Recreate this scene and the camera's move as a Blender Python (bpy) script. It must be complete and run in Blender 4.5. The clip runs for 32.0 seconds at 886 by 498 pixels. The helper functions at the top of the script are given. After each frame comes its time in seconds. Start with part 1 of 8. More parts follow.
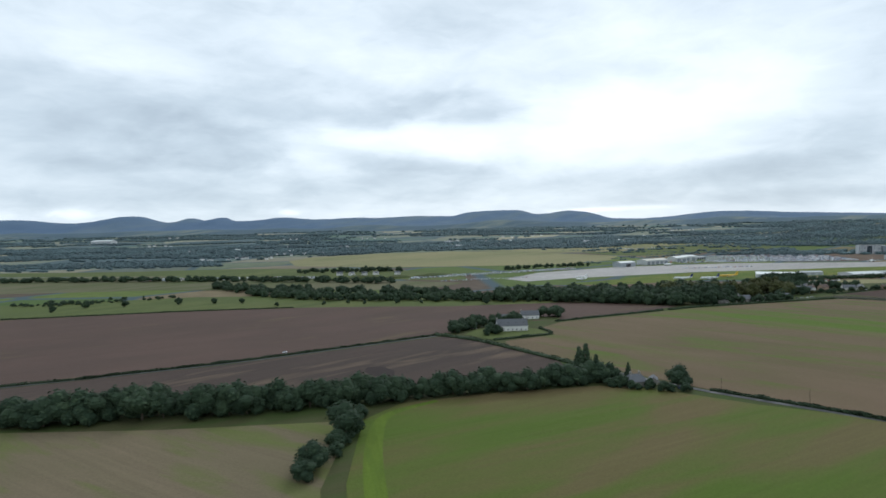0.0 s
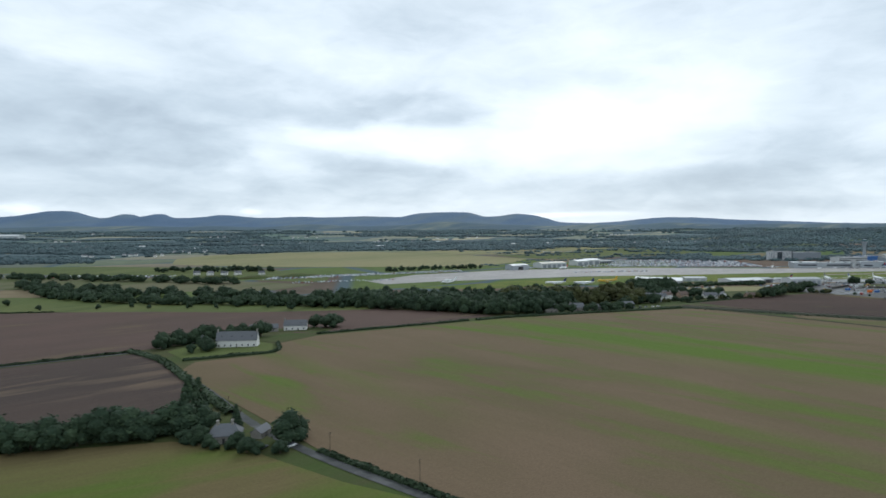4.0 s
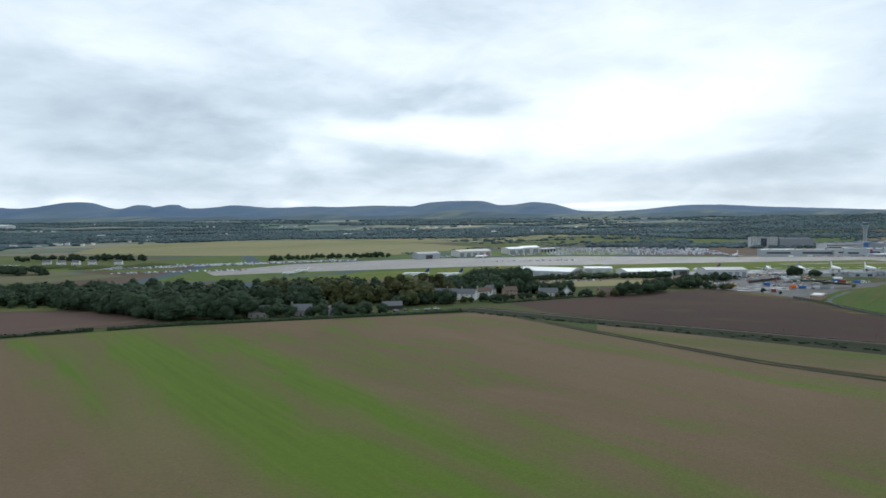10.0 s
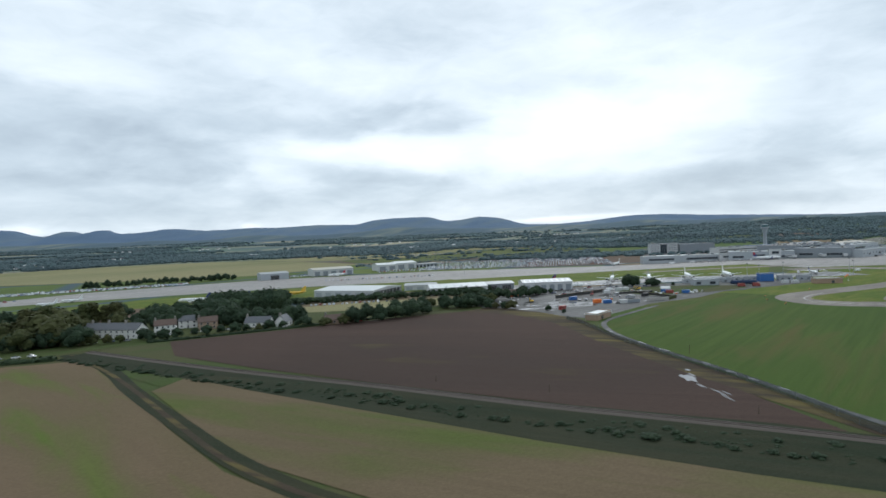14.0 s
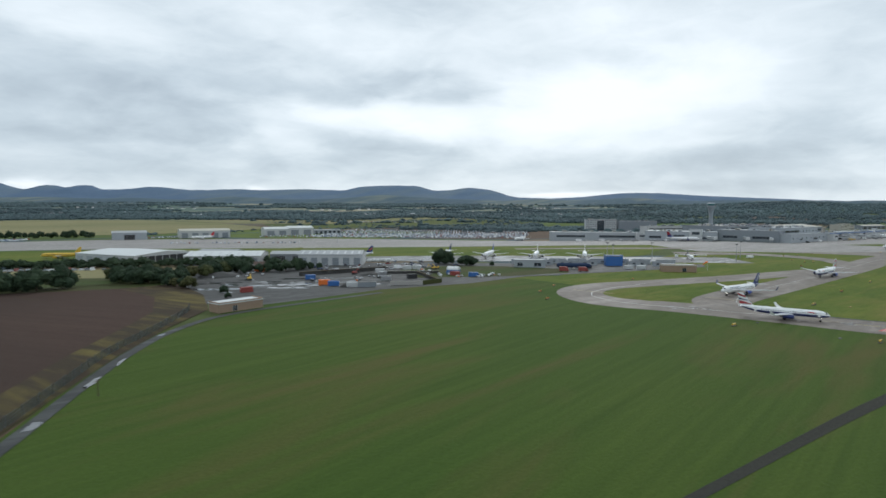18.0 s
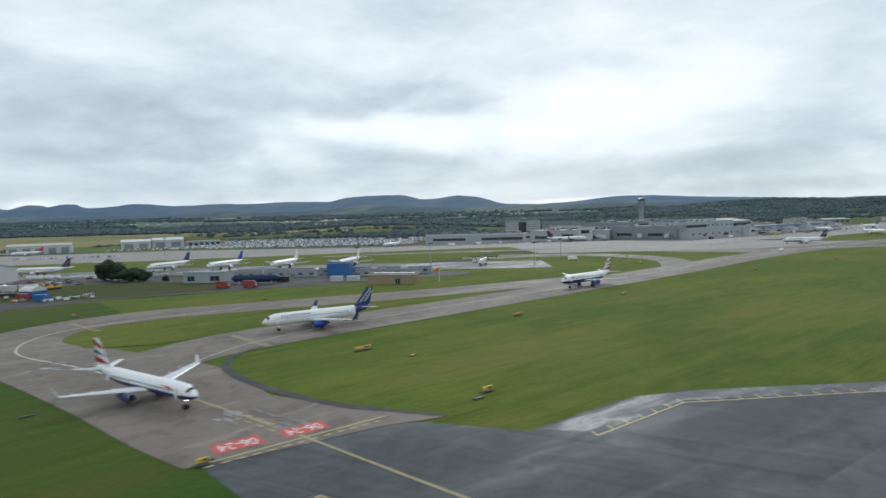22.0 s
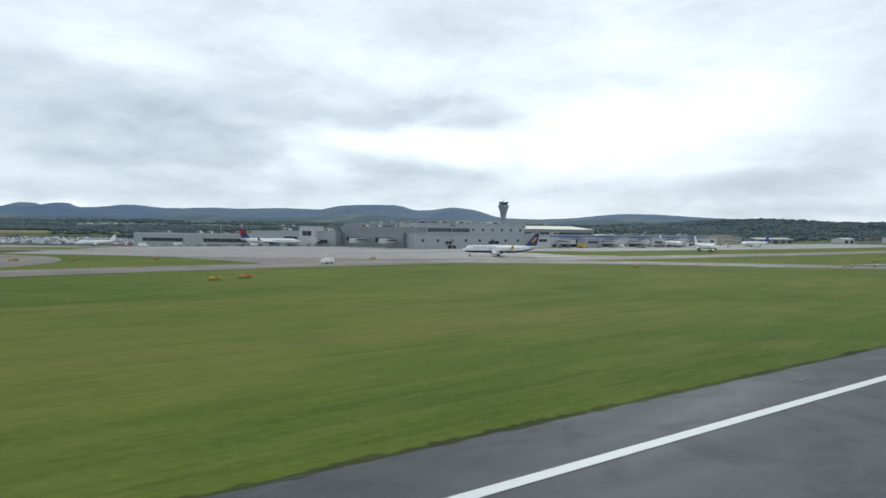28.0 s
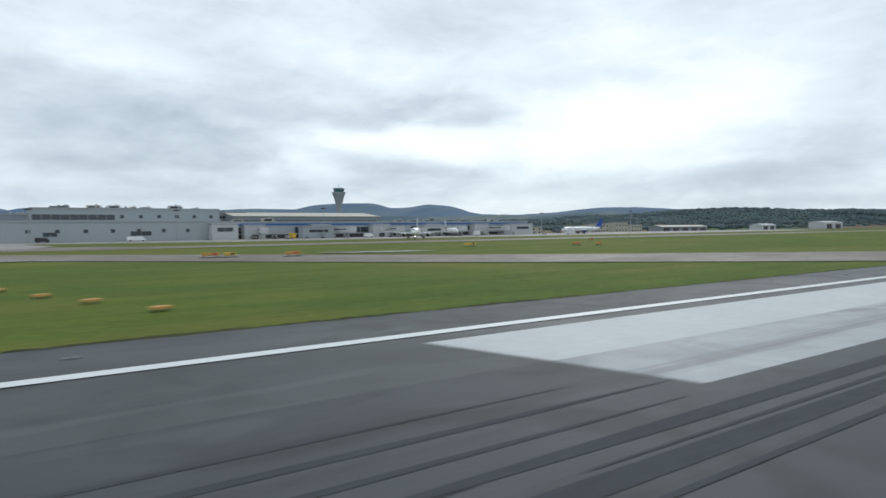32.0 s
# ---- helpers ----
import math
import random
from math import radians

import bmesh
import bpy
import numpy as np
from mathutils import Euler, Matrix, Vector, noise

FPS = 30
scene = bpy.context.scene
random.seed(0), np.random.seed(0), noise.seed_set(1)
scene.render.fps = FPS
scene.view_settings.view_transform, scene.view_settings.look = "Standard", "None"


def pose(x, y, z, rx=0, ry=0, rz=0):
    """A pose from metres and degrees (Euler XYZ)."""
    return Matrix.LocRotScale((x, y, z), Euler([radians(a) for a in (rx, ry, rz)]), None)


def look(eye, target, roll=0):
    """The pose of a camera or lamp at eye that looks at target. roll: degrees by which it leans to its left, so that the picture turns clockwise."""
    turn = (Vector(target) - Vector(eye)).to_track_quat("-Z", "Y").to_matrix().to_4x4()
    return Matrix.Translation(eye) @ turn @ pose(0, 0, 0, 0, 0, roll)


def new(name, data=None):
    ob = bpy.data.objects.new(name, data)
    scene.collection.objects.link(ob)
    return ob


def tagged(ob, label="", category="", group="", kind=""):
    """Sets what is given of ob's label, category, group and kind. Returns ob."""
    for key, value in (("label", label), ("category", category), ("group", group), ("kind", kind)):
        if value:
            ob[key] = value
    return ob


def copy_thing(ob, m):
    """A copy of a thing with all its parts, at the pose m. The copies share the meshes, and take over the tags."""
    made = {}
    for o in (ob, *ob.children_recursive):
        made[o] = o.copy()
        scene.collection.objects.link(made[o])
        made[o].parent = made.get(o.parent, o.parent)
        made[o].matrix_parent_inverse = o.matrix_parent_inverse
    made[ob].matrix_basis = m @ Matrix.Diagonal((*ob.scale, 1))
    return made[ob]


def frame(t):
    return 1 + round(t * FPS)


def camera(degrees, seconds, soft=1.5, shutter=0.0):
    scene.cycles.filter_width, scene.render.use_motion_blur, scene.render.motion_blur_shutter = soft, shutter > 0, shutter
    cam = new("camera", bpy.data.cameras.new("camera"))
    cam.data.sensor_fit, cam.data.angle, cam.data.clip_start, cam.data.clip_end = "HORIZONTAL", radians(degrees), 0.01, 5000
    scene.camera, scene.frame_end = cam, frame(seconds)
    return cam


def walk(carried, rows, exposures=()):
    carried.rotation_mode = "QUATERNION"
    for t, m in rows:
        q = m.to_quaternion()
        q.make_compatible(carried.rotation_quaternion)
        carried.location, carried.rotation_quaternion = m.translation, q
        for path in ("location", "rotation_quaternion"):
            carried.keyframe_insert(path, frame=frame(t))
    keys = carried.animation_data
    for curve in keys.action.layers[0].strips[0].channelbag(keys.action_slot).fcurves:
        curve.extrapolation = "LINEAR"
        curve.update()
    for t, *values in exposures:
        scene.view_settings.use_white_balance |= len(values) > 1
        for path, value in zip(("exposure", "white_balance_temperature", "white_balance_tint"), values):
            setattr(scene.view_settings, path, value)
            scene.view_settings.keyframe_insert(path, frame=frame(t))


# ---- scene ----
# camera: landing approach along the runway axis, seen from a left-hand window seat
cam = camera(74.27, 32.0, 1.6, 0.3)
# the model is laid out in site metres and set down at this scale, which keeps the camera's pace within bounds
SCALE = 0.67
# seconds, x, y, z, yaw, pitch, roll
PATH = [
    (0, 174.1, -0.7, 102.8, -31.95, -2.20, -1.33),
    (0.5, 202.6, -1.2, 100.8, -32.18, -2.59, -0.85),
    (1, 231.1, -1.7, 98.8, -33.42, -2.46, -0.85),
    (1.5, 259.7, -2.2, 96.9, -33.74, -2.20, -0.81),
    (2, 288.2, -2.7, 95.0, -33.94, -2.17, 1.51),
    (2.5, 316.7, -3.2, 93.2, -34.50, -2.00, 0.52),
    (3, 345.1, -3.7, 91.6, -35.22, -1.86, -0.12),
    (3.5, 373.6, -4.1, 90.0, -35.51, -1.85, -0.10),
    (5.5, 486.4, -4.6, 84.3, -34.71, -3.10, -1.19),
    (6, 514.5, -4.4, 82.9, -33.91, -3.48, -0.47),
    (6.5, 542.5, -4.1, 81.5, -33.33, -4.11, 1.13),
    (7, 570.6, -3.6, 80.0, -33.04, -5.42, -0.67),
    (7.5, 598.9, -3.0, 78.4, -32.35, -5.31, -2.85),
    (8, 627.3, -2.3, 76.7, -31.81, -3.71, -3.81),
    (8.5, 655.9, -1.4, 75.0, -31.26, -3.11, -2.10),
    (9, 684.8, -0.5, 73.1, -30.84, -2.89, -2.65),
    (9.5, 714.0, 0.5, 71.2, -30.71, -2.69, -1.23),
    (10, 743.2, 1.5, 69.3, -31.78, -2.88, -0.55),
    (10.5, 772.7, 2.5, 67.4, -33.22, -3.09, -1.53),
    (11, 802.1, 3.4, 65.5, -34.67, -3.06, 0.22),
    (11.5, 831.5, 4.3, 63.7, -34.47, -2.73, -0.81),
    (12, 860.8, 5.1, 61.9, -34.66, -2.36, -1.11),
    (12.5, 889.7, 5.7, 60.2, -34.83, -2.17, -1.24),
    (13, 918.5, 6.1, 58.6, -34.97, -2.02, -1.34),
    (13.5, 947.0, 6.4, 57.1, -35.24, -1.65, -2.50),
    (14, 975.3, 6.5, 55.5, -35.40, -1.24, -2.31),
    (14.5, 1003.3, 6.4, 54.1, -35.23, -1.11, -1.71),
    (16.5, 1114.4, 4.0, 48.0, -35.46, -3.21, -1.30),
    (17, 1142.1, 3.0, 46.3, -35.42, -3.41, -0.12),
    (17.5, 1169.8, 1.9, 44.7, -34.94, -3.69, -0.35),
    (18, 1197.5, 0.7, 43.0, -34.97, -4.06, 0.18),
    (18.5, 1225.3, -0.4, 41.4, -34.94, -4.40, 0.06),
    (19, 1253.2, -1.5, 39.8, -35.14, -4.68, -0.53),
    (19.5, 1281.2, -2.4, 38.1, -35.11, -4.59, -0.09),
    (20, 1309.2, -3.0, 36.5, -35.08, -4.42, 0.07),
    (20.5, 1337.4, -3.3, 34.9, -34.78, -4.17, -0.61),
    (21, 1365.7, -3.2, 33.3, -34.60, -3.68, -0.87),
    (21.5, 1394.1, -2.9, 31.7, -34.24, -3.35, -1.80),
    (22, 1422.6, -2.5, 30.1, -34.35, -3.12, -1.52),
    (22.5, 1451.3, -1.9, 28.5, -34.34, -2.70, -0.20),
    (23, 1480.1, -1.3, 26.9, -34.11, -2.57, 0.19),
    (23.5, 1509.0, -0.8, 25.3, -33.97, -2.65, -0.61),
    (24, 1538.0, -0.3, 23.8, -34.22, -2.84, -0.35),
    (24.5, 1566.9, 0.0, 22.3, -34.10, -2.68, -0.70),
    (25, 1595.9, 0.3, 20.8, -34.15, -2.29, -0.03),
    (25.5, 1624.8, 0.4, 19.4, -33.98, -2.30, 0.59),
    (27.5, 1739.9, 0.4, 13.8, -32.61, -1.56, -1.16),
    (28, 1768.6, 0.3, 12.3, -32.37, -1.75, 0.63),
    (28.5, 1797.3, 0.3, 10.8, -32.09, -1.93, 1.30),
    (29, 1826.1, 0.3, 9.4, -32.23, -2.00, 0.66),
    (29.5, 1854.9, 0.3, 8.1, -32.28, -1.97, 1.57),
    (30, 1883.8, 0.3, 7.0, -32.17, -1.80, 2.46),
    (30.5, 1912.7, 0.2, 6.1, -32.16, -1.77, 1.24),
    (31, 1941.8, 0.2, 5.5, -32.46, -1.58, 0.44),
    (31.5, 1970.9, 0.2, 5.0, -32.51, -1.44, 1.37),
    (32, 2000.0, 0.1, 4.7, -32.70, -1.93, -0.62),
]


def gaze(x, y, z, yaw, pitch, roll):
    yaw, pitch = radians(yaw), radians(pitch)
    ahead = Vector((-math.sin(yaw) * math.cos(pitch), math.cos(yaw) * math.cos(pitch), math.sin(pitch)))
    eye = Vector((x, y, z)) * SCALE
    return look(eye, eye + ahead, roll)


walk(cam, [(row[0], gaze(*row[1:])) for row in PATH], [(0, 0.15, 5900, 8), (11, 0.17, 5900, 8), (15, 0.12, 5950, 8), (17, 0.05, 6050, 8), (24, 0.08, 6050, 8), (28, 0.18, 6050, 8), (30, 0.15, 6050, 8), (32, 0.12, 6050, 8)])

# ---- light: overcast sky with a soft sun behind the cloud ----
SUN_DIR = Vector((0.62, 0.55, 0.56)).normalized()
world = bpy.data.worlds.new("overcast_sky")
scene.world = world
world.use_nodes = True
wn, wl = world.node_tree.nodes, world.node_tree.links
wn.clear()


def wnode(kind, **values):
    n = wn.new(kind)
    for k, val in values.items():
        n.inputs[k].default_value = val
    return n


def wmath(op, a, b=None, clamp=False):
    n = wn.new("ShaderNodeMath")
    n.operation, n.use_clamp = op, clamp
    for i, val in enumerate((a, b)):
        if val is None:
            continue
        if hasattr(val, "is_linked"):
            wl.new(val, n.inputs[i])
        else:
            n.inputs[i].default_value = val
    return n.outputs[0]


def wglow(az, el, wide, high):
    """How near a direction of the sky lies to a bank of cloud at az, el (degrees), 0 to 1."""
    da = wmath("DIVIDE", wmath("SUBTRACT", azimuth, radians(az)), radians(wide))
    de = wmath("DIVIDE", wmath("SUBTRACT", elevation, radians(el)), radians(high))
    r2 = wmath("ADD", wmath("MULTIPLY", da, da), wmath("MULTIPLY", de, de))
    return wmath("POWER", 2.718, wmath("MULTIPLY", r2, -1.0))


coord = wn.new("ShaderNodeTexCoord")
split = wn.new("ShaderNodeSeparateXYZ")
wl.new(coord.outputs["Generated"], split.inputs[0])
azimuth = wmath("ARCTAN2", split.outputs[0], split.outputs[1])
elevation = wmath("ARCSINE", split.outputs[2])
up = wmath("ADD", wmath("MAXIMUM", split.outputs[2], 0.0), 0.16)
flat = wn.new("ShaderNodeCombineXYZ")
wl.new(wmath("DIVIDE", split.outputs[0], up), flat.inputs[0])
wl.new(wmath("DIVIDE", split.outputs[1], up), flat.inputs[1])
billow = wnode("ShaderNodeTexNoise", Scale=1.1, Detail=8.0, Roughness=0.56, Distortion=0.25)
bank = wnode("ShaderNodeTexNoise", Scale=0.5, Detail=4.0, Roughness=0.5, Distortion=0.4)
wl.new(flat.outputs[0], billow.inputs["Vector"])
wl.new(flat.outputs[0], bank.inputs["Vector"])
ball = wn.new("ShaderNodeCombineXYZ")
wl.new(wmath("MULTIPLY", azimuth, 4.2), ball.inputs[0])
wl.new(wmath("MULTIPLY", elevation, 11.0), ball.inputs[1])
puff = wnode("ShaderNodeTexNoise", Scale=1.0, Detail=8.0, Roughness=0.52, Distortion=0.3)
wisp = wnode("ShaderNodeTexNoise", Scale=3.1, Detail=6.0, Roughness=0.58, Distortion=0.6)
for n in (puff, wisp):
    wl.new(ball.outputs[0], n.inputs["Vector"])
# the edges of the banks are torn by the wind: their bearings wander with the noise
ragged = wn.new("ShaderNodeSeparateColor")
wl.new(puff.outputs["Color"], ragged.inputs[0])
azimuth = wmath("ADD", azimuth, wmath("MULTIPLY", wmath("SUBTRACT", ragged.outputs[0], 0.5), 0.42))
elevation = wmath("ADD", elevation, wmath("MULTIPLY", wmath("MULTIPLY", wmath("SUBTRACT", ragged.outputs[1], 0.5), 0.62), wmath("MAXIMUM", elevation, 0.0)))
value = wmath("MULTIPLY", wmath("SUBTRACT", billow.outputs["Fac"], 0.5), 0.34)
value = wmath("ADD", value, wmath("MULTIPLY", wmath("SUBTRACT", bank.outputs["Fac"], 0.5), 0.30))
value = wmath("ADD", value, wmath("MULTIPLY", wmath("SUBTRACT", puff.outputs["Fac"], 0.5), 0.45))
value = wmath("ADD", value, wmath("MULTIPLY", wmath("SUBTRACT", wisp.outputs["Fac"], 0.5), 0.22))
value = wmath("ADD", value, 0.56)
# banks of cloud: azimuth, elevation, width, height in degrees, brightness
for az, el, wide, high, gain in ((39.1, 7.7, 9.4, 2.3, 0.40), (57.9, 11.3, 7.0, 3.6, 0.32), (49.6, 9.0, 7.0, 2.6, 0.26), (25.0, 9.1, 6.7, 1.0, 0.22), (16.7, 6.3, 3.3, 1.5, 0.18), (20.8, 5.4, 2.2, 0.7, 0.15), (46.2, 1.3, 4.4, 0.2, 0.5), (16.7, 1.7, 1.9, 0.28, 0.3), (-1.7, 1.8, 2.2, 0.44, 0.4), (54.3, 4.3, 3.3, 0.8, 0.12), (4.1, 14.7, 8.3, 1.9, 0.10), (38.5, 15.6, 11.1, 3.3, 0.06),
                                 (1.5, 9.2, 9.4, 3.4, -0.24), (14.9, 12.3, 13.3, 2.2, -0.14), (31.0, 10.9, 9.0, 1.3, -0.20), (10.0, 3.6, 15.0, 1.7, -0.13), (65.0, 7.6, 7.0, 2.0, -0.17), (45.0, 13.6, 8.0, 1.4, -0.08), (2.6, 6.0, 7.2, 1.2, -0.14), (28.2, 5.7, 9.4, 1.8, -0.16), (49.3, 3.6, 8.9, 1.1, -0.15), (62.6, 4.1, 9.4, 1.5, -0.22), (56.0, 5.6, 5.0, 0.5, 0.10), (67.1, 13.0, 7.2, 5.0, -0.06), (16.5, 16.2, 8.3, 1.7, -0.06), (30.3, 2.6, 11.1, 0.8, -0.06), (61.3, 1.9, 13.9, 0.8, -0.20)):
    value = wmath("ADD", value, wmath("MULTIPLY", wglow(az, el, wide, high), gain))
ramp = wn.new("ShaderNodeValToRGB")
wl.new(value, ramp.inputs[0])
stops = ramp.color_ramp.elements
stops[0].position, stops[0].color = 0.20, (0.42, 0.475, 0.52, 1)
stops[1].position, stops[1].color = 0.90, (1.0, 1.0, 1.0, 1)
for at, col in ((0.40, (0.60, 0.66, 0.695, 1)), (0.54, (0.75, 0.80, 0.82, 1)), (0.70, (0.89, 0.925, 0.935, 1))):
    e = stops.new(at)
    e.color = col
sky = wn.new("ShaderNodeTexSky")
sky.sky_type, sky.sun_disc = "NISHITA", False
sky.sun_elevation, sky.sun_rotation = math.asin(SUN_DIR.z), math.atan2(SUN_DIR.x, SUN_DIR.y)
blue = wnode("ShaderNodeBackground", Strength=0.08)
wl.new(sky.outputs[0], blue.inputs[0])
grey = wnode("ShaderNodeBackground", Strength=1.0)
wl.new(ramp.outputs[0], grey.inputs[0])
cover = wnode("ShaderNodeMixShader", Fac=0.95)
wl.new(blue.outputs[0], cover.inputs[1])
wl.new(grey.outputs[0], cover.inputs[2])
wl.new(cover.outputs[0], wn.new("ShaderNodeOutputWorld").inputs[0])

sun = new("sun", bpy.data.lights.new("sun", "SUN"))
sun.data.energy, sun.data.angle, sun.data.color = 0.9, radians(14), (1.0, 0.96, 0.9)
sun.matrix_world = look((0, 0, 300), Vector((0, 0, 300)) - SUN_DIR)


# ---- materials ----
def base_mat(name, rough=0.85, metal=0.0, spec=0.3):
    m = bpy.data.materials.new(name)
    m.use_nodes = True
    b = m.node_tree.nodes["Principled BSDF"]
    b.inputs["Roughness"].default_value, b.inputs["Metallic"].default_value = rough, metal
    b.inputs["Specular IOR Level"].default_value = spec
    return m, m.node_tree.nodes, m.node_tree.links, b


def noise_of(nodes, links, scale, detail=4.0, rough=0.55, stretch=None, turn=0.0, distort=0.0):
    c = nodes.new("ShaderNodeTexCoord")
    mp = nodes.new("ShaderNodeMapping")
    mp.inputs["Rotation"].default_value[2] = radians(turn)
    if stretch:
        mp.vector_type = "TEXTURE"
        mp.inputs["Scale"].default_value = [1 / k for k in stretch]
    n = nodes.new("ShaderNodeTexNoise")
    n.inputs["Scale"].default_value, n.inputs["Detail"].default_value = scale, detail
    n.inputs["Roughness"].default_value, n.inputs["Distortion"].default_value = rough, distort
    links.new(c.outputs["Object"], mp.inputs[0])
    links.new(mp.outputs[0], n.inputs["Vector"])
    return n.outputs["Fac"]


def ramp_of(nodes, links, fac, stops):
    r = nodes.new("ShaderNodeValToRGB")
    links.new(fac, r.inputs[0])
    e = r.color_ramp.elements
    e[0].position, e[0].color = stops[0][0], (*stops[0][1], 1)
    e[1].position, e[1].color = stops[-1][0], (*stops[-1][1], 1)
    for at, col in stops[1:-1]:
        n = e.new(at)
        n.color = (*col, 1)
    return r.outputs[0]


def mix_of(nodes, links, fac, a, b, mode="MIX"):
    n = nodes.new("ShaderNodeMix")
    n.data_type, n.blend_type = "RGBA", mode
    for i, val in ((0, fac), (6, a), (7, b)):
        if hasattr(val, "is_linked"):
            links.new(val, n.inputs[i])
        elif i == 0:
            n.inputs[0].default_value = val
        else:
            n.inputs[i].default_value = (*val, 1)
    return n.outputs[2]


def bump_of(nodes, links, bsdf, fac, strength=0.4, distance=0.05):
    n = nodes.new("ShaderNodeBump")
    n.inputs["Strength"].default_value, n.inputs["Distance"].default_value = strength, distance
    links.new(fac, n.inputs["Height"])
    links.new(n.outputs[0], bsdf.inputs["Normal"])


def tone(c, k):
    return tuple(min(1.0, v * k) for v in c)


def plain(name, col, rough=0.6, metal=0.0, vary=0.12, size=1.5, spec=0.4, each=0.0):
    """A surface of one colour, uneven at two scales and, with each, from piece to piece."""
    m, nd, lk, b = base_mat(name, rough, metal, spec)
    big = noise_of(nd, lk, 1.0 / size, 3.0)
    fine = noise_of(nd, lk, 9.0 / size, 5.0, 0.6)
    c = mix_of(nd, lk, big, tone(col, 1 - vary), tone(col, 1 + vary))
    c = mix_of(nd, lk, 0.35, c, ramp_of(nd, lk, fine, [(0.3, tone(col, 1 - 1.5 * vary)), (0.7, tone(col, 1 + vary))]))
    if each:
        info = nd.new("ShaderNodeObjectInfo")
        c = mix_of(nd, lk, ramp_of(nd, lk, info.outputs["Random"], [(0, (0, 0, 0)), (1, (each, each, each))]), c, tone(col, 0.5))
    lk.new(c, b.inputs["Base Color"])
    bump_of(nd, lk, b, fine, 0.15, 0.02)
    return m


def swath_of(nodes, links, v0, wide, y0, reach, gain):
    """A long soft swath of stronger growth: it runs at a slant across x and fades towards both ends."""
    def sums(op, a, b):
        n = nodes.new("ShaderNodeMath")
        n.operation, n.use_clamp = op, False
        for i, val in enumerate((a, b)):
            if hasattr(val, "is_linked"):
                links.new(val, n.inputs[i])
            else:
                n.inputs[i].default_value = val
        return n.outputs[0]
    c = nodes.new("ShaderNodeTexCoord")
    s = nodes.new("ShaderNodeSeparateXYZ")
    links.new(c.outputs["Object"], s.inputs[0])
    wave = noise_of(nodes, links, 1 / 34.0, 4.0, 0.6, (1.0, 0.28, 1.0))
    v = sums("ADD", sums("MULTIPLY", s.outputs[1], 0.15), s.outputs[0])
    v = sums("ADD", v, sums("MULTIPLY", sums("SUBTRACT", wave, 0.5), 42.0))
    dv, dy = sums("DIVIDE", sums("SUBTRACT", v, v0), wide), sums("DIVIDE", sums("SUBTRACT", s.outputs[1], y0), reach)
    r2 = sums("ADD", sums("MULTIPLY", dv, dv), sums("MULTIPLY", dy, dy))
    return sums("MULTIPLY", sums("POWER", 2.718, sums("MULTIPLY", r2, -1.0)), gain)


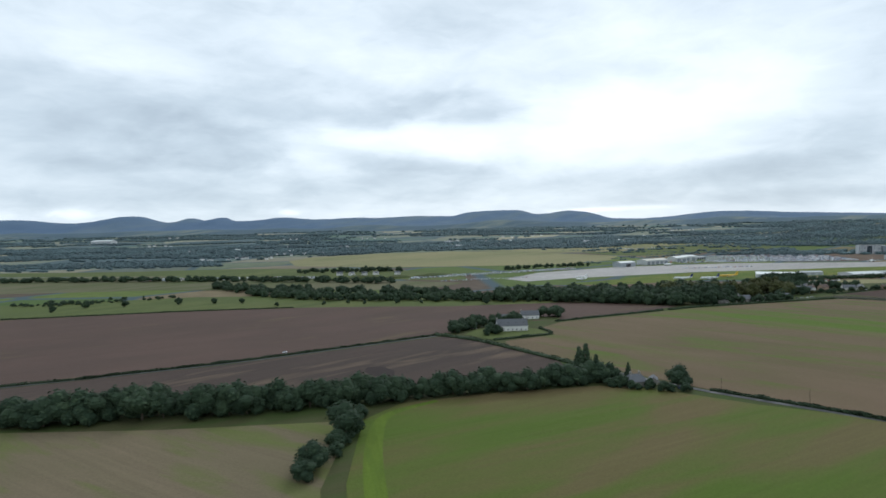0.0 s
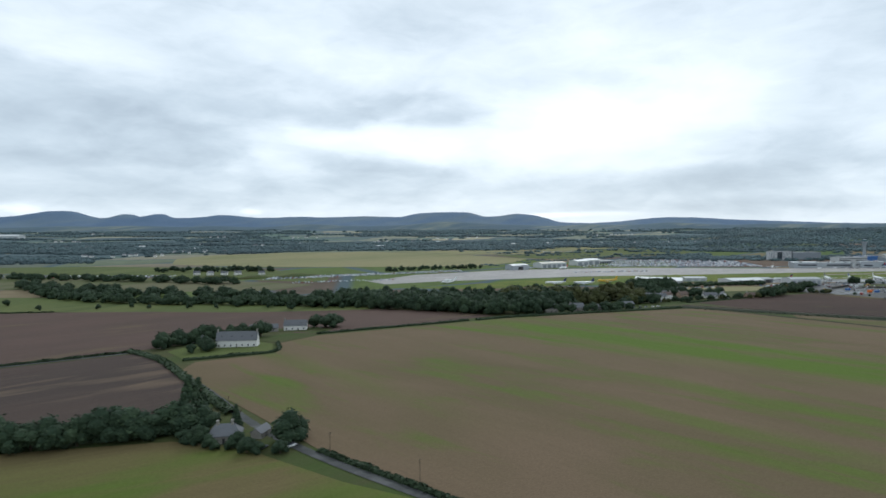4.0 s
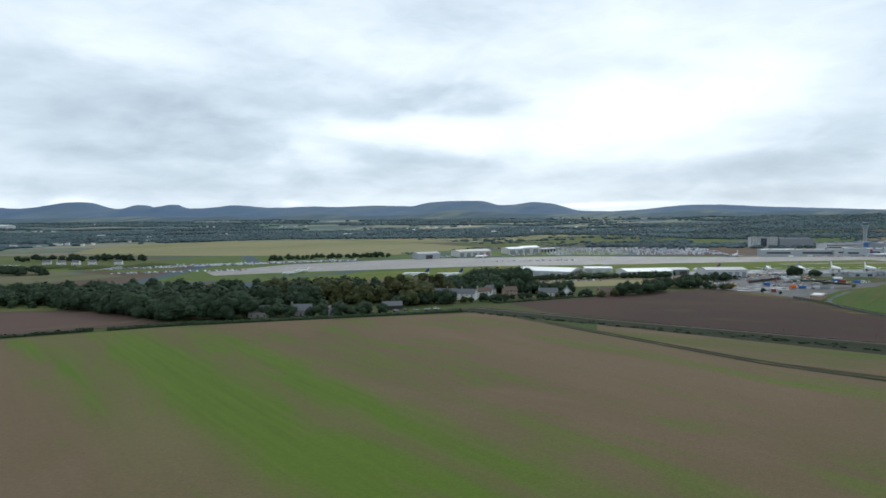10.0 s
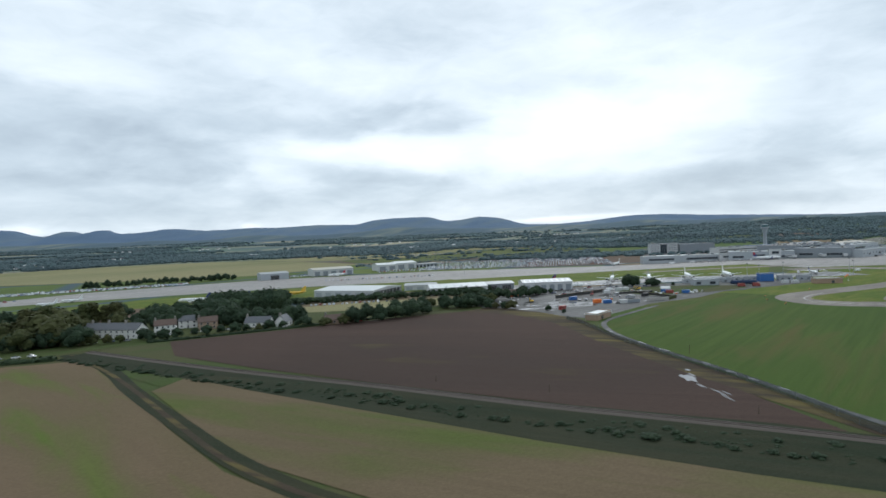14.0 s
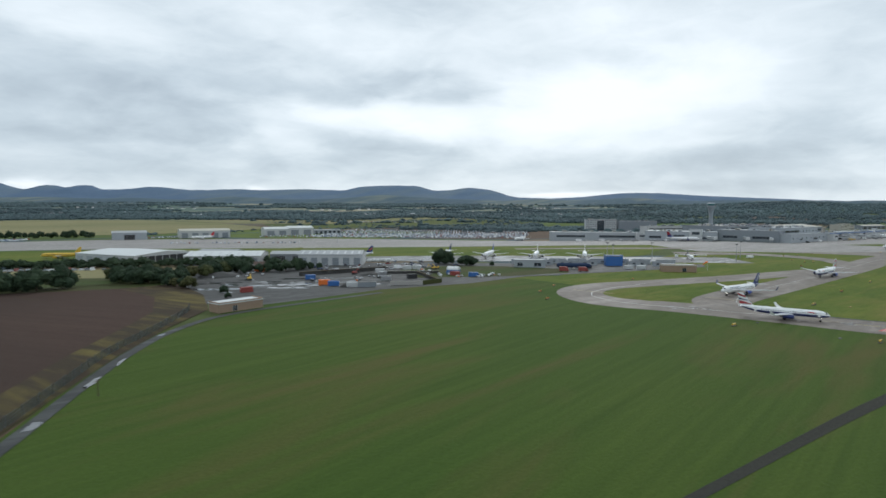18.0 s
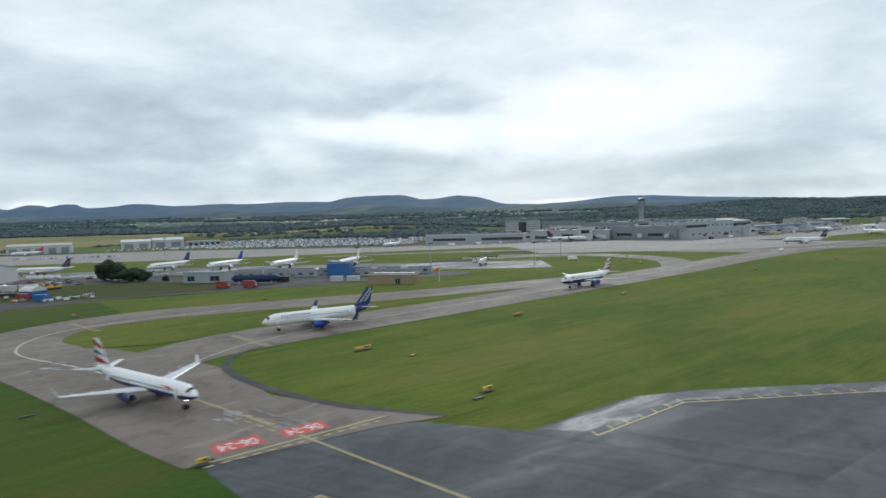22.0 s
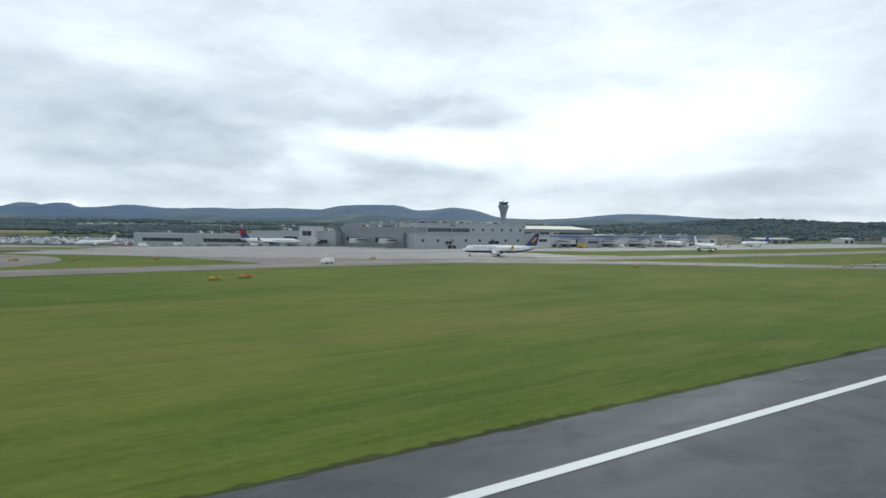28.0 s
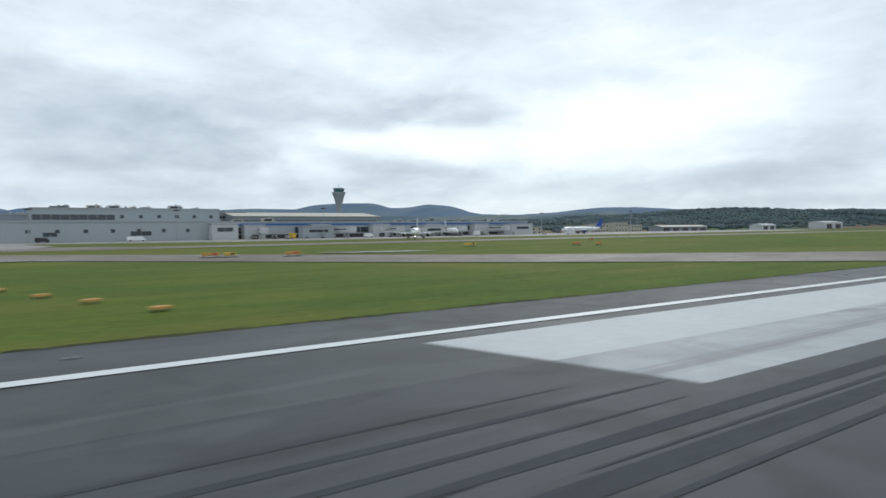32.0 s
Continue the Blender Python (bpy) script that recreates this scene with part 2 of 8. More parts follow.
def field_mat(name, soil, tint, green, turn, cover, band=40.0, rows=0.0, wild=0.5, swaths=(), mow=0.0):
    """A field: soil in two tones, streaks of green along the drills (turn, degrees), fine rows and mottling."""
    m, nd, lk, b = base_mat(name, 0.95, 0.0, 0.1)
    streak = noise_of(nd, lk, 1.0 / band, 4.0, 0.55, (0.18, 1.0, 1.0), turn, wild)
    broad = noise_of(nd, lk, 1.0 / (band * 4.5), 3.0, 0.5, (0.5, 1.0, 1.0), turn, 0.6)
    drill = noise_of(nd, lk, 1.0 / 3.0, 3.0, 0.6, (0.06 if mow else 0.03, 1.0, 1.0), turn)
    grain = noise_of(nd, lk, 1.2, 5.0, 0.65)
    c = mix_of(nd, lk, ramp_of(nd, lk, broad, [(0.35, (0, 0, 0)), (0.65, (1, 1, 1))]), soil, tint)
    c = mix_of(nd, lk, ramp_of(nd, lk, drill, [(0.35, (0, 0, 0)), (0.7, (0.35 + rows, 0.35 + rows, 0.35 + rows))]), c, tone(soil, 0.72))
    both = nd.new("ShaderNodeMath")
    both.operation = "MULTIPLY_ADD"
    lk.new(broad, both.inputs[0])
    both.inputs[1].default_value = 0.55
    half = nd.new("ShaderNodeMath")
    half.operation = "MULTIPLY"
    lk.new(streak, half.inputs[0])
    half.inputs[1].default_value = 0.75
    lk.new(half.outputs[0], both.inputs[2])
    g = ramp_of(nd, lk, both.outputs[0], [(cover - 0.02, (0, 0, 0)), (cover + 0.10, (0.55, 0.55, 0.55)), (cover + 0.22, (0.95, 0.95, 0.95))])
    for v0, wide, y0, reach, gain in swaths:
        g = mix_of(nd, lk, 1.0, g, swath_of(nd, lk, v0, wide, y0, reach, gain), "ADD")
    lush = mix_of(nd, lk, drill, tone(green, 0.75), tone(green, 1.2))
    c = mix_of(nd, lk, g, c, lush)
    c = mix_of(nd, lk, 0.35, c, ramp_of(nd, lk, grain, [(0.3, (0.25, 0.25, 0.25)), (0.75, (1, 1, 1))]), "MULTIPLY")
    if mow:
        lines = noise_of(nd, lk, 1.0 / 2.4, 3.0, 0.5, (0.02, 1.0, 1.0), turn, 0.2)
        thin = ramp_of(nd, lk, lines, [(0.44, (0, 0, 0)), (0.47, (0.6, 0.6, 0.6)), (0.50, (0, 0, 0)), (0.57, (0, 0, 0)), (0.59, (0.4, 0.4, 0.4)), (0.61, (0, 0, 0))])
        worn = noise_of(nd, lk, 1.0 / 14.0, 3.0, 0.6, (0.3, 1.0, 1.0), turn)
        thin = mix_of(nd, lk, 1.0, thin, ramp_of(nd, lk, worn, [(0.38, (0.1, 0.1, 0.1)), (0.56, (1, 1, 1))]), "MULTIPLY")
        c = mix_of(nd, lk, thin, c, tone(soil, 0.55))
        blotch = noise_of(nd, lk, 1.0 / 6.0, 6.0, 0.68, (0.5, 1.0, 1.0), turn)
        c = mix_of(nd, lk, ramp_of(nd, lk, blotch, [(0.47, (0, 0, 0)), (0.70, (0.34, 0.34, 0.34))]), c, tone(green, 1.05))
        c = mix_of(nd, lk, ramp_of(nd, lk, blotch, [(0.32, (0.34, 0.34, 0.34)), (0.48, (0, 0, 0))]), c, tone(soil, 0.72))
        clump = noise_of(nd, lk, 2.2, 4.0, 0.7)
        c = mix_of(nd, lk, ramp_of(nd, lk, clump, [(0.5, (0, 0, 0)), (0.75, (0.5, 0.5, 0.5))]), c, tone(tint, 1.25))
    lk.new(c, b.inputs["Base Color"])
    bump_of(nd, lk, b, grain, 0.6, 0.2)
    return m


def leaf_mat(name, dark, light, autumn=None, grain=0.0):
    """Foliage: each clump of its own tone; with grain (metres), noise darkens the colour for shaded gaps between sprays
    of leaves.
    """
    m, nd, lk, b = base_mat(name, 0.8, 0.0, 0.15)
    geo = nd.new("ShaderNodeNewGeometry")
    info = nd.new("ShaderNodeObjectInfo")
    c = ramp_of(nd, lk, geo.outputs["Random Per Island"], [(0, dark), (1, light)])
    c = mix_of(nd, lk, ramp_of(nd, lk, info.outputs["Random"], [(0, (0, 0, 0)), (1, (0.6, 0.6, 0.6))]), c, autumn or tone(dark, 0.8))
    if grain:
        leaves = noise_of(nd, lk, 1.0 / grain, 4.0, 0.7)
        stand = noise_of(nd, lk, 0.02 / grain, 3.0, 0.6)
        c = mix_of(nd, lk, 1.0, c, ramp_of(nd, lk, leaves, [(0.36, (0.5, 0.5, 0.5)), (0.66, (1.15, 1.15, 1.15))]), "MULTIPLY")
        c = mix_of(nd, lk, 1.0, c, ramp_of(nd, lk, stand, [(0.35, (0.72, 0.72, 0.72)), (0.65, (1.2, 1.2, 1.15))]), "MULTIPLY")
        bump_of(nd, lk, b, leaves, 1.0, grain)
    lk.new(c, b.inputs["Base Color"])
    return m


def paving_mat(name, col, joint=0.0, wet=0.3, size=12.0, rough=0.75, streaks=0.0, along=0.0):
    """Asphalt or concrete: mottled, patched, damp in places."""
    m, nd, lk, b = base_mat(name, rough, 0.0, 0.22)
    big = noise_of(nd, lk, 1.0 / size, 4.0, 0.6, (0.3, 1.0, 1.0), 0.0, 0.6)
    mid = noise_of(nd, lk, 1.0 / 2.5, 5.0, 0.6)
    fine = noise_of(nd, lk, 6.0, 4.0, 0.7)
    c = mix_of(nd, lk, ramp_of(nd, lk, big, [(0.3, (0, 0, 0)), (0.7, (1, 1, 1))]), tone(col, 0.72), tone(col, 1.18))
    c = mix_of(nd, lk, 0.45, c, ramp_of(nd, lk, mid, [(0.3, tone(col, 0.7)), (0.7, tone(col, 1.25))]))
    c = mix_of(nd, lk, 0.25, c, ramp_of(nd, lk, fine, [(0.3, tone(col, 0.6)), (0.7, tone(col, 1.4))]))
    stain = noise_of(nd, lk, 1.0 / 7.0, 5.0, 0.62, None, 0.0, 1.2)
    c = mix_of(nd, lk, ramp_of(nd, lk, stain, [(0.50, (0, 0, 0)), (0.60, (0.55, 0.55, 0.55))]), c, tone(col, 0.55))
    patch = noise_of(nd, lk, 1.0 / 4.5, 3.0, 0.5, (0.35, 1.0, 1.0), along + 8.0, 0.8)
    c = mix_of(nd, lk, ramp_of(nd, lk, patch, [(0.60, (0, 0, 0)), (0.66, (0.4, 0.4, 0.4))]), c, tone(col, 1.5))
    if streaks:
        rub = noise_of(nd, lk, 1.0, 4.0, 0.6, (0.012, 0.55, 1.0), along)
        c = mix_of(nd, lk, ramp_of(nd, lk, rub, [(0.52, (0, 0, 0)), (0.68, (streaks, streaks, streaks))]), c, tone(col, 0.35))
    lk.new(c, b.inputs["Base Color"])
    lk.new(ramp_of(nd, lk, big, [(0.45, (rough, rough, rough)), (0.62, (rough - wet, rough - wet, rough - wet))]), b.inputs["Roughness"])
    bump_of(nd, lk, b, fine, 0.25, 0.01)
    return m


def glass_mat(name, col=(0.03, 0.04, 0.05), rough=0.08):
    m, nd, lk, b = base_mat(name, rough, 0.0, 0.6)
    c = mix_of(nd, lk, noise_of(nd, lk, 0.6, 2.0), tone(col, 0.7), tone(col, 1.5))
    lk.new(c, b.inputs["Base Color"])
    return m


def random_paint(name, stops, rough=0.4, island=True):
    """Paint that differs from piece to piece."""
    m, nd, lk, b = base_mat(name, rough, 0.0, 0.5)
    src = nd.new("ShaderNodeNewGeometry").outputs["Random Per Island"] if island else nd.new("ShaderNodeObjectInfo").outputs["Random"]
    r = nd.new("ShaderNodeValToRGB")
    r.color_ramp.interpolation = "CONSTANT"
    lk.new(src, r.inputs[0])
    e = r.color_ramp.elements
    e[0].position, e[0].color = 0.0, (*stops[0], 1)
    e[1].position, e[1].color = 1.0 / len(stops), (*stops[1], 1)
    for i, col in enumerate(stops[2:], 2):
        n = e.new(i / len(stops))
        n.color = (*col, 1)
    lk.new(r.outputs[0], b.inputs["Base Color"])
    return m


GREEN = (0.075, 0.135, 0.016)
M = {
    "stubble": field_mat("stubble_regrowth", (0.166, 0.119, 0.074), (0.132, 0.104, 0.056), (0.098, 0.146, 0.022), -81, 0.70, 15.0, -0.15, 0.5,
                         ((824, 20, 250, 200, 1.3), (865, 11, 240, 180, 1.1), (785, 12, 330, 120, 0.6), (725, 8, 130, 110, 0.7), (668, 7, 140, 90, 0.6), (893, 6, 120, 70, 0.6), (1013, 6, 150, 90, 0.7), (600, 10, 330, 90, 0.4))),
    "stubble_green": field_mat("stubble_green", (0.15, 0.118, 0.055), (0.115, 0.125, 0.035), (0.09, 0.135, 0.022), -5, 0.60, 20.0, 0.1),
    "stubble_pale": field_mat("stubble_pale", (0.19, 0.150, 0.096), (0.158, 0.134, 0.078), (0.115, 0.155, 0.03), -65, 0.67, 14.0, 0.15),
    "stubble_strip": field_mat("stubble_strip", (0.165, 0.122, 0.074), (0.125, 0.100, 0.055), (0.085, 0.120, 0.022), -62, 0.64, 20.0, 0.1),
    "plough": field_mat("plough", (0.080, 0.052, 0.041), (0.060, 0.042, 0.034), (0.10, 0.085, 0.03), -52, 0.80, 18.0, 0.3),
    "plough_red": field_mat("plough_red", (0.118, 0.078, 0.063), (0.094, 0.065, 0.053), (0.160, 0.125, 0.065), 0, 0.74, 18.0, 0.25),
    "plough_dark": field_mat("plough_dark", (0.086, 0.062, 0.051), (0.064, 0.050, 0.043), (0.180, 0.130, 0.088), 8, 0.71, 16.0, 0.3),
    "plough_wet": field_mat("plough_wet", (0.050, 0.038, 0.034), (0.042, 0.034, 0.031), (0.07, 0.055, 0.045), 8, 0.74, 9.0, 0.2),
    "lush": field_mat("lush_grass", (0.110, 0.165, 0.022), (0.135, 0.185, 0.026), (0.090, 0.135, 0.022), 70, 0.62, 7.0, 0.1),
    "meadow": field_mat("meadow", (0.105, 0.130, 0.040), (0.082, 0.104, 0.036), (0.135, 0.150, 0.050), 20, 0.66, 45.0, 0.0),
    "airfield": field_mat("airfield_grass", (0.082, 0.130, 0.019), (0.145, 0.172, 0.028), (0.165, 0.156, 0.041), 3, 0.67, 9.0, 0.2, mow=1.0),
    "airfield_dark": field_mat("airfield_rough", (0.048, 0.092, 0.015), (0.078, 0.114, 0.021), (0.115, 0.092, 0.034), 14, 0.70, 26.0, 0.15, 0.9),
    "strip": field_mat("overgrown_strip", (0.044, 0.045, 0.040), (0.056, 0.056, 0.045), (0.06, 0.075, 0.03), 0, 0.74, 10.0, 0.2),
    "rough_grass": field_mat("rough_grass", (0.085, 0.085, 0.037), (0.065, 0.075, 0.030), (0.06, 0.088, 0.024), 0, 0.58, 12.0, 0.1),
    "bank": field_mat("bank_scrub", (0.032, 0.040, 0.022), (0.056, 0.050, 0.028), (0.024, 0.034, 0.018), -62, 0.58, 9.0, 0.1),
    "fallow": field_mat("fallow_ground", (0.150, 0.140, 0.080), (0.110, 0.115, 0.055), (0.085, 0.105, 0.035), 25, 0.62, 40.0, 0.05),
    "yellow_field": field_mat("ripe_field", (0.27, 0.245, 0.125), (0.22, 0.215, 0.105), (0.15, 0.17, 0.07), 15, 0.72, 60.0, 0.1),
    "asphalt": paving_mat("runway_asphalt", (0.077, 0.082, 0.085), wet=0.14, size=14, streaks=0.0),
    "pad": paving_mat("pad_asphalt", (0.056, 0.063, 0.070), wet=0.16, size=9, rough=0.7, streaks=0.55, along=-62),
    "shoulder": paving_mat("wet_shoulder", (0.105, 0.112, 0.116), wet=0.4, size=4, rough=0.65, streaks=0.3),
    "sheen": paving_mat("rain_film", (0.10, 0.10, 0.10), wet=0.2, size=3, rough=0.35),
    "verge": field_mat("fence_verge", (0.072, 0.054, 0.037), (0.056, 0.047, 0.031), (0.16, 0.13, 0.045), -62, 0.65, 6.0, 0.2),
    "asphalt_worn": paving_mat("runway_rubbered", (0.072, 0.077, 0.082), wet=0.08, size=20, streaks=0.4),
    "taxiway": paving_mat("taxiway_asphalt", (0.174, 0.150, 0.127), wet=0.16, size=16),
    "apron": paving_mat("apron_concrete", (0.265, 0.25, 0.235), wet=0.1, size=25),
    "wet_apron": paving_mat("wet_apron", (0.13, 0.13, 0.126), wet=0.5, size=18, rough=0.62),
    "road": paving_mat("road_asphalt", (0.050, 0.053, 0.052), wet=0.2, size=8),
    "yard": paving_mat("yard_rubble", (0.060, 0.060, 0.058), wet=0.12, size=9),
    "damp": paving_mat("damp_paving", (0.20, 0.195, 0.19), wet=0.35, size=5, rough=0.6),
    "puddle": glass_mat("puddle_water", (0.06, 0.065, 0.07), 0.04),
    "paint_white": plain("road_paint_white", (0.62, 0.63, 0.62), 0.6, 0, 0.15, 1.0),
    "paint_worn": plain("road_paint_worn", (0.47, 0.485, 0.485), 0.7, 0, 0.14, 4.0, 0.15),
    "paint_streaked": paving_mat("road_paint_streaked", (0.36, 0.375, 0.38), wet=0.05, size=6, rough=0.7, streaks=0.7),
    "paint_yellow": plain("road_paint_yellow", (0.37, 0.31, 0.15), 0.6, 0, 0.2, 1.0),
    "paint_red": plain("road_paint_red", (0.45, 0.07, 0.06), 0.6, 0, 0.15, 1.0),
    "rubber": plain("tyre_marks", (0.060, 0.065, 0.070), 0.9, 0, 0.3, 2.0, 0.1),
    "leaf": leaf_mat("leaves_broad", (0.024, 0.042, 0.024), (0.052, 0.078, 0.040)),
    "leaf_olive": leaf_mat("leaves_olive", (0.034, 0.047, 0.017), (0.070, 0.080, 0.030), (0.060, 0.056, 0.022)),
    "leaf_hedge": leaf_mat("leaves_hedge", (0.024, 0.040, 0.022), (0.050, 0.072, 0.034)),
    # foliage of the far woods: blue-teal colour imitates haze
    "leaf_hazed": leaf_mat("leaves_hazed", (0.086, 0.130, 0.146), (0.102, 0.150, 0.164), (0.090, 0.138, 0.150), grain=5.0),
    "tuft": leaf_mat("grass_tufts", (0.075, 0.105, 0.016), (0.15, 0.165, 0.035)),
    "rust": plain("rusted_rail", (0.06, 0.045, 0.038), 0.6, 0.3, 0.2, 0.6),
    # turf darkened to paint in the shadow line of the grass verge
    "edge_turf_shade": field_mat("edge_turf_shade", (0.042, 0.048, 0.020), (0.060, 0.064, 0.022), (0.075, 0.085, 0.022), 0, 0.6, 2.0, 0.2),
    "bark": plain("bark", (0.09, 0.07, 0.05), 0.95, 0, 0.3, 0.5),
    "harl_white": plain("white_harling", (0.66, 0.655, 0.63), 0.9, 0, 0.08, 2.0, 0.2),
    "stone": plain("grey_stone", (0.26, 0.245, 0.22), 0.9, 0, 0.25, 1.0, 0.2),
    "brick": plain("tan_brick", (0.30, 0.22, 0.16), 0.9, 0, 0.2, 0.8, 0.2),
    "slate": plain("slate_roof", (0.11, 0.115, 0.125), 0.7, 0, 0.25, 1.2, 0.4),
    "tile_brown": plain("brown_roof_tiles", (0.12, 0.085, 0.07), 0.8, 0, 0.25, 1.2, 0.3),
    "cladding": plain("grey_cladding", (0.335, 0.365, 0.39), 0.5, 0.1, 0.08, 4.0, 0.4),
    "cladding_dark": plain("dark_grey_cladding", (0.215, 0.24, 0.265), 0.5, 0.1, 0.08, 4.0),
    "cladding_white": plain("white_cladding", (0.47, 0.485, 0.49), 0.5, 0.0, 0.1, 4.0),
    "roof_white": plain("white_sheet_roof", (0.54, 0.56, 0.555), 0.5, 0.0, 0.1, 5.0),
    "roof_grey": plain("grey_sheet_roof", (0.30, 0.315, 0.325), 0.5, 0.1, 0.14, 5.0),
    "roof_cream": plain("cream_sheet_roof", (0.42, 0.40, 0.34), 0.6, 0.0, 0.1, 5.0),
    "blue_panel": plain("blue_panel", (0.035, 0.12, 0.34), 0.4, 0, 0.1, 2.0),
    "red_panel": plain("red_panel", (0.24, 0.050, 0.042), 0.5, 0, 0.1, 2.0),
    "orange": plain("orange_paint", (0.70, 0.17, 0.03), 0.5, 0, 0.12, 0.6),
    "yellow": plain("yellow_paint", (0.62, 0.40, 0.05), 0.45, 0, 0.1, 0.8),
    "dark": plain("dark_metal", (0.04, 0.042, 0.045), 0.5, 0.3, 0.2, 0.5),
    "steel": plain("galvanised_steel", (0.35, 0.36, 0.37), 0.45, 0.7, 0.15, 0.6),
    "tyre": plain("tyre_rubber", (0.02, 0.02, 0.02), 0.9, 0, 0.2, 0.3),
    "ballast": plain("rail_ballast", (0.085, 0.070, 0.058), 0.95, 0, 0.3, 0.6),
    "concrete": plain("concrete", (0.34, 0.33, 0.31), 0.85, 0, 0.12, 2.0),
    "tower_metal": plain("tower_zinc", (0.29, 0.33, 0.365), 0.45, 0.1, 0.12, 1.5),
    "glass": glass_mat("window_glass"),
    "glass_green": glass_mat("cab_glass", (0.05, 0.13, 0.14), 0.06),
    "skin_white": plain("aircraft_white", (0.74, 0.75, 0.75), 0.28, 0, 0.04, 3.0, 0.5),
    "skin_grey": plain("aircraft_grey", (0.55, 0.57, 0.585), 0.35, 0.1, 0.08, 3.0, 0.5),
    "navy": plain("aircraft_navy", (0.02, 0.035, 0.14), 0.3, 0, 0.1, 2.0, 0.5),
    "royal": plain("aircraft_royal_blue", (0.02, 0.06, 0.33), 0.3, 0, 0.1, 2.0, 0.5),
    "livery_red": plain("aircraft_red", (0.45, 0.03, 0.04), 0.3, 0, 0.1, 2.0, 0.5),
    # car paints, made paler so the colours also stand in for glints
    "car_paint": random_paint("car_paints", [(0.52, 0.55, 0.58), (0.64, 0.66, 0.68), (0.16, 0.17, 0.19), (0.44, 0.48, 0.53), (0.12, 0.13, 0.14), (0.34, 0.37, 0.41), (0.14, 0.18, 0.27), (0.7, 0.71, 0.72), (0.26, 0.28, 0.31), (0.42, 0.46, 0.5), (0.6, 0.62, 0.64), (0.2, 0.22, 0.25), (0.24, 0.09, 0.08), (0.5, 0.53, 0.56), (0.18, 0.21, 0.26), (0.38, 0.41, 0.45)], 0.25),
    "car_paint_single": random_paint("car_paint_single", [(0.6, 0.6, 0.6), (0.05, 0.05, 0.06), (0.3, 0.31, 0.33), (0.7, 0.7, 0.7), (0.12, 0.13, 0.15), (0.22, 0.04, 0.035), (0.06, 0.08, 0.15), (0.45, 0.46, 0.48)], 0.25, False),
    # foothill colours are shifted to blue: haze painted into the base colour
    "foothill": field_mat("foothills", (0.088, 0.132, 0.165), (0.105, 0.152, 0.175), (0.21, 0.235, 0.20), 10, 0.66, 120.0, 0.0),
    "glide": plain("faded_orange_paint", (0.52, 0.27, 0.07), 0.6, 0, 0.15, 0.6),
    "hull": plain("faded_blue_steel", (0.022, 0.040, 0.085), 0.75, 0, 0.25, 1.5, 0.2),
    "fence_wire": plain("weathered_wire", (0.085, 0.095, 0.095), 0.8, 0, 0.15, 0.5),
    # blue-grey here is painted haze over the far range
    "hill": field_mat("hazed_hills", (0.118, 0.176, 0.262), (0.140, 0.198, 0.270), (0.165, 0.215, 0.25), 10, 0.64, 200.0, 0.0),
    "lamp_lens": plain("lamp_lens", (0.8, 0.75, 0.6), 0.2, 0, 0.05, 0.5),
}
mesh_wire, mn, ml, mb = base_mat("chain_link", 0.7)
mb.inputs["Base Color"].default_value, mb.inputs["Alpha"].default_value = (0.035, 0.055, 0.050, 1), 0.55
M["fence_mesh"] = mesh_wire
glow, gn, gl, gb = base_mat("lit_landing_lamp", 0.3)
gb.inputs["Emission Color"].default_value, gb.inputs["Emission Strength"].default_value = (1.0, 0.93, 0.8, 1), 6.0
M["lamp_lit"] = glow


# ---- building blocks ----
class Shape:
    """Vertices and faces, gathered piece by piece, with a slot number for each face."""

    def __init__(self):
        self.v, self.f, self.s = [], [], []

    def add(self, verts, faces, slot=0):
        n = len(self.v)
        self.v += [tuple(p) for p in verts]
        self.f += [[n + i for i in f] for f in faces]
        self.s += [slot] * len(faces)
        return self

    def box(self, c, size, turn=0.0, slot=0):
        ca, sa = math.cos(turn), math.sin(turn)
        pts = []
        for dz in (-0.5, 0.5):
            for dx, dy in ((-0.5, -0.5), (0.5, -0.5), (0.5, 0.5), (-0.5, 0.5)):
                x, y = dx * size[0], dy * size[1]
                pts.append((c[0] + ca * x - sa * y, c[1] + sa * x + ca * y, c[2] + dz * size[2]))
        return self.add(pts, [(3, 2, 1, 0), (4, 5, 6, 7), (0, 1, 5, 4), (1, 2, 6, 5), (2, 3, 7, 6), (3, 0, 4, 7)], slot)

    def loft(self, rings, close=True, caps=True, slot=0):
        k = len(rings[0])
        faces = []
        for i in range(len(rings) - 1):
            for j in range(k if close else k - 1):
                a, b = i * k + j, i * k + (j + 1) % k
                faces.append((a, b, b + k, a + k))
        if caps:
            faces.append(tuple(reversed(range(k))))
            faces.append(tuple(range((len(rings) - 1) * k, len(rings) * k)))
        return self.add([p for r in rings for p in r], faces, slot)

    def tube(self, p0, p1, r0, r1=None, n=8, slot=0):
        p0, p1 = Vector(p0), Vector(p1)
        r1 = r0 if r1 is None else r1
        q = (p1 - p0).to_track_quat("Z", "Y")
        rings = [[p + q @ Vector((r * math.cos(2 * math.pi * i / n), r * math.sin(2 * math.pi * i / n), 0)) for i in range(n)] for p, r in ((p0, r0), (p1, r1))]
        return self.loft(rings, slot=slot)

    def mesh(self, name, mats, smooth=False):
        me = bpy.data.meshes.new(name)
        me.from_pydata(self.v, [], self.f)
        for m in mats if isinstance(mats, (list, tuple)) else [mats]:
            me.materials.append(m)
        if len(me.materials) > 1:
            me.polygons.foreach_set("material_index", self.s)
        if smooth:
            me.polygons.foreach_set("use_smooth", [True] * len(self.f))
        me.update()
        return me


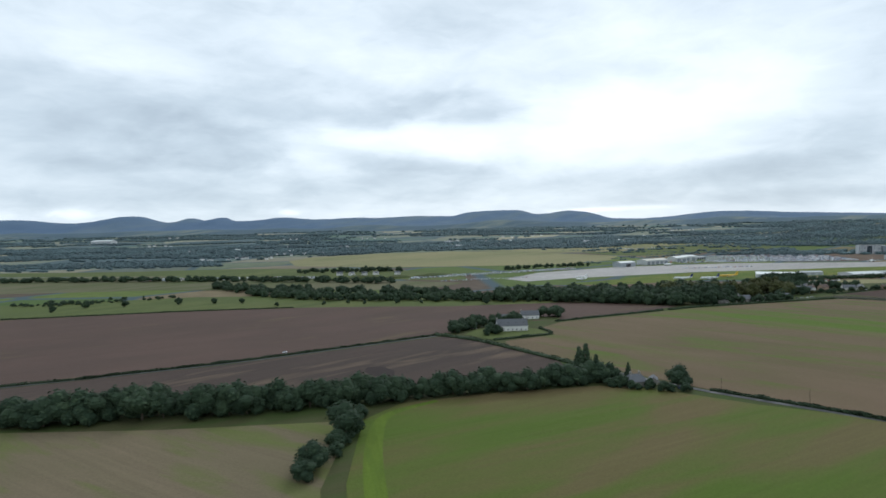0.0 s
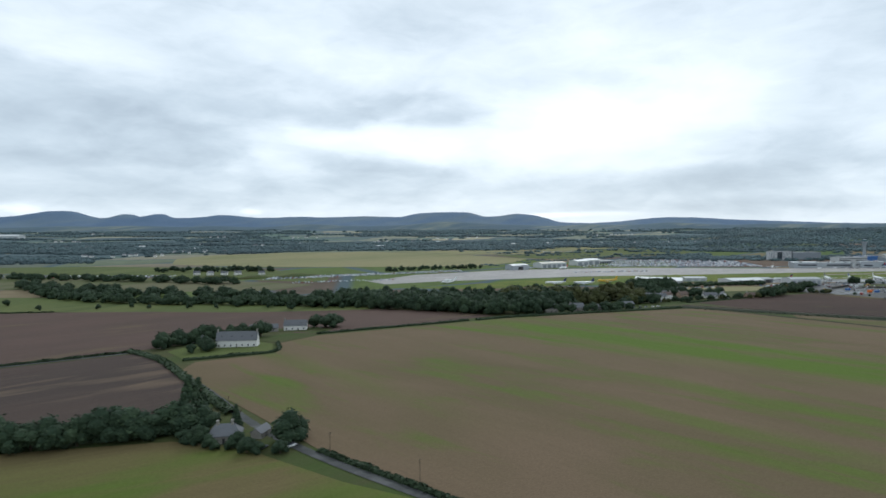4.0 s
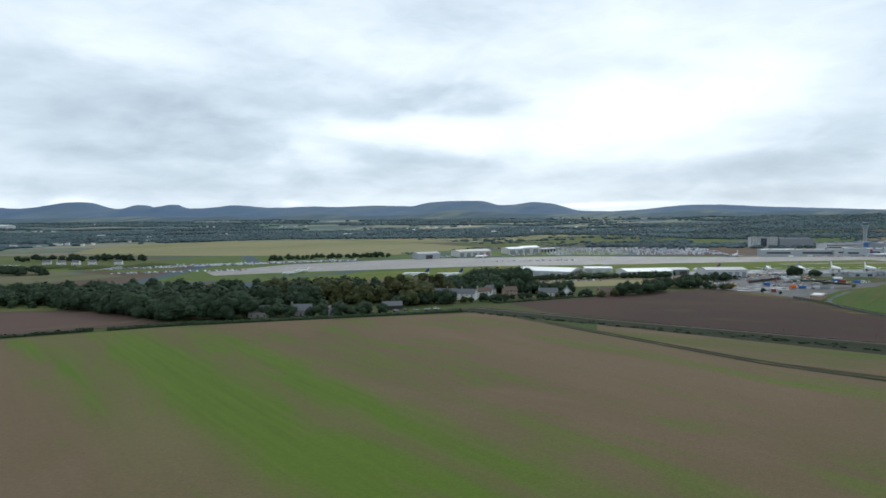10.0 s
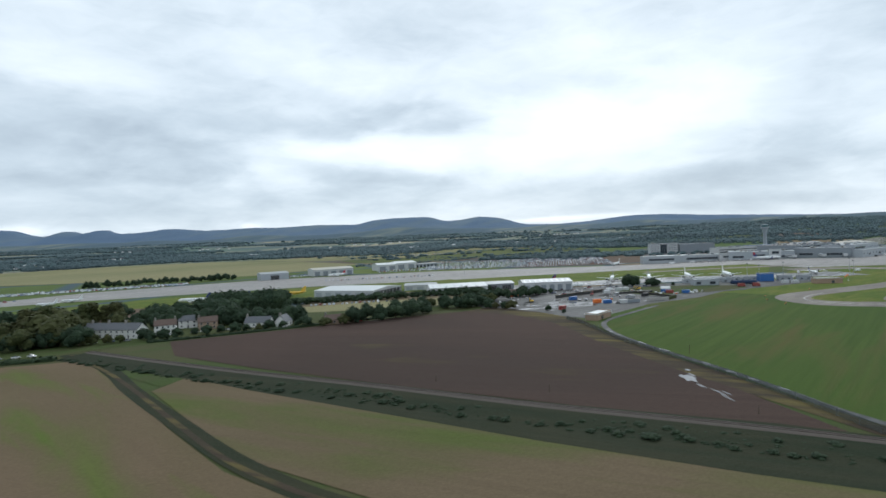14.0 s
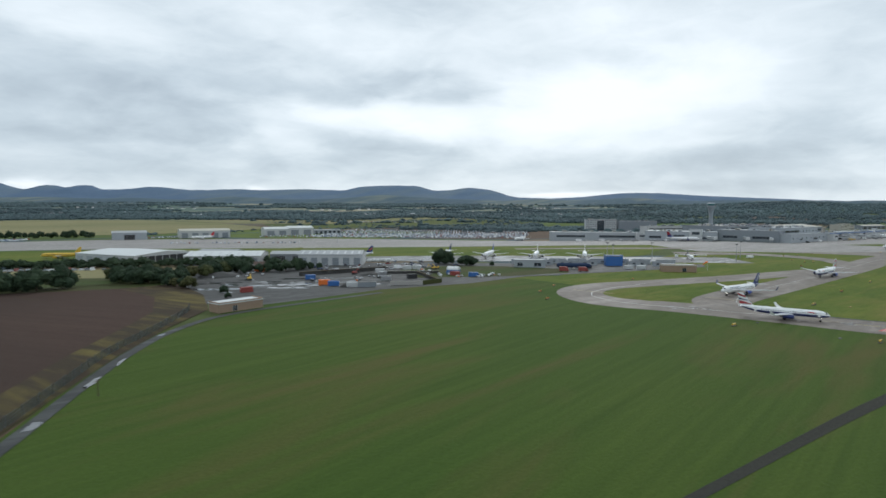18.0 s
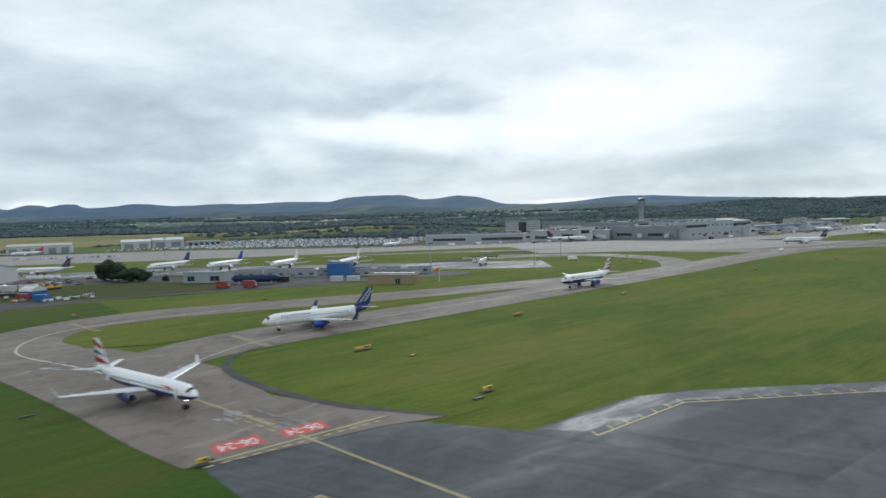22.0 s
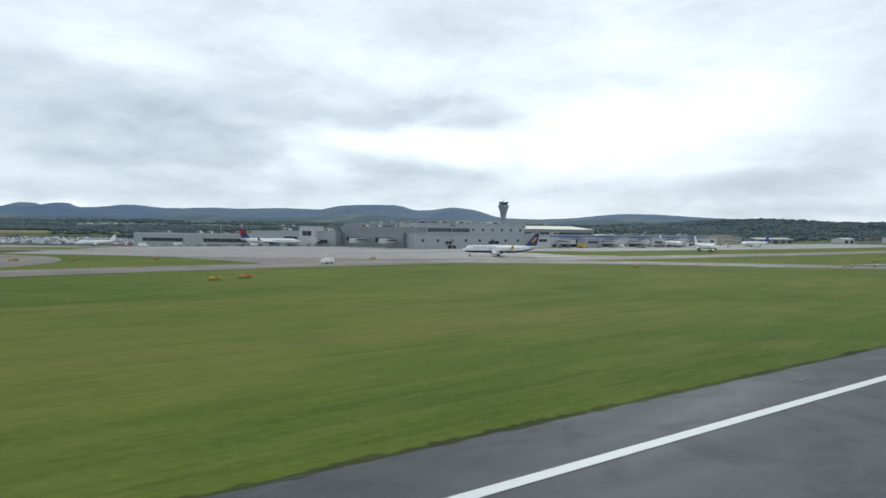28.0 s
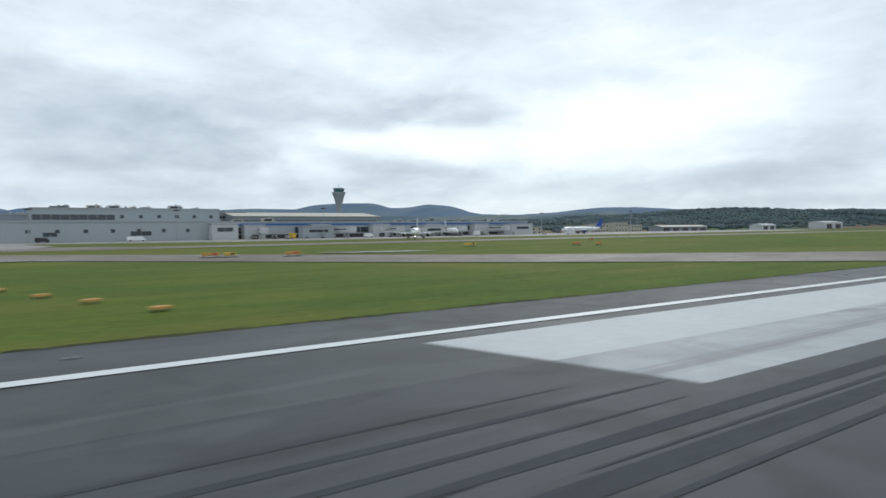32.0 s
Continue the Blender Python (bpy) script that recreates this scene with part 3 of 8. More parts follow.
def spot(at=(0, 0, 0), turn=0.0):
    """The pose of a thing that stands at a place given in site metres."""
    return pose(*(SCALE * k for k in at), 0, 0, turn) @ Matrix.Scale(SCALE, 4)


def thing(name, at, turn=0.0, label="", category="", group="", kind=""):
    ob = new(name)
    ob.empty_display_size = 0.2
    ob.matrix_world = spot(at, turn)
    return tagged(ob, label, category, group, kind)


def part(name, shape, mats, parent=None, label="", smooth=False, at=None):
    me = shape if isinstance(shape, bpy.types.Mesh) else shape.mesh(name, mats, smooth)
    ob = new(name, me)
    if parent:
        ob.parent = parent
    if at is not None:
        ob.matrix_basis = at
    elif not parent:
        ob.matrix_basis = spot()
    if label:
        ob["label"] = label
    return ob


def step(a, b, x):
    t = min(1.0, max(0.0, (x - a) / (b - a)))
    return t * t * (3 - 2 * t)


AHEAD, ASIDE = (0.552, 0.834), (0.834, -0.552)


def depth_of(x, y):
    return (x - 174) * AHEAD[0] + y * AHEAD[1]


def ground_z(x, y):
    """The lie of the land: level under the approach, a shallow dip beyond the aprons, then a long rise to the hills."""
    d = depth_of(x, y)
    s = (x - 174) * ASIDE[0] + (y) * ASIDE[1]
    z = -6.0 * step(380, 680, y) * (1 - step(1500, 2600, d))
    k = max(0.0, (d - 1900) / 5000)
    z += 100 * k**1.35
    if d > 1900:
        z += 9 * step(1900, 2600, d) * noise.noise((x / 420, y / 420, 3.1))
    # wooded ridge beyond the terminal
    z += 50 * math.exp(-(((x - 4080) / 600) ** 2) - ((y - 1450) / 400) ** 2) * (0.85 + 0.15 * math.sin(x / 130))
    z += 38 * math.exp(-(((x - 4900) / 700) ** 2) - ((y - 1100) / 400) ** 2)
    return z


def sheet(name, pts, off, mat, label="", category="", kind="structure", cell=50.0):
    """A flat piece of ground cover with the outline pts, laid on the land."""
    bm = bmesh.new()
    bm.faces.new([bm.verts.new((x, y, 0)) for x, y in pts])
    ys, xs = [p[1] for p in pts], [p[0] for p in pts]
    if max(ys) > 380:
        for lo, hi, n in ((min(ys), max(ys), (0, 1, 0)), (min(xs), max(xs), (1, 0, 0))):
            c = math.ceil(lo / cell) * cell
            while c < hi:
                bmesh.ops.bisect_plane(bm, geom=bm.verts[:] + bm.edges[:] + bm.faces[:], plane_co=Vector(n) * c, plane_no=n)
                c += cell
    bmesh.ops.triangulate(bm, faces=bm.faces[:])
    for v in bm.verts:
        v.co.z = ground_z(v.co.x, v.co.y) + off
    bmesh.ops.recalc_face_normals(bm, faces=bm.faces[:])
    if sum(f.normal.z for f in bm.faces) < 0:
        bmesh.ops.reverse_faces(bm, faces=bm.faces[:])
    me = bpy.data.meshes.new(name)
    bm.to_mesh(me)
    bm.free()
    me.materials.append(mat)
    ob = new(name, me)
    ob.matrix_basis = spot()
    return tagged(ob, label, category, "", kind)


def curve_through(pts, n=8):
    """A smooth line through pts."""
    out = []
    p = [Vector(q) for q in pts]
    for i in range(len(p) - 1):
        a, b, c, d = p[max(i - 1, 0)], p[i], p[i + 1], p[min(i + 2, len(p) - 1)]
        for k in range(n):
            t = k / n
            out.append(0.5 * (2 * b + (c - a) * t + (2 * a - 5 * b + 4 * c - d) * t * t + (3 * b - a - 3 * c + d) * t**3))
    return out + [p[-1]]


def ribbon(name, pts, wide, off, mat, label="", category="", kind="structure", smooth_line=True, parent=None):
    """A strip of paving or paint along a line; wide may be a list, one value a point."""
    ws = wide if isinstance(wide, (list, tuple)) else [wide] * len(pts)
    line = curve_through([(x, y, w) for (x, y), w in zip(pts, ws)]) if smooth_line and len(pts) > 2 else [Vector((x, y, w)) for (x, y), w in zip(pts, ws)]
    sh = Shape()
    left, right = [], []
    for i, p in enumerate(line):
        a, b = line[max(i - 1, 0)], line[min(i + 1, len(line) - 1)]
        t = Vector((b.x - a.x, b.y - a.y)).normalized()
        nx, ny = -t.y * p.z / 2, t.x * p.z / 2
        for side, dst in ((1, left), (-1, right)):
            x, y = p.x + side * nx, p.y + side * ny
            dst.append((x, y, ground_z(x, y) + off))
    n = len(line)
    sh.add(left + right, [(i, n + i, n + i + 1, i + 1) for i in range(n - 1)])
    ob = part(name, sh, mat, parent)
    return ob if parent else tagged(ob, label, category, "", kind)


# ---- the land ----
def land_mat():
    m, nd, lk, b = base_mat("farmland_far_hazed", 0.95, 0.0, 0.1)
    c = nd.new("ShaderNodeTexCoord")
    mp = nd.new("ShaderNodeMapping")
    mp.inputs["Rotation"].default_value[2] = radians(33)
    mp.inputs["Scale"].default_value = (1 / 330, 1 / 210, 1)
    lk.new(c.outputs["Object"], mp.inputs[0])
    cells = []
    for feature in ("F1", "DISTANCE_TO_EDGE"):
        v = nd.new("ShaderNodeTexVoronoi")
        v.voronoi_dimensions, v.feature = "2D", feature
        v.inputs["Scale"].default_value = 1.0
        lk.new(mp.outputs[0], v.inputs["Vector"])
        cells.append(v)
    pick = nd.new("ShaderNodeSeparateColor")
    lk.new(cells[0].outputs["Color"], pick.inputs[0])
    r = nd.new("ShaderNodeValToRGB")
    r.color_ramp.interpolation = "CONSTANT"
    lk.new(pick.outputs[0], r.inputs[0])
    e = r.color_ramp.elements
    # far field palette, with the haze of distance painted in as blue
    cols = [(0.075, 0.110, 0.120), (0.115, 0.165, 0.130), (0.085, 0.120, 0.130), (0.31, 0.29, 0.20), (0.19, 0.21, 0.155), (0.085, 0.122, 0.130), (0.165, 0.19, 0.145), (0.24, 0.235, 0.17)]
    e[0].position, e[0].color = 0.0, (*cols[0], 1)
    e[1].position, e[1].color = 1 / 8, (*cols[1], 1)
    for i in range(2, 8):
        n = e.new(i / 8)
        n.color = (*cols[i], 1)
    mott = noise_of(nd, lk, 1 / 30, 5.0, 0.6)
    low = nd.new("ShaderNodeValToRGB")
    low.color_ramp.interpolation = "CONSTANT"
    lk.new(pick.outputs[0], low.inputs[0])
    e = low.color_ramp.elements
    # near field palette, in plain field colours
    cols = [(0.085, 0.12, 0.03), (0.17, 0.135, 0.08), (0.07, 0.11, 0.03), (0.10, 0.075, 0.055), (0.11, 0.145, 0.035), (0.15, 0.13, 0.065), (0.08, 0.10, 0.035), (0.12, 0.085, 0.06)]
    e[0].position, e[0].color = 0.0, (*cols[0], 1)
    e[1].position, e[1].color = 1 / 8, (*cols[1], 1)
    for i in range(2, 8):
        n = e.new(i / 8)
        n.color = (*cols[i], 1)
    # blend to the hazed palette with distance along y
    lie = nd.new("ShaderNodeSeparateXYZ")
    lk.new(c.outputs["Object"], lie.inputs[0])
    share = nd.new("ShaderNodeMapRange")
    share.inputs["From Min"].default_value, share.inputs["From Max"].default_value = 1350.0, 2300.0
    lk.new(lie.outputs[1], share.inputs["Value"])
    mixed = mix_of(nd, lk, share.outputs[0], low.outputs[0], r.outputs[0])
    col = mix_of(nd, lk, 0.4, mixed, ramp_of(nd, lk, mott, [(0.3, (0.3, 0.3, 0.3)), (0.7, (1.2, 1.2, 1.2))]), "MULTIPLY")
    edge = ramp_of(nd, lk, cells[1].outputs["Distance"], [(0.02, (1, 1, 1)), (0.06, (0, 0, 0))])
    col = mix_of(nd, lk, edge, col, (0.058, 0.086, 0.098))
    lk.new(col, b.inputs["Base Color"])
    bump_of(nd, lk, b, mott, 0.5, 0.5)
    return m


def at_ds(d, s):
    return 174 + d * AHEAD[0] + s * ASIDE[0], d * AHEAD[1] + s * ASIDE[1]


def grid_mesh(name, d_range, s_range, height, mat, smooth=True):
    sh = Shape()
    vs = []
    for d in d_range:
        for s in s_range:
            x, y = at_ds(d, s)
            vs.append((x, y, height(x, y, d, s)))
    k = len(s_range)
    sh.add(vs, [(i * k + j, i * k + j + 1, (i + 1) * k + j + 1, (i + 1) * k + j) for i in range(len(d_range) - 1) for j in range(k - 1)])
    return part(name, sh, mat, smooth=smooth)


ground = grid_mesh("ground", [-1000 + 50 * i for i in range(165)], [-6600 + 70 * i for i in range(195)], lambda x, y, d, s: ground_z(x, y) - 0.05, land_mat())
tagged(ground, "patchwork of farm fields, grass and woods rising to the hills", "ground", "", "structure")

# far hills: place along the range, height, reach to either side, flatness
HILLS = [(-3960, 92, 480, 250, 2), (-3240, 50, 130, 110, 1.6), (-2990, 22, 110, 90, 2), (-2868, 56, 70, 75, 1.3), (-2117, 34, 260, 250, 2), (-1250, 11, 250, 250, 2),
         (-530, 15, 260, 340, 2), (470, 54, 450, 380, 6), (560, 7, 200, 160, 2), (1290, 38, 170, 220, 1.5), (1560, 28, 150, 250, 2), (3150, 64, 520, 800, 2), (4430, 30, 770, 770, 2), (-5550, 80, 770, 620, 2)]


def hill_line(s):
    z = 222 - 76 * step(1330, 1850, s) - 22 * step(3200, 4900, s)
    for s0, h, wl_, wr, p in HILLS:
        z += h * math.exp(-(abs(s - s0) / (wl_ if s < s0 else wr)) ** p)
    return z + 4 * noise.noise((s / 140, 0.3, 0.0)) + 2.5 * noise.noise((s / 45, 1.7, 0.0))


def hill_z(x, y, d, s):
    g = ground_z(x, y)
    rise = step(6050, 7020, d) ** 1.6
    return g - 2 + (hill_line(s) - g + 2) * rise + 14 * step(6000, 6400, d) * (1 - step(6700, 7020, d)) * noise.noise((x / 160, y / 160, 1.0))


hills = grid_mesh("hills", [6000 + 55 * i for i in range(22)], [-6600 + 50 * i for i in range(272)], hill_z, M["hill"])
tagged(hills, "long range of hills on the horizon, coloured blue-grey for haze", "hills", "", "structure")
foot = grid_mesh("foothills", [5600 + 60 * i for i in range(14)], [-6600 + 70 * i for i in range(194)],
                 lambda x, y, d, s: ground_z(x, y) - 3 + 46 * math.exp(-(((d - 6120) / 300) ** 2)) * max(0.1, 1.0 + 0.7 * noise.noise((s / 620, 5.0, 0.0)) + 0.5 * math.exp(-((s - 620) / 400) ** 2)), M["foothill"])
tagged(foot, "low foothills of fields and woods before the range, tinted blue for haze", "hills", "", "structure")

# ---- fields under the approach ----
sheet("field_margins", [(-600, -760), (-600, 700), (-300, 655), (480, 480), (760, 600), (1262, 420), (1262, 330), (1236, 226), (1204, 164), (1172, 96), (1140, 0), (1110, -100), (1200, -400), (1300, -760)], 0.1, M["rough_grass"], "rough grass margins between the fields", "grass")
sheet("stubble_field", [(-300, -700), (-300, 560), (-60, 490), (136, 379), (205, 335), (289, 291), (271, 250), (251, 218), (224, 140), (196, -250), (150, -700)], 0.25, M["stubble_pale"], "pale stubble field with green regrowth along the drills", "field")
sheet("green_field", [(170, -700), (200, -250), (235, 150), (262, 218), (300, 286), (330, 300), (390, 284), (449, 258), (470, 236), (490, 180), (508, 146), (515, 118), (526, 40), (545, -250), (570, -700)], 0.25, M["stubble_green"], "green and brown field of young crop", "field")
sheet("ploughed_field", [(-300, 640), (124, 500), (269, 474), (380, 470), (468, 466), (480, 400), (476, 325), (462, 288), (390, 300), (303, 340), (179, 385), (133, 420), (-300, 600)], 0.25, M["plough_dark"], "dark ploughed field with paler drills", "field")
sheet("ploughed_field", [(-300, 1090), (85, 946), (282, 870), (426, 799), (520, 735), (602, 665), (731, 586), (772, 520), (790, 448), (700, 452), (604, 466), (570, 500), (520, 512), (474, 480), (380, 482), (269, 486), (124, 512), (-300, 660)], 0.25, M["plough_red"], "wide reddish-brown ploughed field", "field")
sheet("stubble_field", [(575, -700), (545, -250), (530, 40), (519, 118), (512, 146), (497, 200), (486, 300), (474, 380), (492, 408), (545, 402), (560, 440), (602, 455), (690, 440), (781, 428), (894, 390), (982, 356), (997, 352), (1004, 260), (1008, 200), (1012, 154), (1026, 107), (1056, 64), (1092, 18), (1116, -32), (1156, -112), (1226, -262), (1380, -700)], 0.25, M["stubble"], "large brown stubble field streaked with bright green regrowth", "field")
sheet("rough_grass_strip", [(990, 372), (1030, 390), (1040, 330), (1032, 270), (1016, 262), (1006, 300)], 0.22, M["rough_grass"], "rough grass corner beside the farm track", "field")
sheet("stubble_field", [(1012, 256), (1027, 270), (1043, 228), (1060, 186), (1086, 116), (1106, 70), (1150, -20), (1260, -250), (1236, -254), (1166, -106), (1125, -26), (1100, 26), (1064, 73), (1034, 114), (1020, 154), (1015, 200)], 0.25, M["stubble_strip"], "narrow pale stubble field between track and railway", "field")
sheet("ploughed_field", [(1041, 379), (1088, 371), (1157, 361), (1233, 345), (1243, 303), (1236, 262), (1224, 236), (1204, 198), (1183, 150), (1174, 128), (1168, 110), (1146, 66), (1131, 98), (1111, 142), (1086, 196), (1058, 262), (1034, 328)], 0.25, M["plough"], "dark brown ploughed field beside the airfield fence", "field")
sheet("meadow", [(-300, 1330), (120, 1120), (330, 1050), (500, 930), (640, 790), (760, 690), (730, 590), (602, 668), (426, 802), (282, 874), (85, 950), (-300, 1094)], 0.2, M["meadow"], "bright green parkland meadow with scattered trees", "field")
sheet("scrub_ground", [(760, 690), (860, 640), (980, 560), (1075, 520), (1140, 480), (1230, 430), (1256, 337), (1226, 368), (1157, 365), (1088, 375), (1030, 392), (985, 376), (894, 394), (792, 434), (776, 520), (735, 590)], 0.2, M["rough_grass"], "rough ground under the village trees", "ground")
sheet("meadow", [(-100, 2060), (111, 1840), (300, 1660), (480, 1470), (620, 1290), (740, 1090), (830, 960), (900, 1080), (870, 1330), (720, 1560), (532, 1754), (300, 1880), (-60, 2180)], 0.2, M["meadow"], "flat green airfield meadow", "field")
sheet("fallow_field", [(-300, 1490), (60, 1370), (300, 1225), (420, 1110), (520, 1000), (700, 880), (800, 930), (720, 1075), (600, 1270), (460, 1450), (280, 1640), (90, 1820), (-200, 2040)], 0.18, M["fallow"], "brownish fallow ground with rough grass", "field")
sheet("ripe_field", [(780, 1960), (900, 2080), (1190, 2090), (1440, 1960), (1600, 1640), (1640, 1290), (1480, 1180), (1330, 1130), (1215, 1190), (1000, 1350), (860, 1480), (720, 1700)], 0.3, M["yellow_field"], "pale yellow ripe field beyond the hangars", "field")
sheet("ripe_field", [(1500, 1900), (1900, 1780), (2080, 1500), (1860, 1420), (1640, 1560)], 0.3, M["yellow_field"], "yellow field among far woods", "field")
sheet("dry_grass_field", [(1090, 520), (1160, 500), (1240, 470), (1300, 420), (1262, 372), (1235, 400), (1160, 440)], 0.3, M["yellow_field"], "dry yellow grass paddock behind the houses", "field")

ribbon("field_margin", [(238, 60), (247, 140), (270, 208), (296, 262), (316, 286), (350, 292)], [7, 8, 9, 8, 6, 4], 0.29, M["lush"], "bright green margin of young grass along the hedge", "grass")
sheet("damp_hollow", [(346, 360), (357, 360), (363, 372), (362, 388), (352, 394), (344, 382)], 0.29, M["plough_wet"], "dark damp hollow in the ploughed field", "field")
sheet("pasture", [(1650, 1330), (1700, 1220), (1900, 1190), (2250, 1120), (2420, 1240), (2300, 1420), (2080, 1490), (1870, 1410), (1680, 1500)], 0.28, M["meadow"], "dull green pasture between thin tree rows", "field")
sheet("ripe_field", [(1900, 1800), (2090, 1520), (2320, 1460), (2420, 1700), (2200, 2060), (1960, 2000)], 0.28, M["yellow_field"], "pale yellow field among far woods", "field")
sheet("garden_lawn", [(488, 420), (546, 412), (556, 440), (548, 470), (510, 478), (484, 460)], 0.3, M["meadow"], "green lawn round the farmhouse", "lawn")
sheet("farmyard", [(548, 470), (560, 442), (604, 462), (625, 480), (618, 505), (570, 522), (520, 512)], 0.27, M["rough_grass"], "rough grassy farmyard between the steading buildings", "yard")
sheet("cottage_yard", [(450, 262), (470, 236), (492, 216), (494, 235), (486, 262), (470, 275)], 0.27, M["rough_grass"], "rough garden round the cottage", "lawn")
# ---- airfield ground ----
sheet("rough_airfield_grass", [(1200, -250), (1110, -100), (1140, 0), (1161, 70), (1174, 98), (1188, 127), (1203, 163), (1215, 191), (1234, 222), (1262, 246), (1300, 266), (1380, 284), (1440, 262), (1445, 214), (1414, 180), (1434, 124), (1446, 78), (1462, 28), (1470, -250)], 0.07, M["airfield_dark"], "coarse darker airfield grass with brown patches", "grass")
sheet("airfield_grass", [(1400, -250), (1330, 60), (1300, 180), (1330, 272), (1380, 290), (1470, 262), (1560, 290), (1720, 330), (2100, 300), (2500, 300), (3400, 330), (3400, -250)], 0.05, M["airfield"], "mown airfield grass, green with paler drill lines", "grass")
sheet("airfield_grass", [(880, 790), (1010, 770), (1180, 780), (1500, 690), (1760, 560), (1860, 480), (1880, 430), (1760, 380), (1650, 330), (1560, 330), (1420, 480), (1180, 640), (980, 700)], 0.1, M["airfield"], "airfield grass between taxiways and apron", "grass")
runway = sheet("runway", [(1470, -28.2), (1470, 28.2), (3400, 28.2), (3400, -28.2)], 0.12, M["asphalt"], "dark grey grooved asphalt runway, damp in patches", "runway")
sheet("runway_centre", [(1640, -15), (1640, 15.0), (3300, 15.0), (3300, -15)], 0.135, M["asphalt_worn"], "tyre-streaked middle of the runway", "runway")
sheet("runway_pad", [(1462, 26), (1455, 35), (1440, 55), (1437, 74), (1462, 76), (1477, 57), (1496, 58), (1509, 55), (1531, 42), (1552, 29), (1552, 26)], 0.125, M["pad"], "dark new asphalt pad at the runway entry", "runway")
ribbon("service_strip", [(1200, 46), (1290, 48.5), (1340, 49.5), (1384, 49), (1442, 50)], [1.5, 2.2, 3.0, 3.4, 3.4], 0.12, M["strip"], "narrow dark asphalt strip in the grass", "road")
sheet("pad_shoulder", [(1478.5, 56.5), (1501, 57.6), (1514, 52), (1540, 36), (1552, 28.8), (1541, 28.8), (1530, 37), (1505, 51.6), (1484, 50.8)], 0.14, M["shoulder"], "wet pale shoulder at the edge of the pad", "runway")
sheet("pad_shoulder", [(1438.5, 56), (1445.6, 57.5), (1446.6, 54), (1448, 50), (1446, 49), (1441, 53)], 0.14, M["shoulder"], "wet pale shoulder at the edge of the pad", "runway")
sheet("taxiway_throat", [(1447, 98), (1454.5, 96), (1461, 82), (1471, 69), (1462, 71.5), (1440, 72.5), (1436, 82)], 0.166, M["taxiway"], "grey-brown asphalt at the mouth of the taxiway", "taxiway")
ribbon("taxiway_shoulder", [(1468, 139), (1459, 134), (1453.2, 125), (1452.6, 112), (1456.8, 94), (1462.4, 82), (1471.5, 69.5)], [0.6, 1.2, 1.9, 2.1, 2.0, 1.8, 1.0], 0.17, M["road"], "dark asphalt fillet along the grass edge", "taxiway")
TAXI = [
    ("taxiway", [(1447, 78), (1442, 92), (1437.5, 118), (1426, 148), (1413, 178), (1424, 203), (1452, 212), (1500, 203), (1560, 191), (1640, 181)], [25, 24.5, 30, 27, 25, 23, 23, 22, 22, 22]),
    ("taxiway", [(1434, 126), (1446, 141), (1466, 149.5), (1500, 154), (1560, 160), (1640, 171), (1700, 179), (1790, 193), (1880, 199), (2000, 196), (2200, 196), (2700, 200)], [16, 22, 26, 26, 24, 26, 26, 26, 26, 26, 26, 26]),
    ("taxiway", [(1700, 183), (1735, 210), (1752, 245), (1745, 290), (1700, 330)], [16, 20, 24, 26, 34]),
    ("taxiway", [(1890, 196), (1950, 170), (2010, 120), (2060, 70), (2120, 24)], [18, 24, 24, 24, 30]),
    ("taxiway", [(1620, 470), (1720, 400), (1800, 345), (1880, 290), (1950, 240), (2010, 205)], [20, 20, 20, 24, 26, 30]),
]
for nm, line, ws in TAXI:
    ribbon(nm, line, ws, 0.14 + 0.004 * TAXI.index((nm, line, ws)), M["taxiway"], "grey-brown asphalt taxiway with worn patches", "taxiway")
sheet("taxiway_island", [(1430, 165), (1427, 176), (1436, 188), (1456, 196), (1500, 187), (1535, 176), (1500, 168), (1470, 163), (1445, 158)], 0.17, M["airfield"], "grass island inside the taxiway loop", "grass")
sheet("apron", [(900, 860), (1000, 850), (1290, 760), (1560, 610), (1720, 480), (1800, 420), (1900, 330), (2060, 270), (2400, 270), (2700, 290), (2700, 420), (2080, 350), (1960, 360), (1900, 520), (1800, 620), (1560, 860), (1290, 985), (1050, 1000), (900, 930)], 0.16, M["apron"], "pale concrete apron and cross runway", "apron")
sheet("apron", [(1740, 330), (1800, 280), (1870, 232), (1930, 214), (1990, 212), (1996, 250), (1975, 330), (1950, 380), (1880, 440), (1800, 440)], 0.165, M["apron"], "pale concrete apron before the terminal gates", "apron")
sheet("taxiway_junction", [(1826, 207), (1818, 232), (1806, 262), (1788, 288), (1800, 300), (1860, 300), (1892, 276), (1930, 246), (1996, 216), (2000, 204), (1880, 206)], 0.163, M["taxiway"], "wide grey asphalt junction before the apron", "taxiway")
sheet("wet_apron", [(1390, 500), (1500, 430), (1600, 350), (1690, 275), (1660, 235), (1590, 290), (1520, 345), (1440, 400), (1370, 450)], 0.19, M["wet_apron"], "wet grey parking stand apron reflecting the sky", "apron")
sheet("service_yard", [(1250, 325), (1262, 252), (1300, 258), (1345, 268), (1400, 262), (1450, 270), (1530, 252), (1600, 240), (1616, 252), (1570, 290), (1470, 360), (1390, 420), (1300, 440), (1262, 380)], 0.16, M["yard"], "muddy grey works yard with puddles", "yard")
ribbon("perimeter_road", [(1130, -60), (1160, 60), (1176, 97), (1190, 125), (1206, 163), (1219, 191), (1235, 217), (1258, 238), (1296, 249), (1340, 258)], 3.3, 0.2, M["road"], "narrow wet perimeter road", "road")
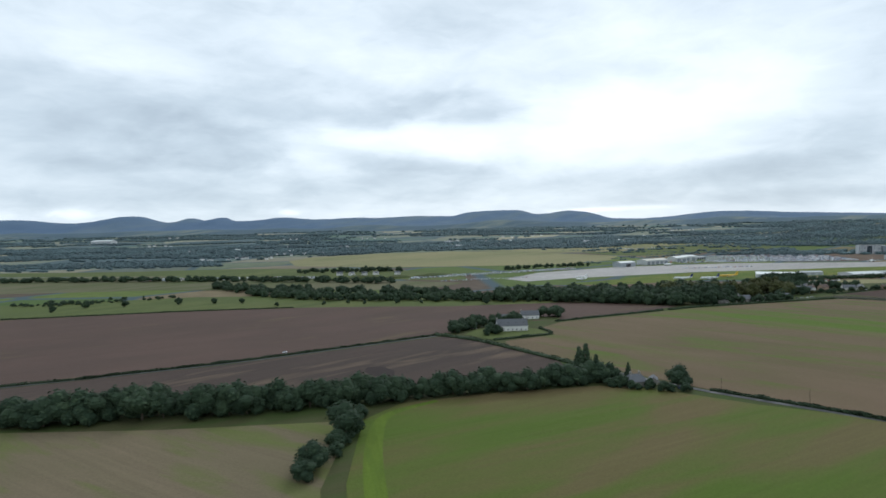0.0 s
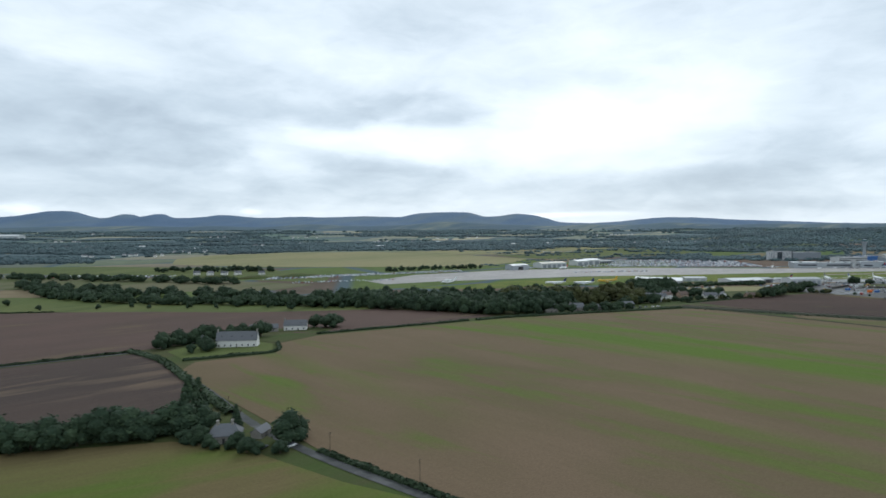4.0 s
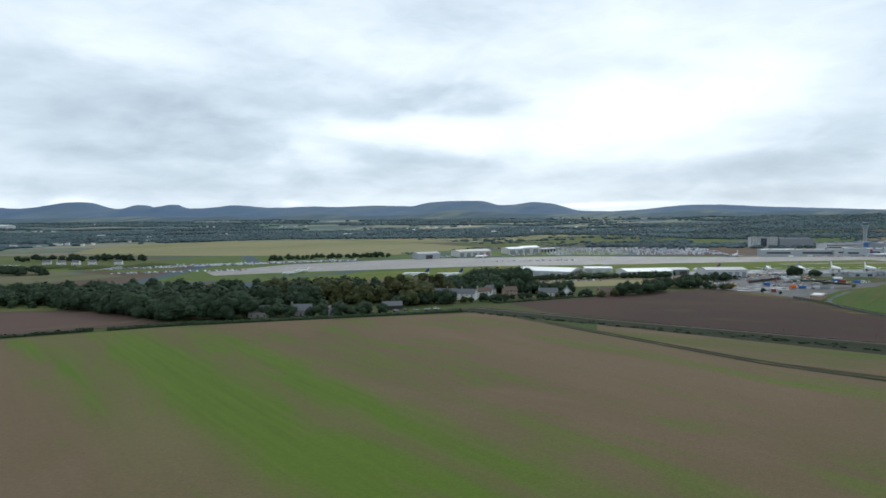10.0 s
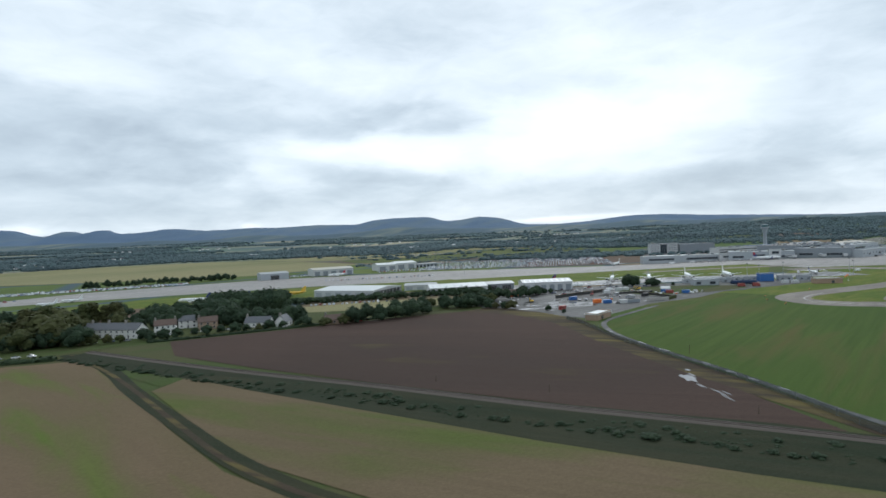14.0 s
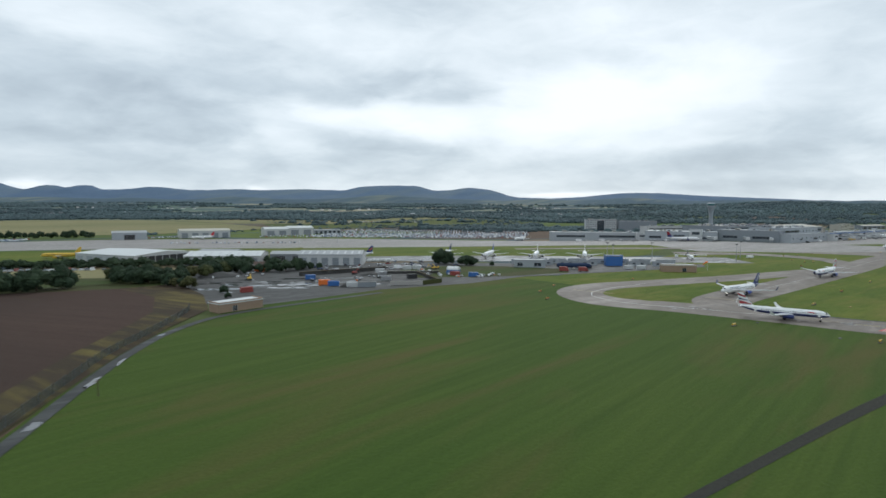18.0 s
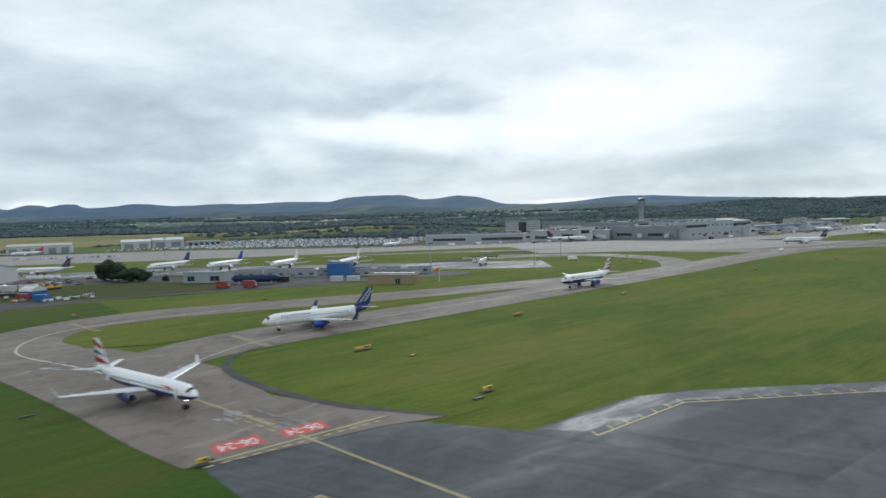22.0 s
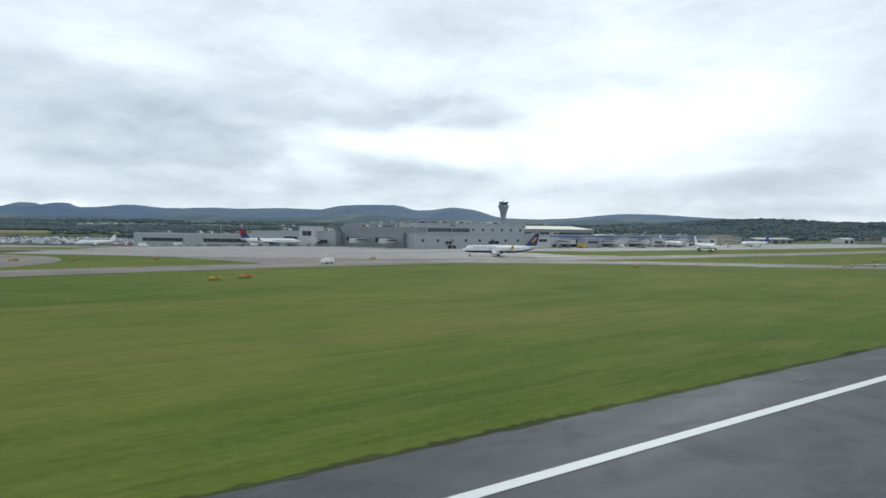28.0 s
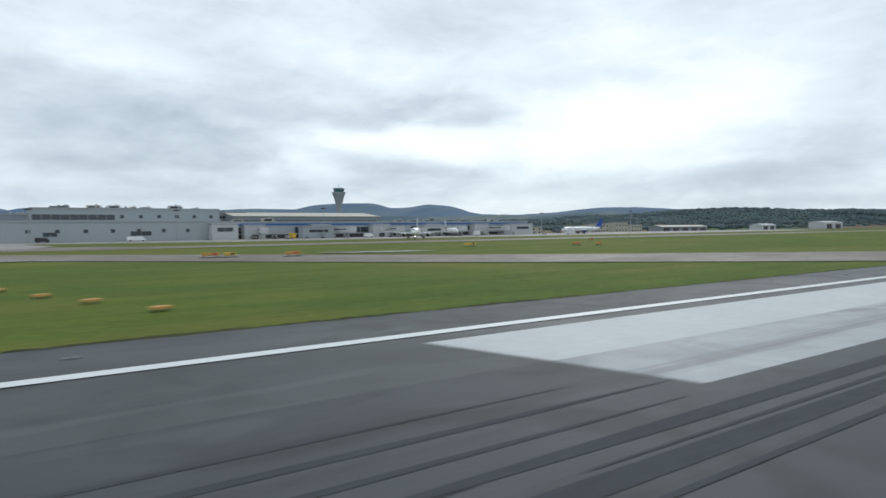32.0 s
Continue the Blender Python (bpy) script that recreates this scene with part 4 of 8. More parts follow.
ribbon("farm_track", [(990, 378), (1003, 320), (1006, 265), (1011, 209), (1017, 154), (1030, 111), (1060, 69), (1096, 22), (1120, -29), (1160, -109), (1230, -259)], 7.0, 0.3, M["bank"], "overgrown verges of a farm track", "road")
ribbon("farm_track", [(992, 376), (1002, 312), (1007, 262), (1011, 205), (1016, 154), (1030, 111), (1060, 69), (1096, 22), (1120, -29), (1160, -109)], 2.0, 0.34, M["verge"], "narrow muddy farm track", "road")
ribbon("lane", [(470, 470), (476, 400), (481, 330), (484, 260), (493, 205), (511, 140), (518, 110), (532, 20), (545, -200)], 4.5, 0.3, M["road"], "narrow dark country lane", "road")
ribbon("lane", [(124, 504), (269, 479), (380, 475), (470, 472)], 3.5, 0.3, M["road"], "narrow dark country lane", "road")
sheet("verge", [(1140, 55), (1150, 62), (1172, 124), (1181, 150), (1202, 197), (1222, 236), (1234, 262), (1241, 303), (1231, 346), (1262, 350), (1264, 300), (1256, 255), (1235, 224), (1216, 190), (1203, 163), (1187, 128), (1172, 98), (1156, 58)], 0.21, M["verge"], "rough brown and yellow verge along the fence", "grass")

sheet("bank_scrub", [(1004, 374), (1028, 318), (1054, 262), (1081, 206), (1108, 146), (1142, 84), (1192, -40), (1282, -250), (1262, -250), (1150, -20), (1104, 72), (1084, 118), (1058, 186), (1042, 228), (1026, 275), (1005, 320)], 0.28, M["bank"], "dark scrubby grass beside the railway", "grass")
# railway on a low bank
RAIL = [(1000, 372), (1025, 312), (1051, 254), (1078, 199), (1105, 139), (1134, 82), (1172, 0), (1242, -150)]
line = curve_through([(x, y, 0) for x, y in RAIL], 6)
bank = Shape()
rings = []
for i, p in enumerate(line):
    t = (line[min(i + 1, len(line) - 1)] - line[max(i - 1, 0)]).normalized()
    n = Vector((-t.y, t.x, 0))
    rings.append([p + n * o + Vector((0, 0, h)) for o, h in ((5.5, 0.1), (3.2, 1.1), (-3.2, 1.1), (-9.0, 0.75), (-17.0, 0.12))])
bank.loft(rings, close=False, caps=False)
railway = part("railway_embankment", bank, M["bank"])
tagged(railway, "low railway embankment grown over with dark scrub", "embankment", "", "structure")
bed = Shape()
rings = [[p + Vector((-t.y, t.x, 0)) * o + Vector((0, 0, h)) for o, h in ((2.6, 1.12), (1.6, 1.4), (-1.6, 1.4), (-2.6, 1.12))] for p, t in ((p, (line[min(i + 1, len(line) - 1)] - line[max(i - 1, 0)]).normalized()) for i, p in enumerate(line))]
bed.loft(rings, close=False, caps=False)
part("ballast", bed, M["ballast"], railway)
for o in (-0.72, 0.72):
    rail = Shape()
    rings = []
    for i, p in enumerate(line):
        t = (line[min(i + 1, len(line) - 1)] - line[max(i - 1, 0)]).normalized()
        n = Vector((-t.y, t.x, 0))
        rings.append([p + n * (o + a) + Vector((0, 0, h)) for a, h in ((-0.05, 1.4), (0.05, 1.4), (0.05, 1.58), (-0.05, 1.58))])
    rail.loft(rings)
    part("rail", rail, M["rust"], railway)

# ---- paint on the paving ----
ribbon("runway_edge_line", [(1560, 22.0), (3300, 22.0)], 0.78, 0.155, M["paint_white"], "white runway edge stripe", "marking", smooth_line=False)
ribbon("runway_edge_line", [(1560, -22.0), (3300, -22.0)], 0.78, 0.155, M["paint_white"], "white runway edge stripe", "marking", smooth_line=False)
for i in range(26):
    ribbon("centre_dash", [(1660 + 60 * i, 0), (1690 + 60 * i, 0)], 0.9, 0.155, M["paint_worn"], "worn white centre line dash", "marking", smooth_line=False)
for sgn in (1, -1):
    sheet("aiming_point_marking", [(2013.9, sgn * 14.9), (2012, sgn * 20.2), (2072, sgn * 20.2), (2072, sgn * 14.9)], 0.1400, M["paint_worn"], "clean white outer half of the aiming point block", "marking")
    sheet("aiming_point_marking", [(2015.5, sgn * 10.2), (2013.9, sgn * 14.9), (2072, sgn * 14.9), (2072, sgn * 10.2)], 0.1400, M["paint_streaked"], "tyre-streaked inner half of the aiming point block", "marking")
    for x0 in (1862, 2162, 2312):
        for k in range(2 if x0 == 2162 else 1):
            sheet("touchdown_marking", [(x0, sgn * (9.6 + 4.2 * k)), (x0, sgn * (12.6 + 4.2 * k)), (x0 + 22.5, sgn * (12.6 + 4.2 * k)), (x0 + 22.5, sgn * (9.6 + 4.2 * k))], 0.158, M["paint_worn"], "white touchdown zone stripe", "marking")
    for k in range(6):
        y0 = sgn * (2.4 + 3.3 * k)
        sheet("threshold_stripe", [(1600, y0), (1600, y0 + sgn * 1.8), (1630, y0 + sgn * 1.8), (1630, y0)], 0.158, M["paint_worn"], "worn white threshold stripe", "marking")
random.seed(4)
for i in range(16):
    y0 = random.choice((4.0, 5.6, 6.8, -4.5, -6)) + random.uniform(-1.6, 1.6)
    x0 = random.uniform(1950, 2250)
    ln = random.uniform(18, 70)
    ribbon("tyre_mark", [(x0, y0), (x0 + ln / 2, y0 + 0.05), (x0 + ln, y0 + random.uniform(-0.2, 0.2))], [0.08, random.uniform(0.12, 0.24), 0.05], 0.1460 + 0.0003 * i, M["rubber"], "black tyre mark left by landings", "tyre mark")
for x0, y0, ln, wd in [(1946, 12.6, 12, 0.4), (1945, 10.9, 34, 0.55), (1950, 9.6, 24, 0.5), (1958.5, 11.5, 14, 0.4), (1962, 10.3, 20, 0.6), (1966, 8.4, 40, 0.9), (1990, 12.2, 22, 0.4), (1996, 11.0, 19, 0.6), (1992, 9.7, 22, 0.5), (2000, 8.6, 44, 1.1), (1984, 7.2, 60, 1.3)]:
    ribbon("tyre_mark", [(x0, y0), (x0 + ln * 0.3, y0), (x0 + ln * 0.7, y0), (x0 + ln, y0)], [0.03, wd * 0.5, wd * 0.42, 0.03], 0.1435 + 0.0003 * (x0 % 7), M["rubber"], "dark tyre mark left by landings", "tyre mark")
# yellow edge dashes of the pad and taxi lines
for edge, lean in (([(1483, 50), (1504, 51), (1530, 36.5), (1545, 27.5)], 1.6), ([(1446, 57), (1451, 44), (1456.5, 30)], -1.6)):
    ribbon("pad_edge_line", edge, 0.35, 0.15, M["paint_yellow"], "yellow edge line on the pad", "marking", smooth_line=False)
    for a, b in zip(edge[:-1], edge[1:]):
        n = int(math.hypot(b[0] - a[0], b[1] - a[1]) / 3.2)
        for i in range(n):
            x, y = a[0] + (b[0] - a[0]) * i / n, a[1] + (b[1] - a[1]) * i / n
            ribbon("pad_edge_dash", [(x, y), (x + 0.5 * lean if lean < 0 else x + 0.5, y + (lean if lean > 0 else -0.6))], 0.35, 0.152, M["paint_yellow"], "short yellow cross dash", "marking", smooth_line=False)
ribbon("taxi_line", [(1466, 20), (1458, 48), (1451, 75), (1446, 92), (1440, 112)], 0.4, 0.185, M["paint_yellow"], "yellow taxi guide line", "marking")
ribbon("taxi_line", [(1440, 112), (1428, 142), (1416, 170), (1421, 192), (1440, 203), (1480, 205)], 0.3, 0.185, M["paint_white"], "pale taxi guide line round the bend", "marking")
ribbon("taxi_line", [(1440, 112), (1447, 130), (1470, 146), (1520, 157), (1640, 171), (1790, 193), (2000, 196)], 0.25, 0.185, M["paint_worn"], "worn taxi guide line", "marking")
for i in range(6):
    for side in (-0.9, 0.9):
        ribbon("centre_dash", [(1445.6 + 0.85 * i + side, 92 - 2.8 * i), (1446.1 + 0.85 * i + side, 90.3 - 2.8 * i)], 0.3, 0.188, M["paint_yellow"], "yellow dash beside the taxi line", "marking", smooth_line=False)
for i in range(13):
    ribbon("hold_dash", [(1437.5 + 2 * i, 72.4 + 0.1 * i), (1438.6 + 2 * i, 72.45 + 0.1 * i)], 0.4, 0.19, M["paint_yellow"], "yellow dash of the holding line", "marking", smooth_line=False)
ribbon("hold_line", [(1436.5, 73.6), (1464, 75.0)], 0.4, 0.19, M["paint_yellow"], "yellow runway holding line", "marking", smooth_line=False)
for off in (0, 1.0):
    ribbon("hold_line", [(1466 + off, 136), (1462 + off, 158)], 0.32, 0.19, M["paint_yellow"], "pale intermediate holding line", "marking", smooth_line=False)
for off in (0, 1.0):
    ribbon("hold_line", [(1434 + off, 190), (1428 + off, 212)], 0.32, 0.19, M["paint_yellow"], "pale intermediate holding line", "marking", smooth_line=False)
for cx in (1442.9, 1452.2):
    panel = sheet("runway_hold_sign", [(cx - 3.3, 75.7), (cx + 3.3, 75.7), (cx + 3.3, 79.5), (cx - 3.3, 79.5)], 0.195, M["paint_red"], "red painted holding sign with white numerals", "marking", "")
    font = bpy.data.curves.new("numerals", "FONT")
    font.body, font.size, font.align_x, font.align_y = "06-24", 4.0, "CENTER", "CENTER"
    tmp = bpy.data.objects.new("numerals", font)
    scene.collection.objects.link(tmp)
    bpy.context.view_layer.update()
    me = bpy.data.meshes.new_from_object(tmp.evaluated_get(bpy.context.evaluated_depsgraph_get()))
    bpy.data.objects.remove(tmp)
    me.materials.clear()
    me.materials.append(M["paint_white"])
    part("numerals", me, None, panel, "white painted numerals 06-24", at=pose(cx, 77.6, 0.205, 0, 0, 180) @ Matrix.Diagonal((0.56, 0.9, 1, 1)))


def blot(name, x, y, rx, ry, turn, off, mat, label, category, seed):
    random.seed(seed)
    pts = []
    n = 18
    for i in range(n):
        a = 2 * math.pi * i / n
        r = random.uniform(0.55, 1.15)
        u, w = rx * r * math.cos(a), ry * r * math.sin(a)
        pts.append((x + u * math.cos(turn) - w * math.sin(turn), y + u * math.sin(turn) + w * math.cos(turn)))
    return sheet(name, pts, off, mat, label, category, "")


for i, (x, y, rx, ry, tn) in enumerate([(1169.5, 128.5, 2.6, 6.0, -0.62), (1159.5, 111, 0.5, 5.5, -0.5), (1156, 107, 0.4, 5.0, -0.55), (1163, 120, 0.6, 4.0, -0.5), (1180.5, 136, 0.9, 1.8, -0.5), (1160.6, 109.5, .35, 3, -.5), (1175, 131, 0.6, 3, -0.5), (1178.5, 100, 0.9, 4, -0.45), (1189.3, 124, 1.3, 3.5, -0.42), (1195.8, 137.5, 1.4, 3.2, -0.44), (1208, 164.5, 0.8, 6, -0.43), (1216, 182, 0.7, 5, -0.4), (1231, 212.4, 1.2, 2.6, -0.6), (1184, 112.8, 1.0, 3, -0.42),
                                         (1296, 318, 7, 2.2, -0.6), (1305, 325, 6, 1.6, -0.6), (1318, 310, 7, 1.8, -0.5), (1282, 312, 5, 1.6, -0.4), (1340, 330, 7, 1.4, -0.6), (1322, 336, 8, 1.2, -0.6), (1352, 322, 6, 1.2, -0.6), (1290, 338, 6, 1.4, -0.6), (1300, 305, 5, 2.5, -0.6), (1312, 296, 5, 2, -0.6), (1286, 325, 5, 1.6, -0.6), (1330, 300, 5, 1.6, -.6), (1275, 300, 4, 1.5, 0), (1330, 325, 5, 1.4, -.7), (1292, 314, 4, 1.5, -.6), (1308, 312, 4, 1.5, -.6)]):
    blot("puddle", x, y, rx, ry, tn, (0.31 if x < 1176.5 and y > 101 or y > 135 and x < 1181 else 0.235) + 0.0008 * i, M["puddle"], "shallow puddle reflecting the white sky", "puddle", 20 + i)
random.seed(9)
for i in range(30):
    t = random.random()
    x, y = 1420 + 250 * t + random.uniform(-25, 25), 455 - 190 * t + random.uniform(-22, 22)
    blot("puddle", x, y, random.uniform(4, 11), random.uniform(1.0, 2.2), -0.6, 0.215 + 0.0008 * i, M["puddle"], "wet patch on the apron reflecting the sky", "puddle", 60 + i)
for i, (x, y, rx, ry) in enumerate([(1905, 197, 22, 4), (1870, 205, 14, 3), (2055, 110, 14, 3), (2020, 200, 20, 3), (1990, 120, 8, 2)]):
    blot("puddle", x, y, rx, ry, -0.3, 0.2 + 0.0008 * i, M["damp"], "pale worn damp patch on the paving", "damp patch", 120 + i)

random.seed(14)
for i in range(16):
    f = random.random()
    blot("puddle", 1418 + 16 * f + random.uniform(-4, 4), 152 - 12 * f + random.uniform(-6, 6), random.uniform(0.8, 2.6), random.uniform(0.3, 0.9), -0.9, 0.197 + 0.0005 * i, M["damp"], "shallow wet patch on the taxiway bend", "puddle", 900 + i)
for i in range(12):
    f = random.random()
    blot("puddle", 1444 + 7 * f + random.uniform(-4, 4), 93 - 14 * f + random.uniform(-3, 3), random.uniform(0.3, 0.8), random.uniform(1.2, 3.0), 0.3, 0.2 + 0.0005 * i, M["damp"], "shallow wet patch on the taxiway", "puddle", 940 + i)
sheet("rough_grass_strip", [(1388, 300), (1402, 345), (1440, 350), (1478, 325), (1500, 290), (1488, 268), (1440, 276)], 0.2, M["rough_grass"], "rough olive grass between yard and stands", "grass")
random.seed(31)
for i in range(46):
    x = random.uniform(1268, 1372)
    y = 345 - 0.42 * (x - 1268) + random.uniform(-30, 18)
    blot("puddle", x, y, random.uniform(3, 8), random.uniform(0.8, 2.0), -0.5, 0.238 + 0.0006 * i, M["puddle"], "shallow puddle in the works yard", "puddle", 600 + i)


# ---- trees and hedges ----
def crown_mesh(name, lobes, count, leaf, mat, seed):
    """A crown of small leaf clumps over several lobes (centre, radii): uneven, with gaps."""
    random.seed(seed)
    sh = Shape()
    weights = [r[0] * r[2] for _, r in lobes]
    for _ in range(count):
        (c, r) = random.choices(lobes, weights)[0]
        z = random.uniform(-0.75, 1)
        a = random.uniform(0, 2 * math.pi)
        k = math.sqrt(max(0.0, 1 - z * z))
        n = Vector((k * math.cos(a), k * math.sin(a), z))
        if noise.noise(n * 2.3 + Vector(c)) < -0.32:
            continue
        d = random.uniform(0.62, 1.04)
        p = Vector((c[0] + n.x * r[0] * d, c[1] + n.y * r[1] * d, c[2] + n.z * r[2] * d))
        q = (n + Vector((random.uniform(-.8, .8), random.uniform(-.8, .8), random.uniform(-.3, .9)))).to_track_quat("Z", "Y")
        s = leaf * random.uniform(0.6, 1.4)
        ring = [p + q @ Vector((s * random.uniform(.6, 1) * math.cos(b), s * random.uniform(.6, 1) * math.sin(b), random.uniform(-.25, .25) * s)) for b in (0.3, 1.6, 2.8, 4.1, 5.3)]
        top = p + q @ Vector((0, 0, s * 0.35))
        sh.add(ring + [top], [(i, (i + 1) % 5, 5) for i in range(5)])
    # leafy core that closes the inside
    for c, r in lobes:
        rings = []
        for f, k in ((-0.8, 0.35), (-0.35, 0.72), (0.15, 0.8), (0.55, 0.62), (0.82, 0.25)):
            rings.append([(c[0] + r[0] * k * random.uniform(.85, 1.1) * math.cos(a), c[1] + r[1] * k * random.uniform(.85, 1.1) * math.sin(a), c[2] + r[2] * f) for a in [2 * math.pi * i / 7 for i in range(7)]])
        sh.loft(rings)
    return sh.mesh(name, mat)


def trunk_mesh(name, high, r, lobes, seed):
    random.seed(seed)
    sh = Shape()
    sh.tube((0, 0, -0.4), (0, 0, high * 0.4), r * 1.3, r * 0.9, 7)
    sh.tube((0, 0, high * 0.4), (0.2, 0.1, high * 0.75), r * 0.9, r * 0.4, 6)
    for c, rr in lobes[:5]:
        sh.tube((0, 0, high * random.uniform(0.25, 0.42)), (c[0] * 0.85, c[1] * 0.85, c[2]), r * 0.45, r * 0.12, 5)
    return sh.mesh(name, M["bark"])


TREES = []
for i in range(7):
    random.seed(100 + i)
    if i == 5:  # conifer
        lobes = [((0, 0, 0.2 + 0.17 * k), (0.26 - 0.05 * k, 0.26 - 0.05 * k, 0.16)) for k in range(5)]
    elif i == 6:  # tall poplar-like
        lobes = [((random.uniform(-.05, .05), random.uniform(-.05, .05), 0.3 + 0.15 * k), (0.17, 0.17, 0.14)) for k in range(5)]
    else:
        lobes = [((0, 0, 0.56), (0.30, 0.30, 0.42))]
        for k in range(8):
            a = 2 * math.pi * k / 8 + random.uniform(-.4, .4)
            d = random.uniform(0.2, 0.32)
            lobes.append(((d * math.cos(a), d * math.sin(a), random.uniform(0.22, 0.66)), (random.uniform(.19, .28), random.uniform(.19, .28), random.uniform(.2, .28))))
    mat = M["leaf_olive"] if i in (3, 6) else M["leaf"]
    TREES.append((crown_mesh("crown", lobes, 900, 0.046, mat, 200 + i), trunk_mesh("trunk", 1.0, 0.022, lobes, 300 + i)))

TREE_LABELS = ["broad dark green deciduous tree with a rounded crown", "leafy green tree in a belt of woodland", "spreading dark green oak-like tree", "olive-green tree turning autumn brown", "bushy green tree with low branches", "dark green pointed conifer tree", "tall narrow olive-green poplar tree"]


def tree(x, y, high, kind, group="", wide=1.0):
    t = thing("tree", (x, y, ground_z(x, y) + 0.1), random.uniform(0, 360), TREE_LABELS[kind], "tree", group)
    t.scale = (high * wide * SCALE, high * wide * SCALE, high * SCALE)
    part("trunk", TREES[kind][1], None, t)
    part("crown", TREES[kind][0], None, t)
    return t


LIGHT_CROWNS = []
for i in range(4):
    random.seed(700 + i)
    lobes = [((0, 0, 0.6), (0.32, 0.32, 0.38))]
    for k in range(5):
        a = 2 * math.pi * k / 5 + random.uniform(-.4, .4)
        d = random.uniform(0.2, 0.34)
        lobes.append(((d * math.cos(a), d * math.sin(a), random.uniform(0.2, 0.62)), (random.uniform(.2, .28), random.uniform(.2, .28), random.uniform(.2, .28))))
    me = crown_mesh("crown", lobes, 330, 0.08, M["leaf"], 720 + i)
    vs = np.zeros(len(me.vertices) * 3)
    me.vertices.foreach_get("co", vs)
    LIGHT_CROWNS.append((vs.reshape(-1, 3), [tuple(p.vertices) for p in me.polygons]))


def wood(name, spots, mat, label, seed):
    """A wood seen from afar: many crowns joined in one piece."""
    random.seed(seed)
    sh = Shape()
    for x, y, h, w in spots:
        vs, fs = LIGHT_CROWNS[random.randrange(4)]
        a = random.uniform(0, 6.28)
        rot = np.array([[math.cos(a), math.sin(a), 0], [-math.sin(a), math.cos(a), 0], [0, 0, 1]])
        sh.add((vs @ rot) * (h * w, h * w, h) + (x, y, ground_z(x, y)), fs)
    return tagged(part(name, sh, mat), label, "woodland", "", "stuff")


def belt(pts, count, wide, lo, hi, kinds, group, seed, w=1.0, joined=False):
    random.seed(seed)
    lo, hi = lo * 1.2, hi * 1.25
    spots = []
    seg = [math.hypot(b[0] - a[0], b[1] - a[1]) for a, b in zip(pts[:-1], pts[1:])]
    for i in range(count):
        u = (i + random.uniform(-.3, .3)) / count * sum(seg)
        k = 0
        while k < len(seg) - 1 and u > seg[k]:
            u -= seg[k]
            k += 1
        a, b = pts[k], pts[k + 1]
        f = u / seg[k]
        nx, ny = -(b[1] - a[1]) / seg[k], (b[0] - a[0]) / seg[k]
        o = random.uniform(-wide / 2, wide / 2)
        at = (a[0] + (b[0] - a[0]) * f + nx * o, a[1] + (b[1] - a[1]) * f + ny * o, random.uniform(lo, hi))
        if joined:
            spots.append((*at, w * random.uniform(1.0, 1.35)))
        else:
            tree(*at, random.choice(kinds), group, w * random.uniform(1.0, 1.35))
    if joined:
        wood("wood", spots, M["leaf_olive"] if 3 in kinds and 6 in kinds else M["leaf"], "dense dark green " + group, seed)


def hedge(pts, wide, high, label="dense clipped dark green hedge", seed=1, leaf=0.55):
    """A hedge: a lumpy leafy bank along a line."""
    random.seed(seed)
    line = curve_through([(x, y, 0) for x, y in pts], 10)
    total = sum((b - a).length for a, b in zip(line[:-1], line[1:]))
    sh = Shape()
    rings = []
    for i, p in enumerate(line):
        t = (line[min(i + 1, len(line) - 1)] - line[max(i - 1, 0)]).normalized()
        n = Vector((-t.y, t.x, 0))
        z = ground_z(p.x, p.y)
        h = high * (0.75 + 0.35 * noise.noise((p.x / 9, p.y / 9, 0)))
        rings.append([Vector((p.x, p.y, z)) + n * (o * wide) + Vector((0, 0, h * k)) for o, k in ((0.42, 0), (0.44, 0.5), (0.22, 0.85), (-0.22, 0.85), (-0.44, 0.5), (-0.42, 0))])
    sh.loft(rings, close=False, caps=False)
    for _ in range(int(total * 5)):
        i = random.randrange(len(line) - 1)
        p = line[i].lerp(line[i + 1], random.random())
        t = (line[i + 1] - line[i]).normalized()
        n = Vector((-t.y, t.x, 0))
        a = random.uniform(0, math.pi)
        hh = high * (0.75 + 0.45 * noise.noise((p.x / 9, p.y / 9, 0)))
        q = p + n * (0.5 * wide * math.cos(a)) + Vector((0, 0, ground_z(p.x, p.y) + hh * (0.25 + 0.75 * math.sin(a))))
        e = Euler((random.uniform(-1, 1), random.uniform(-1, 1), random.uniform(0, 6))).to_quaternion()
        s = leaf * random.uniform(0.6, 1.5)
        sh.add([q + e @ Vector((s * math.cos(b), s * math.sin(b), 0)) for b in (0, 1.3, 2.6, 3.9, 5.1)], [(0, 1, 2, 3, 4)])
    return tagged(part("hedge", sh, M["leaf_hedge"]), label, "hedge")


# belt between the near fields
belt([(-60, 474), (60, 428), (133, 398), (244, 346), (336, 306), (470, 262)], 70, 8, 3.0, 5.0, (4,), "undergrowth of the tree belt", 9, 1.2, True)
belt([(-280, 590), (-60, 470), (60, 425), (133, 396)], 26, 16, 12.5, 16.5, (0, 1, 2, 4), "tree belt between the fields", 1)
belt([(133, 396), (180, 370), (244, 345), (303, 318), (336, 307)], 40, 13, 11.5, 16, (0, 1, 2, 4), "tree belt between the fields", 2)
belt([(336, 307), (390, 288), (430, 274), (470, 262)], 24, 9, 9, 13, (0, 1, 2, 4), "tree belt between the fields", 3)
belt([(455, 270), (468, 300), (474, 285)], 4, 6, 12, 17, (5, 0, 5), "trees by the cottage", 4)
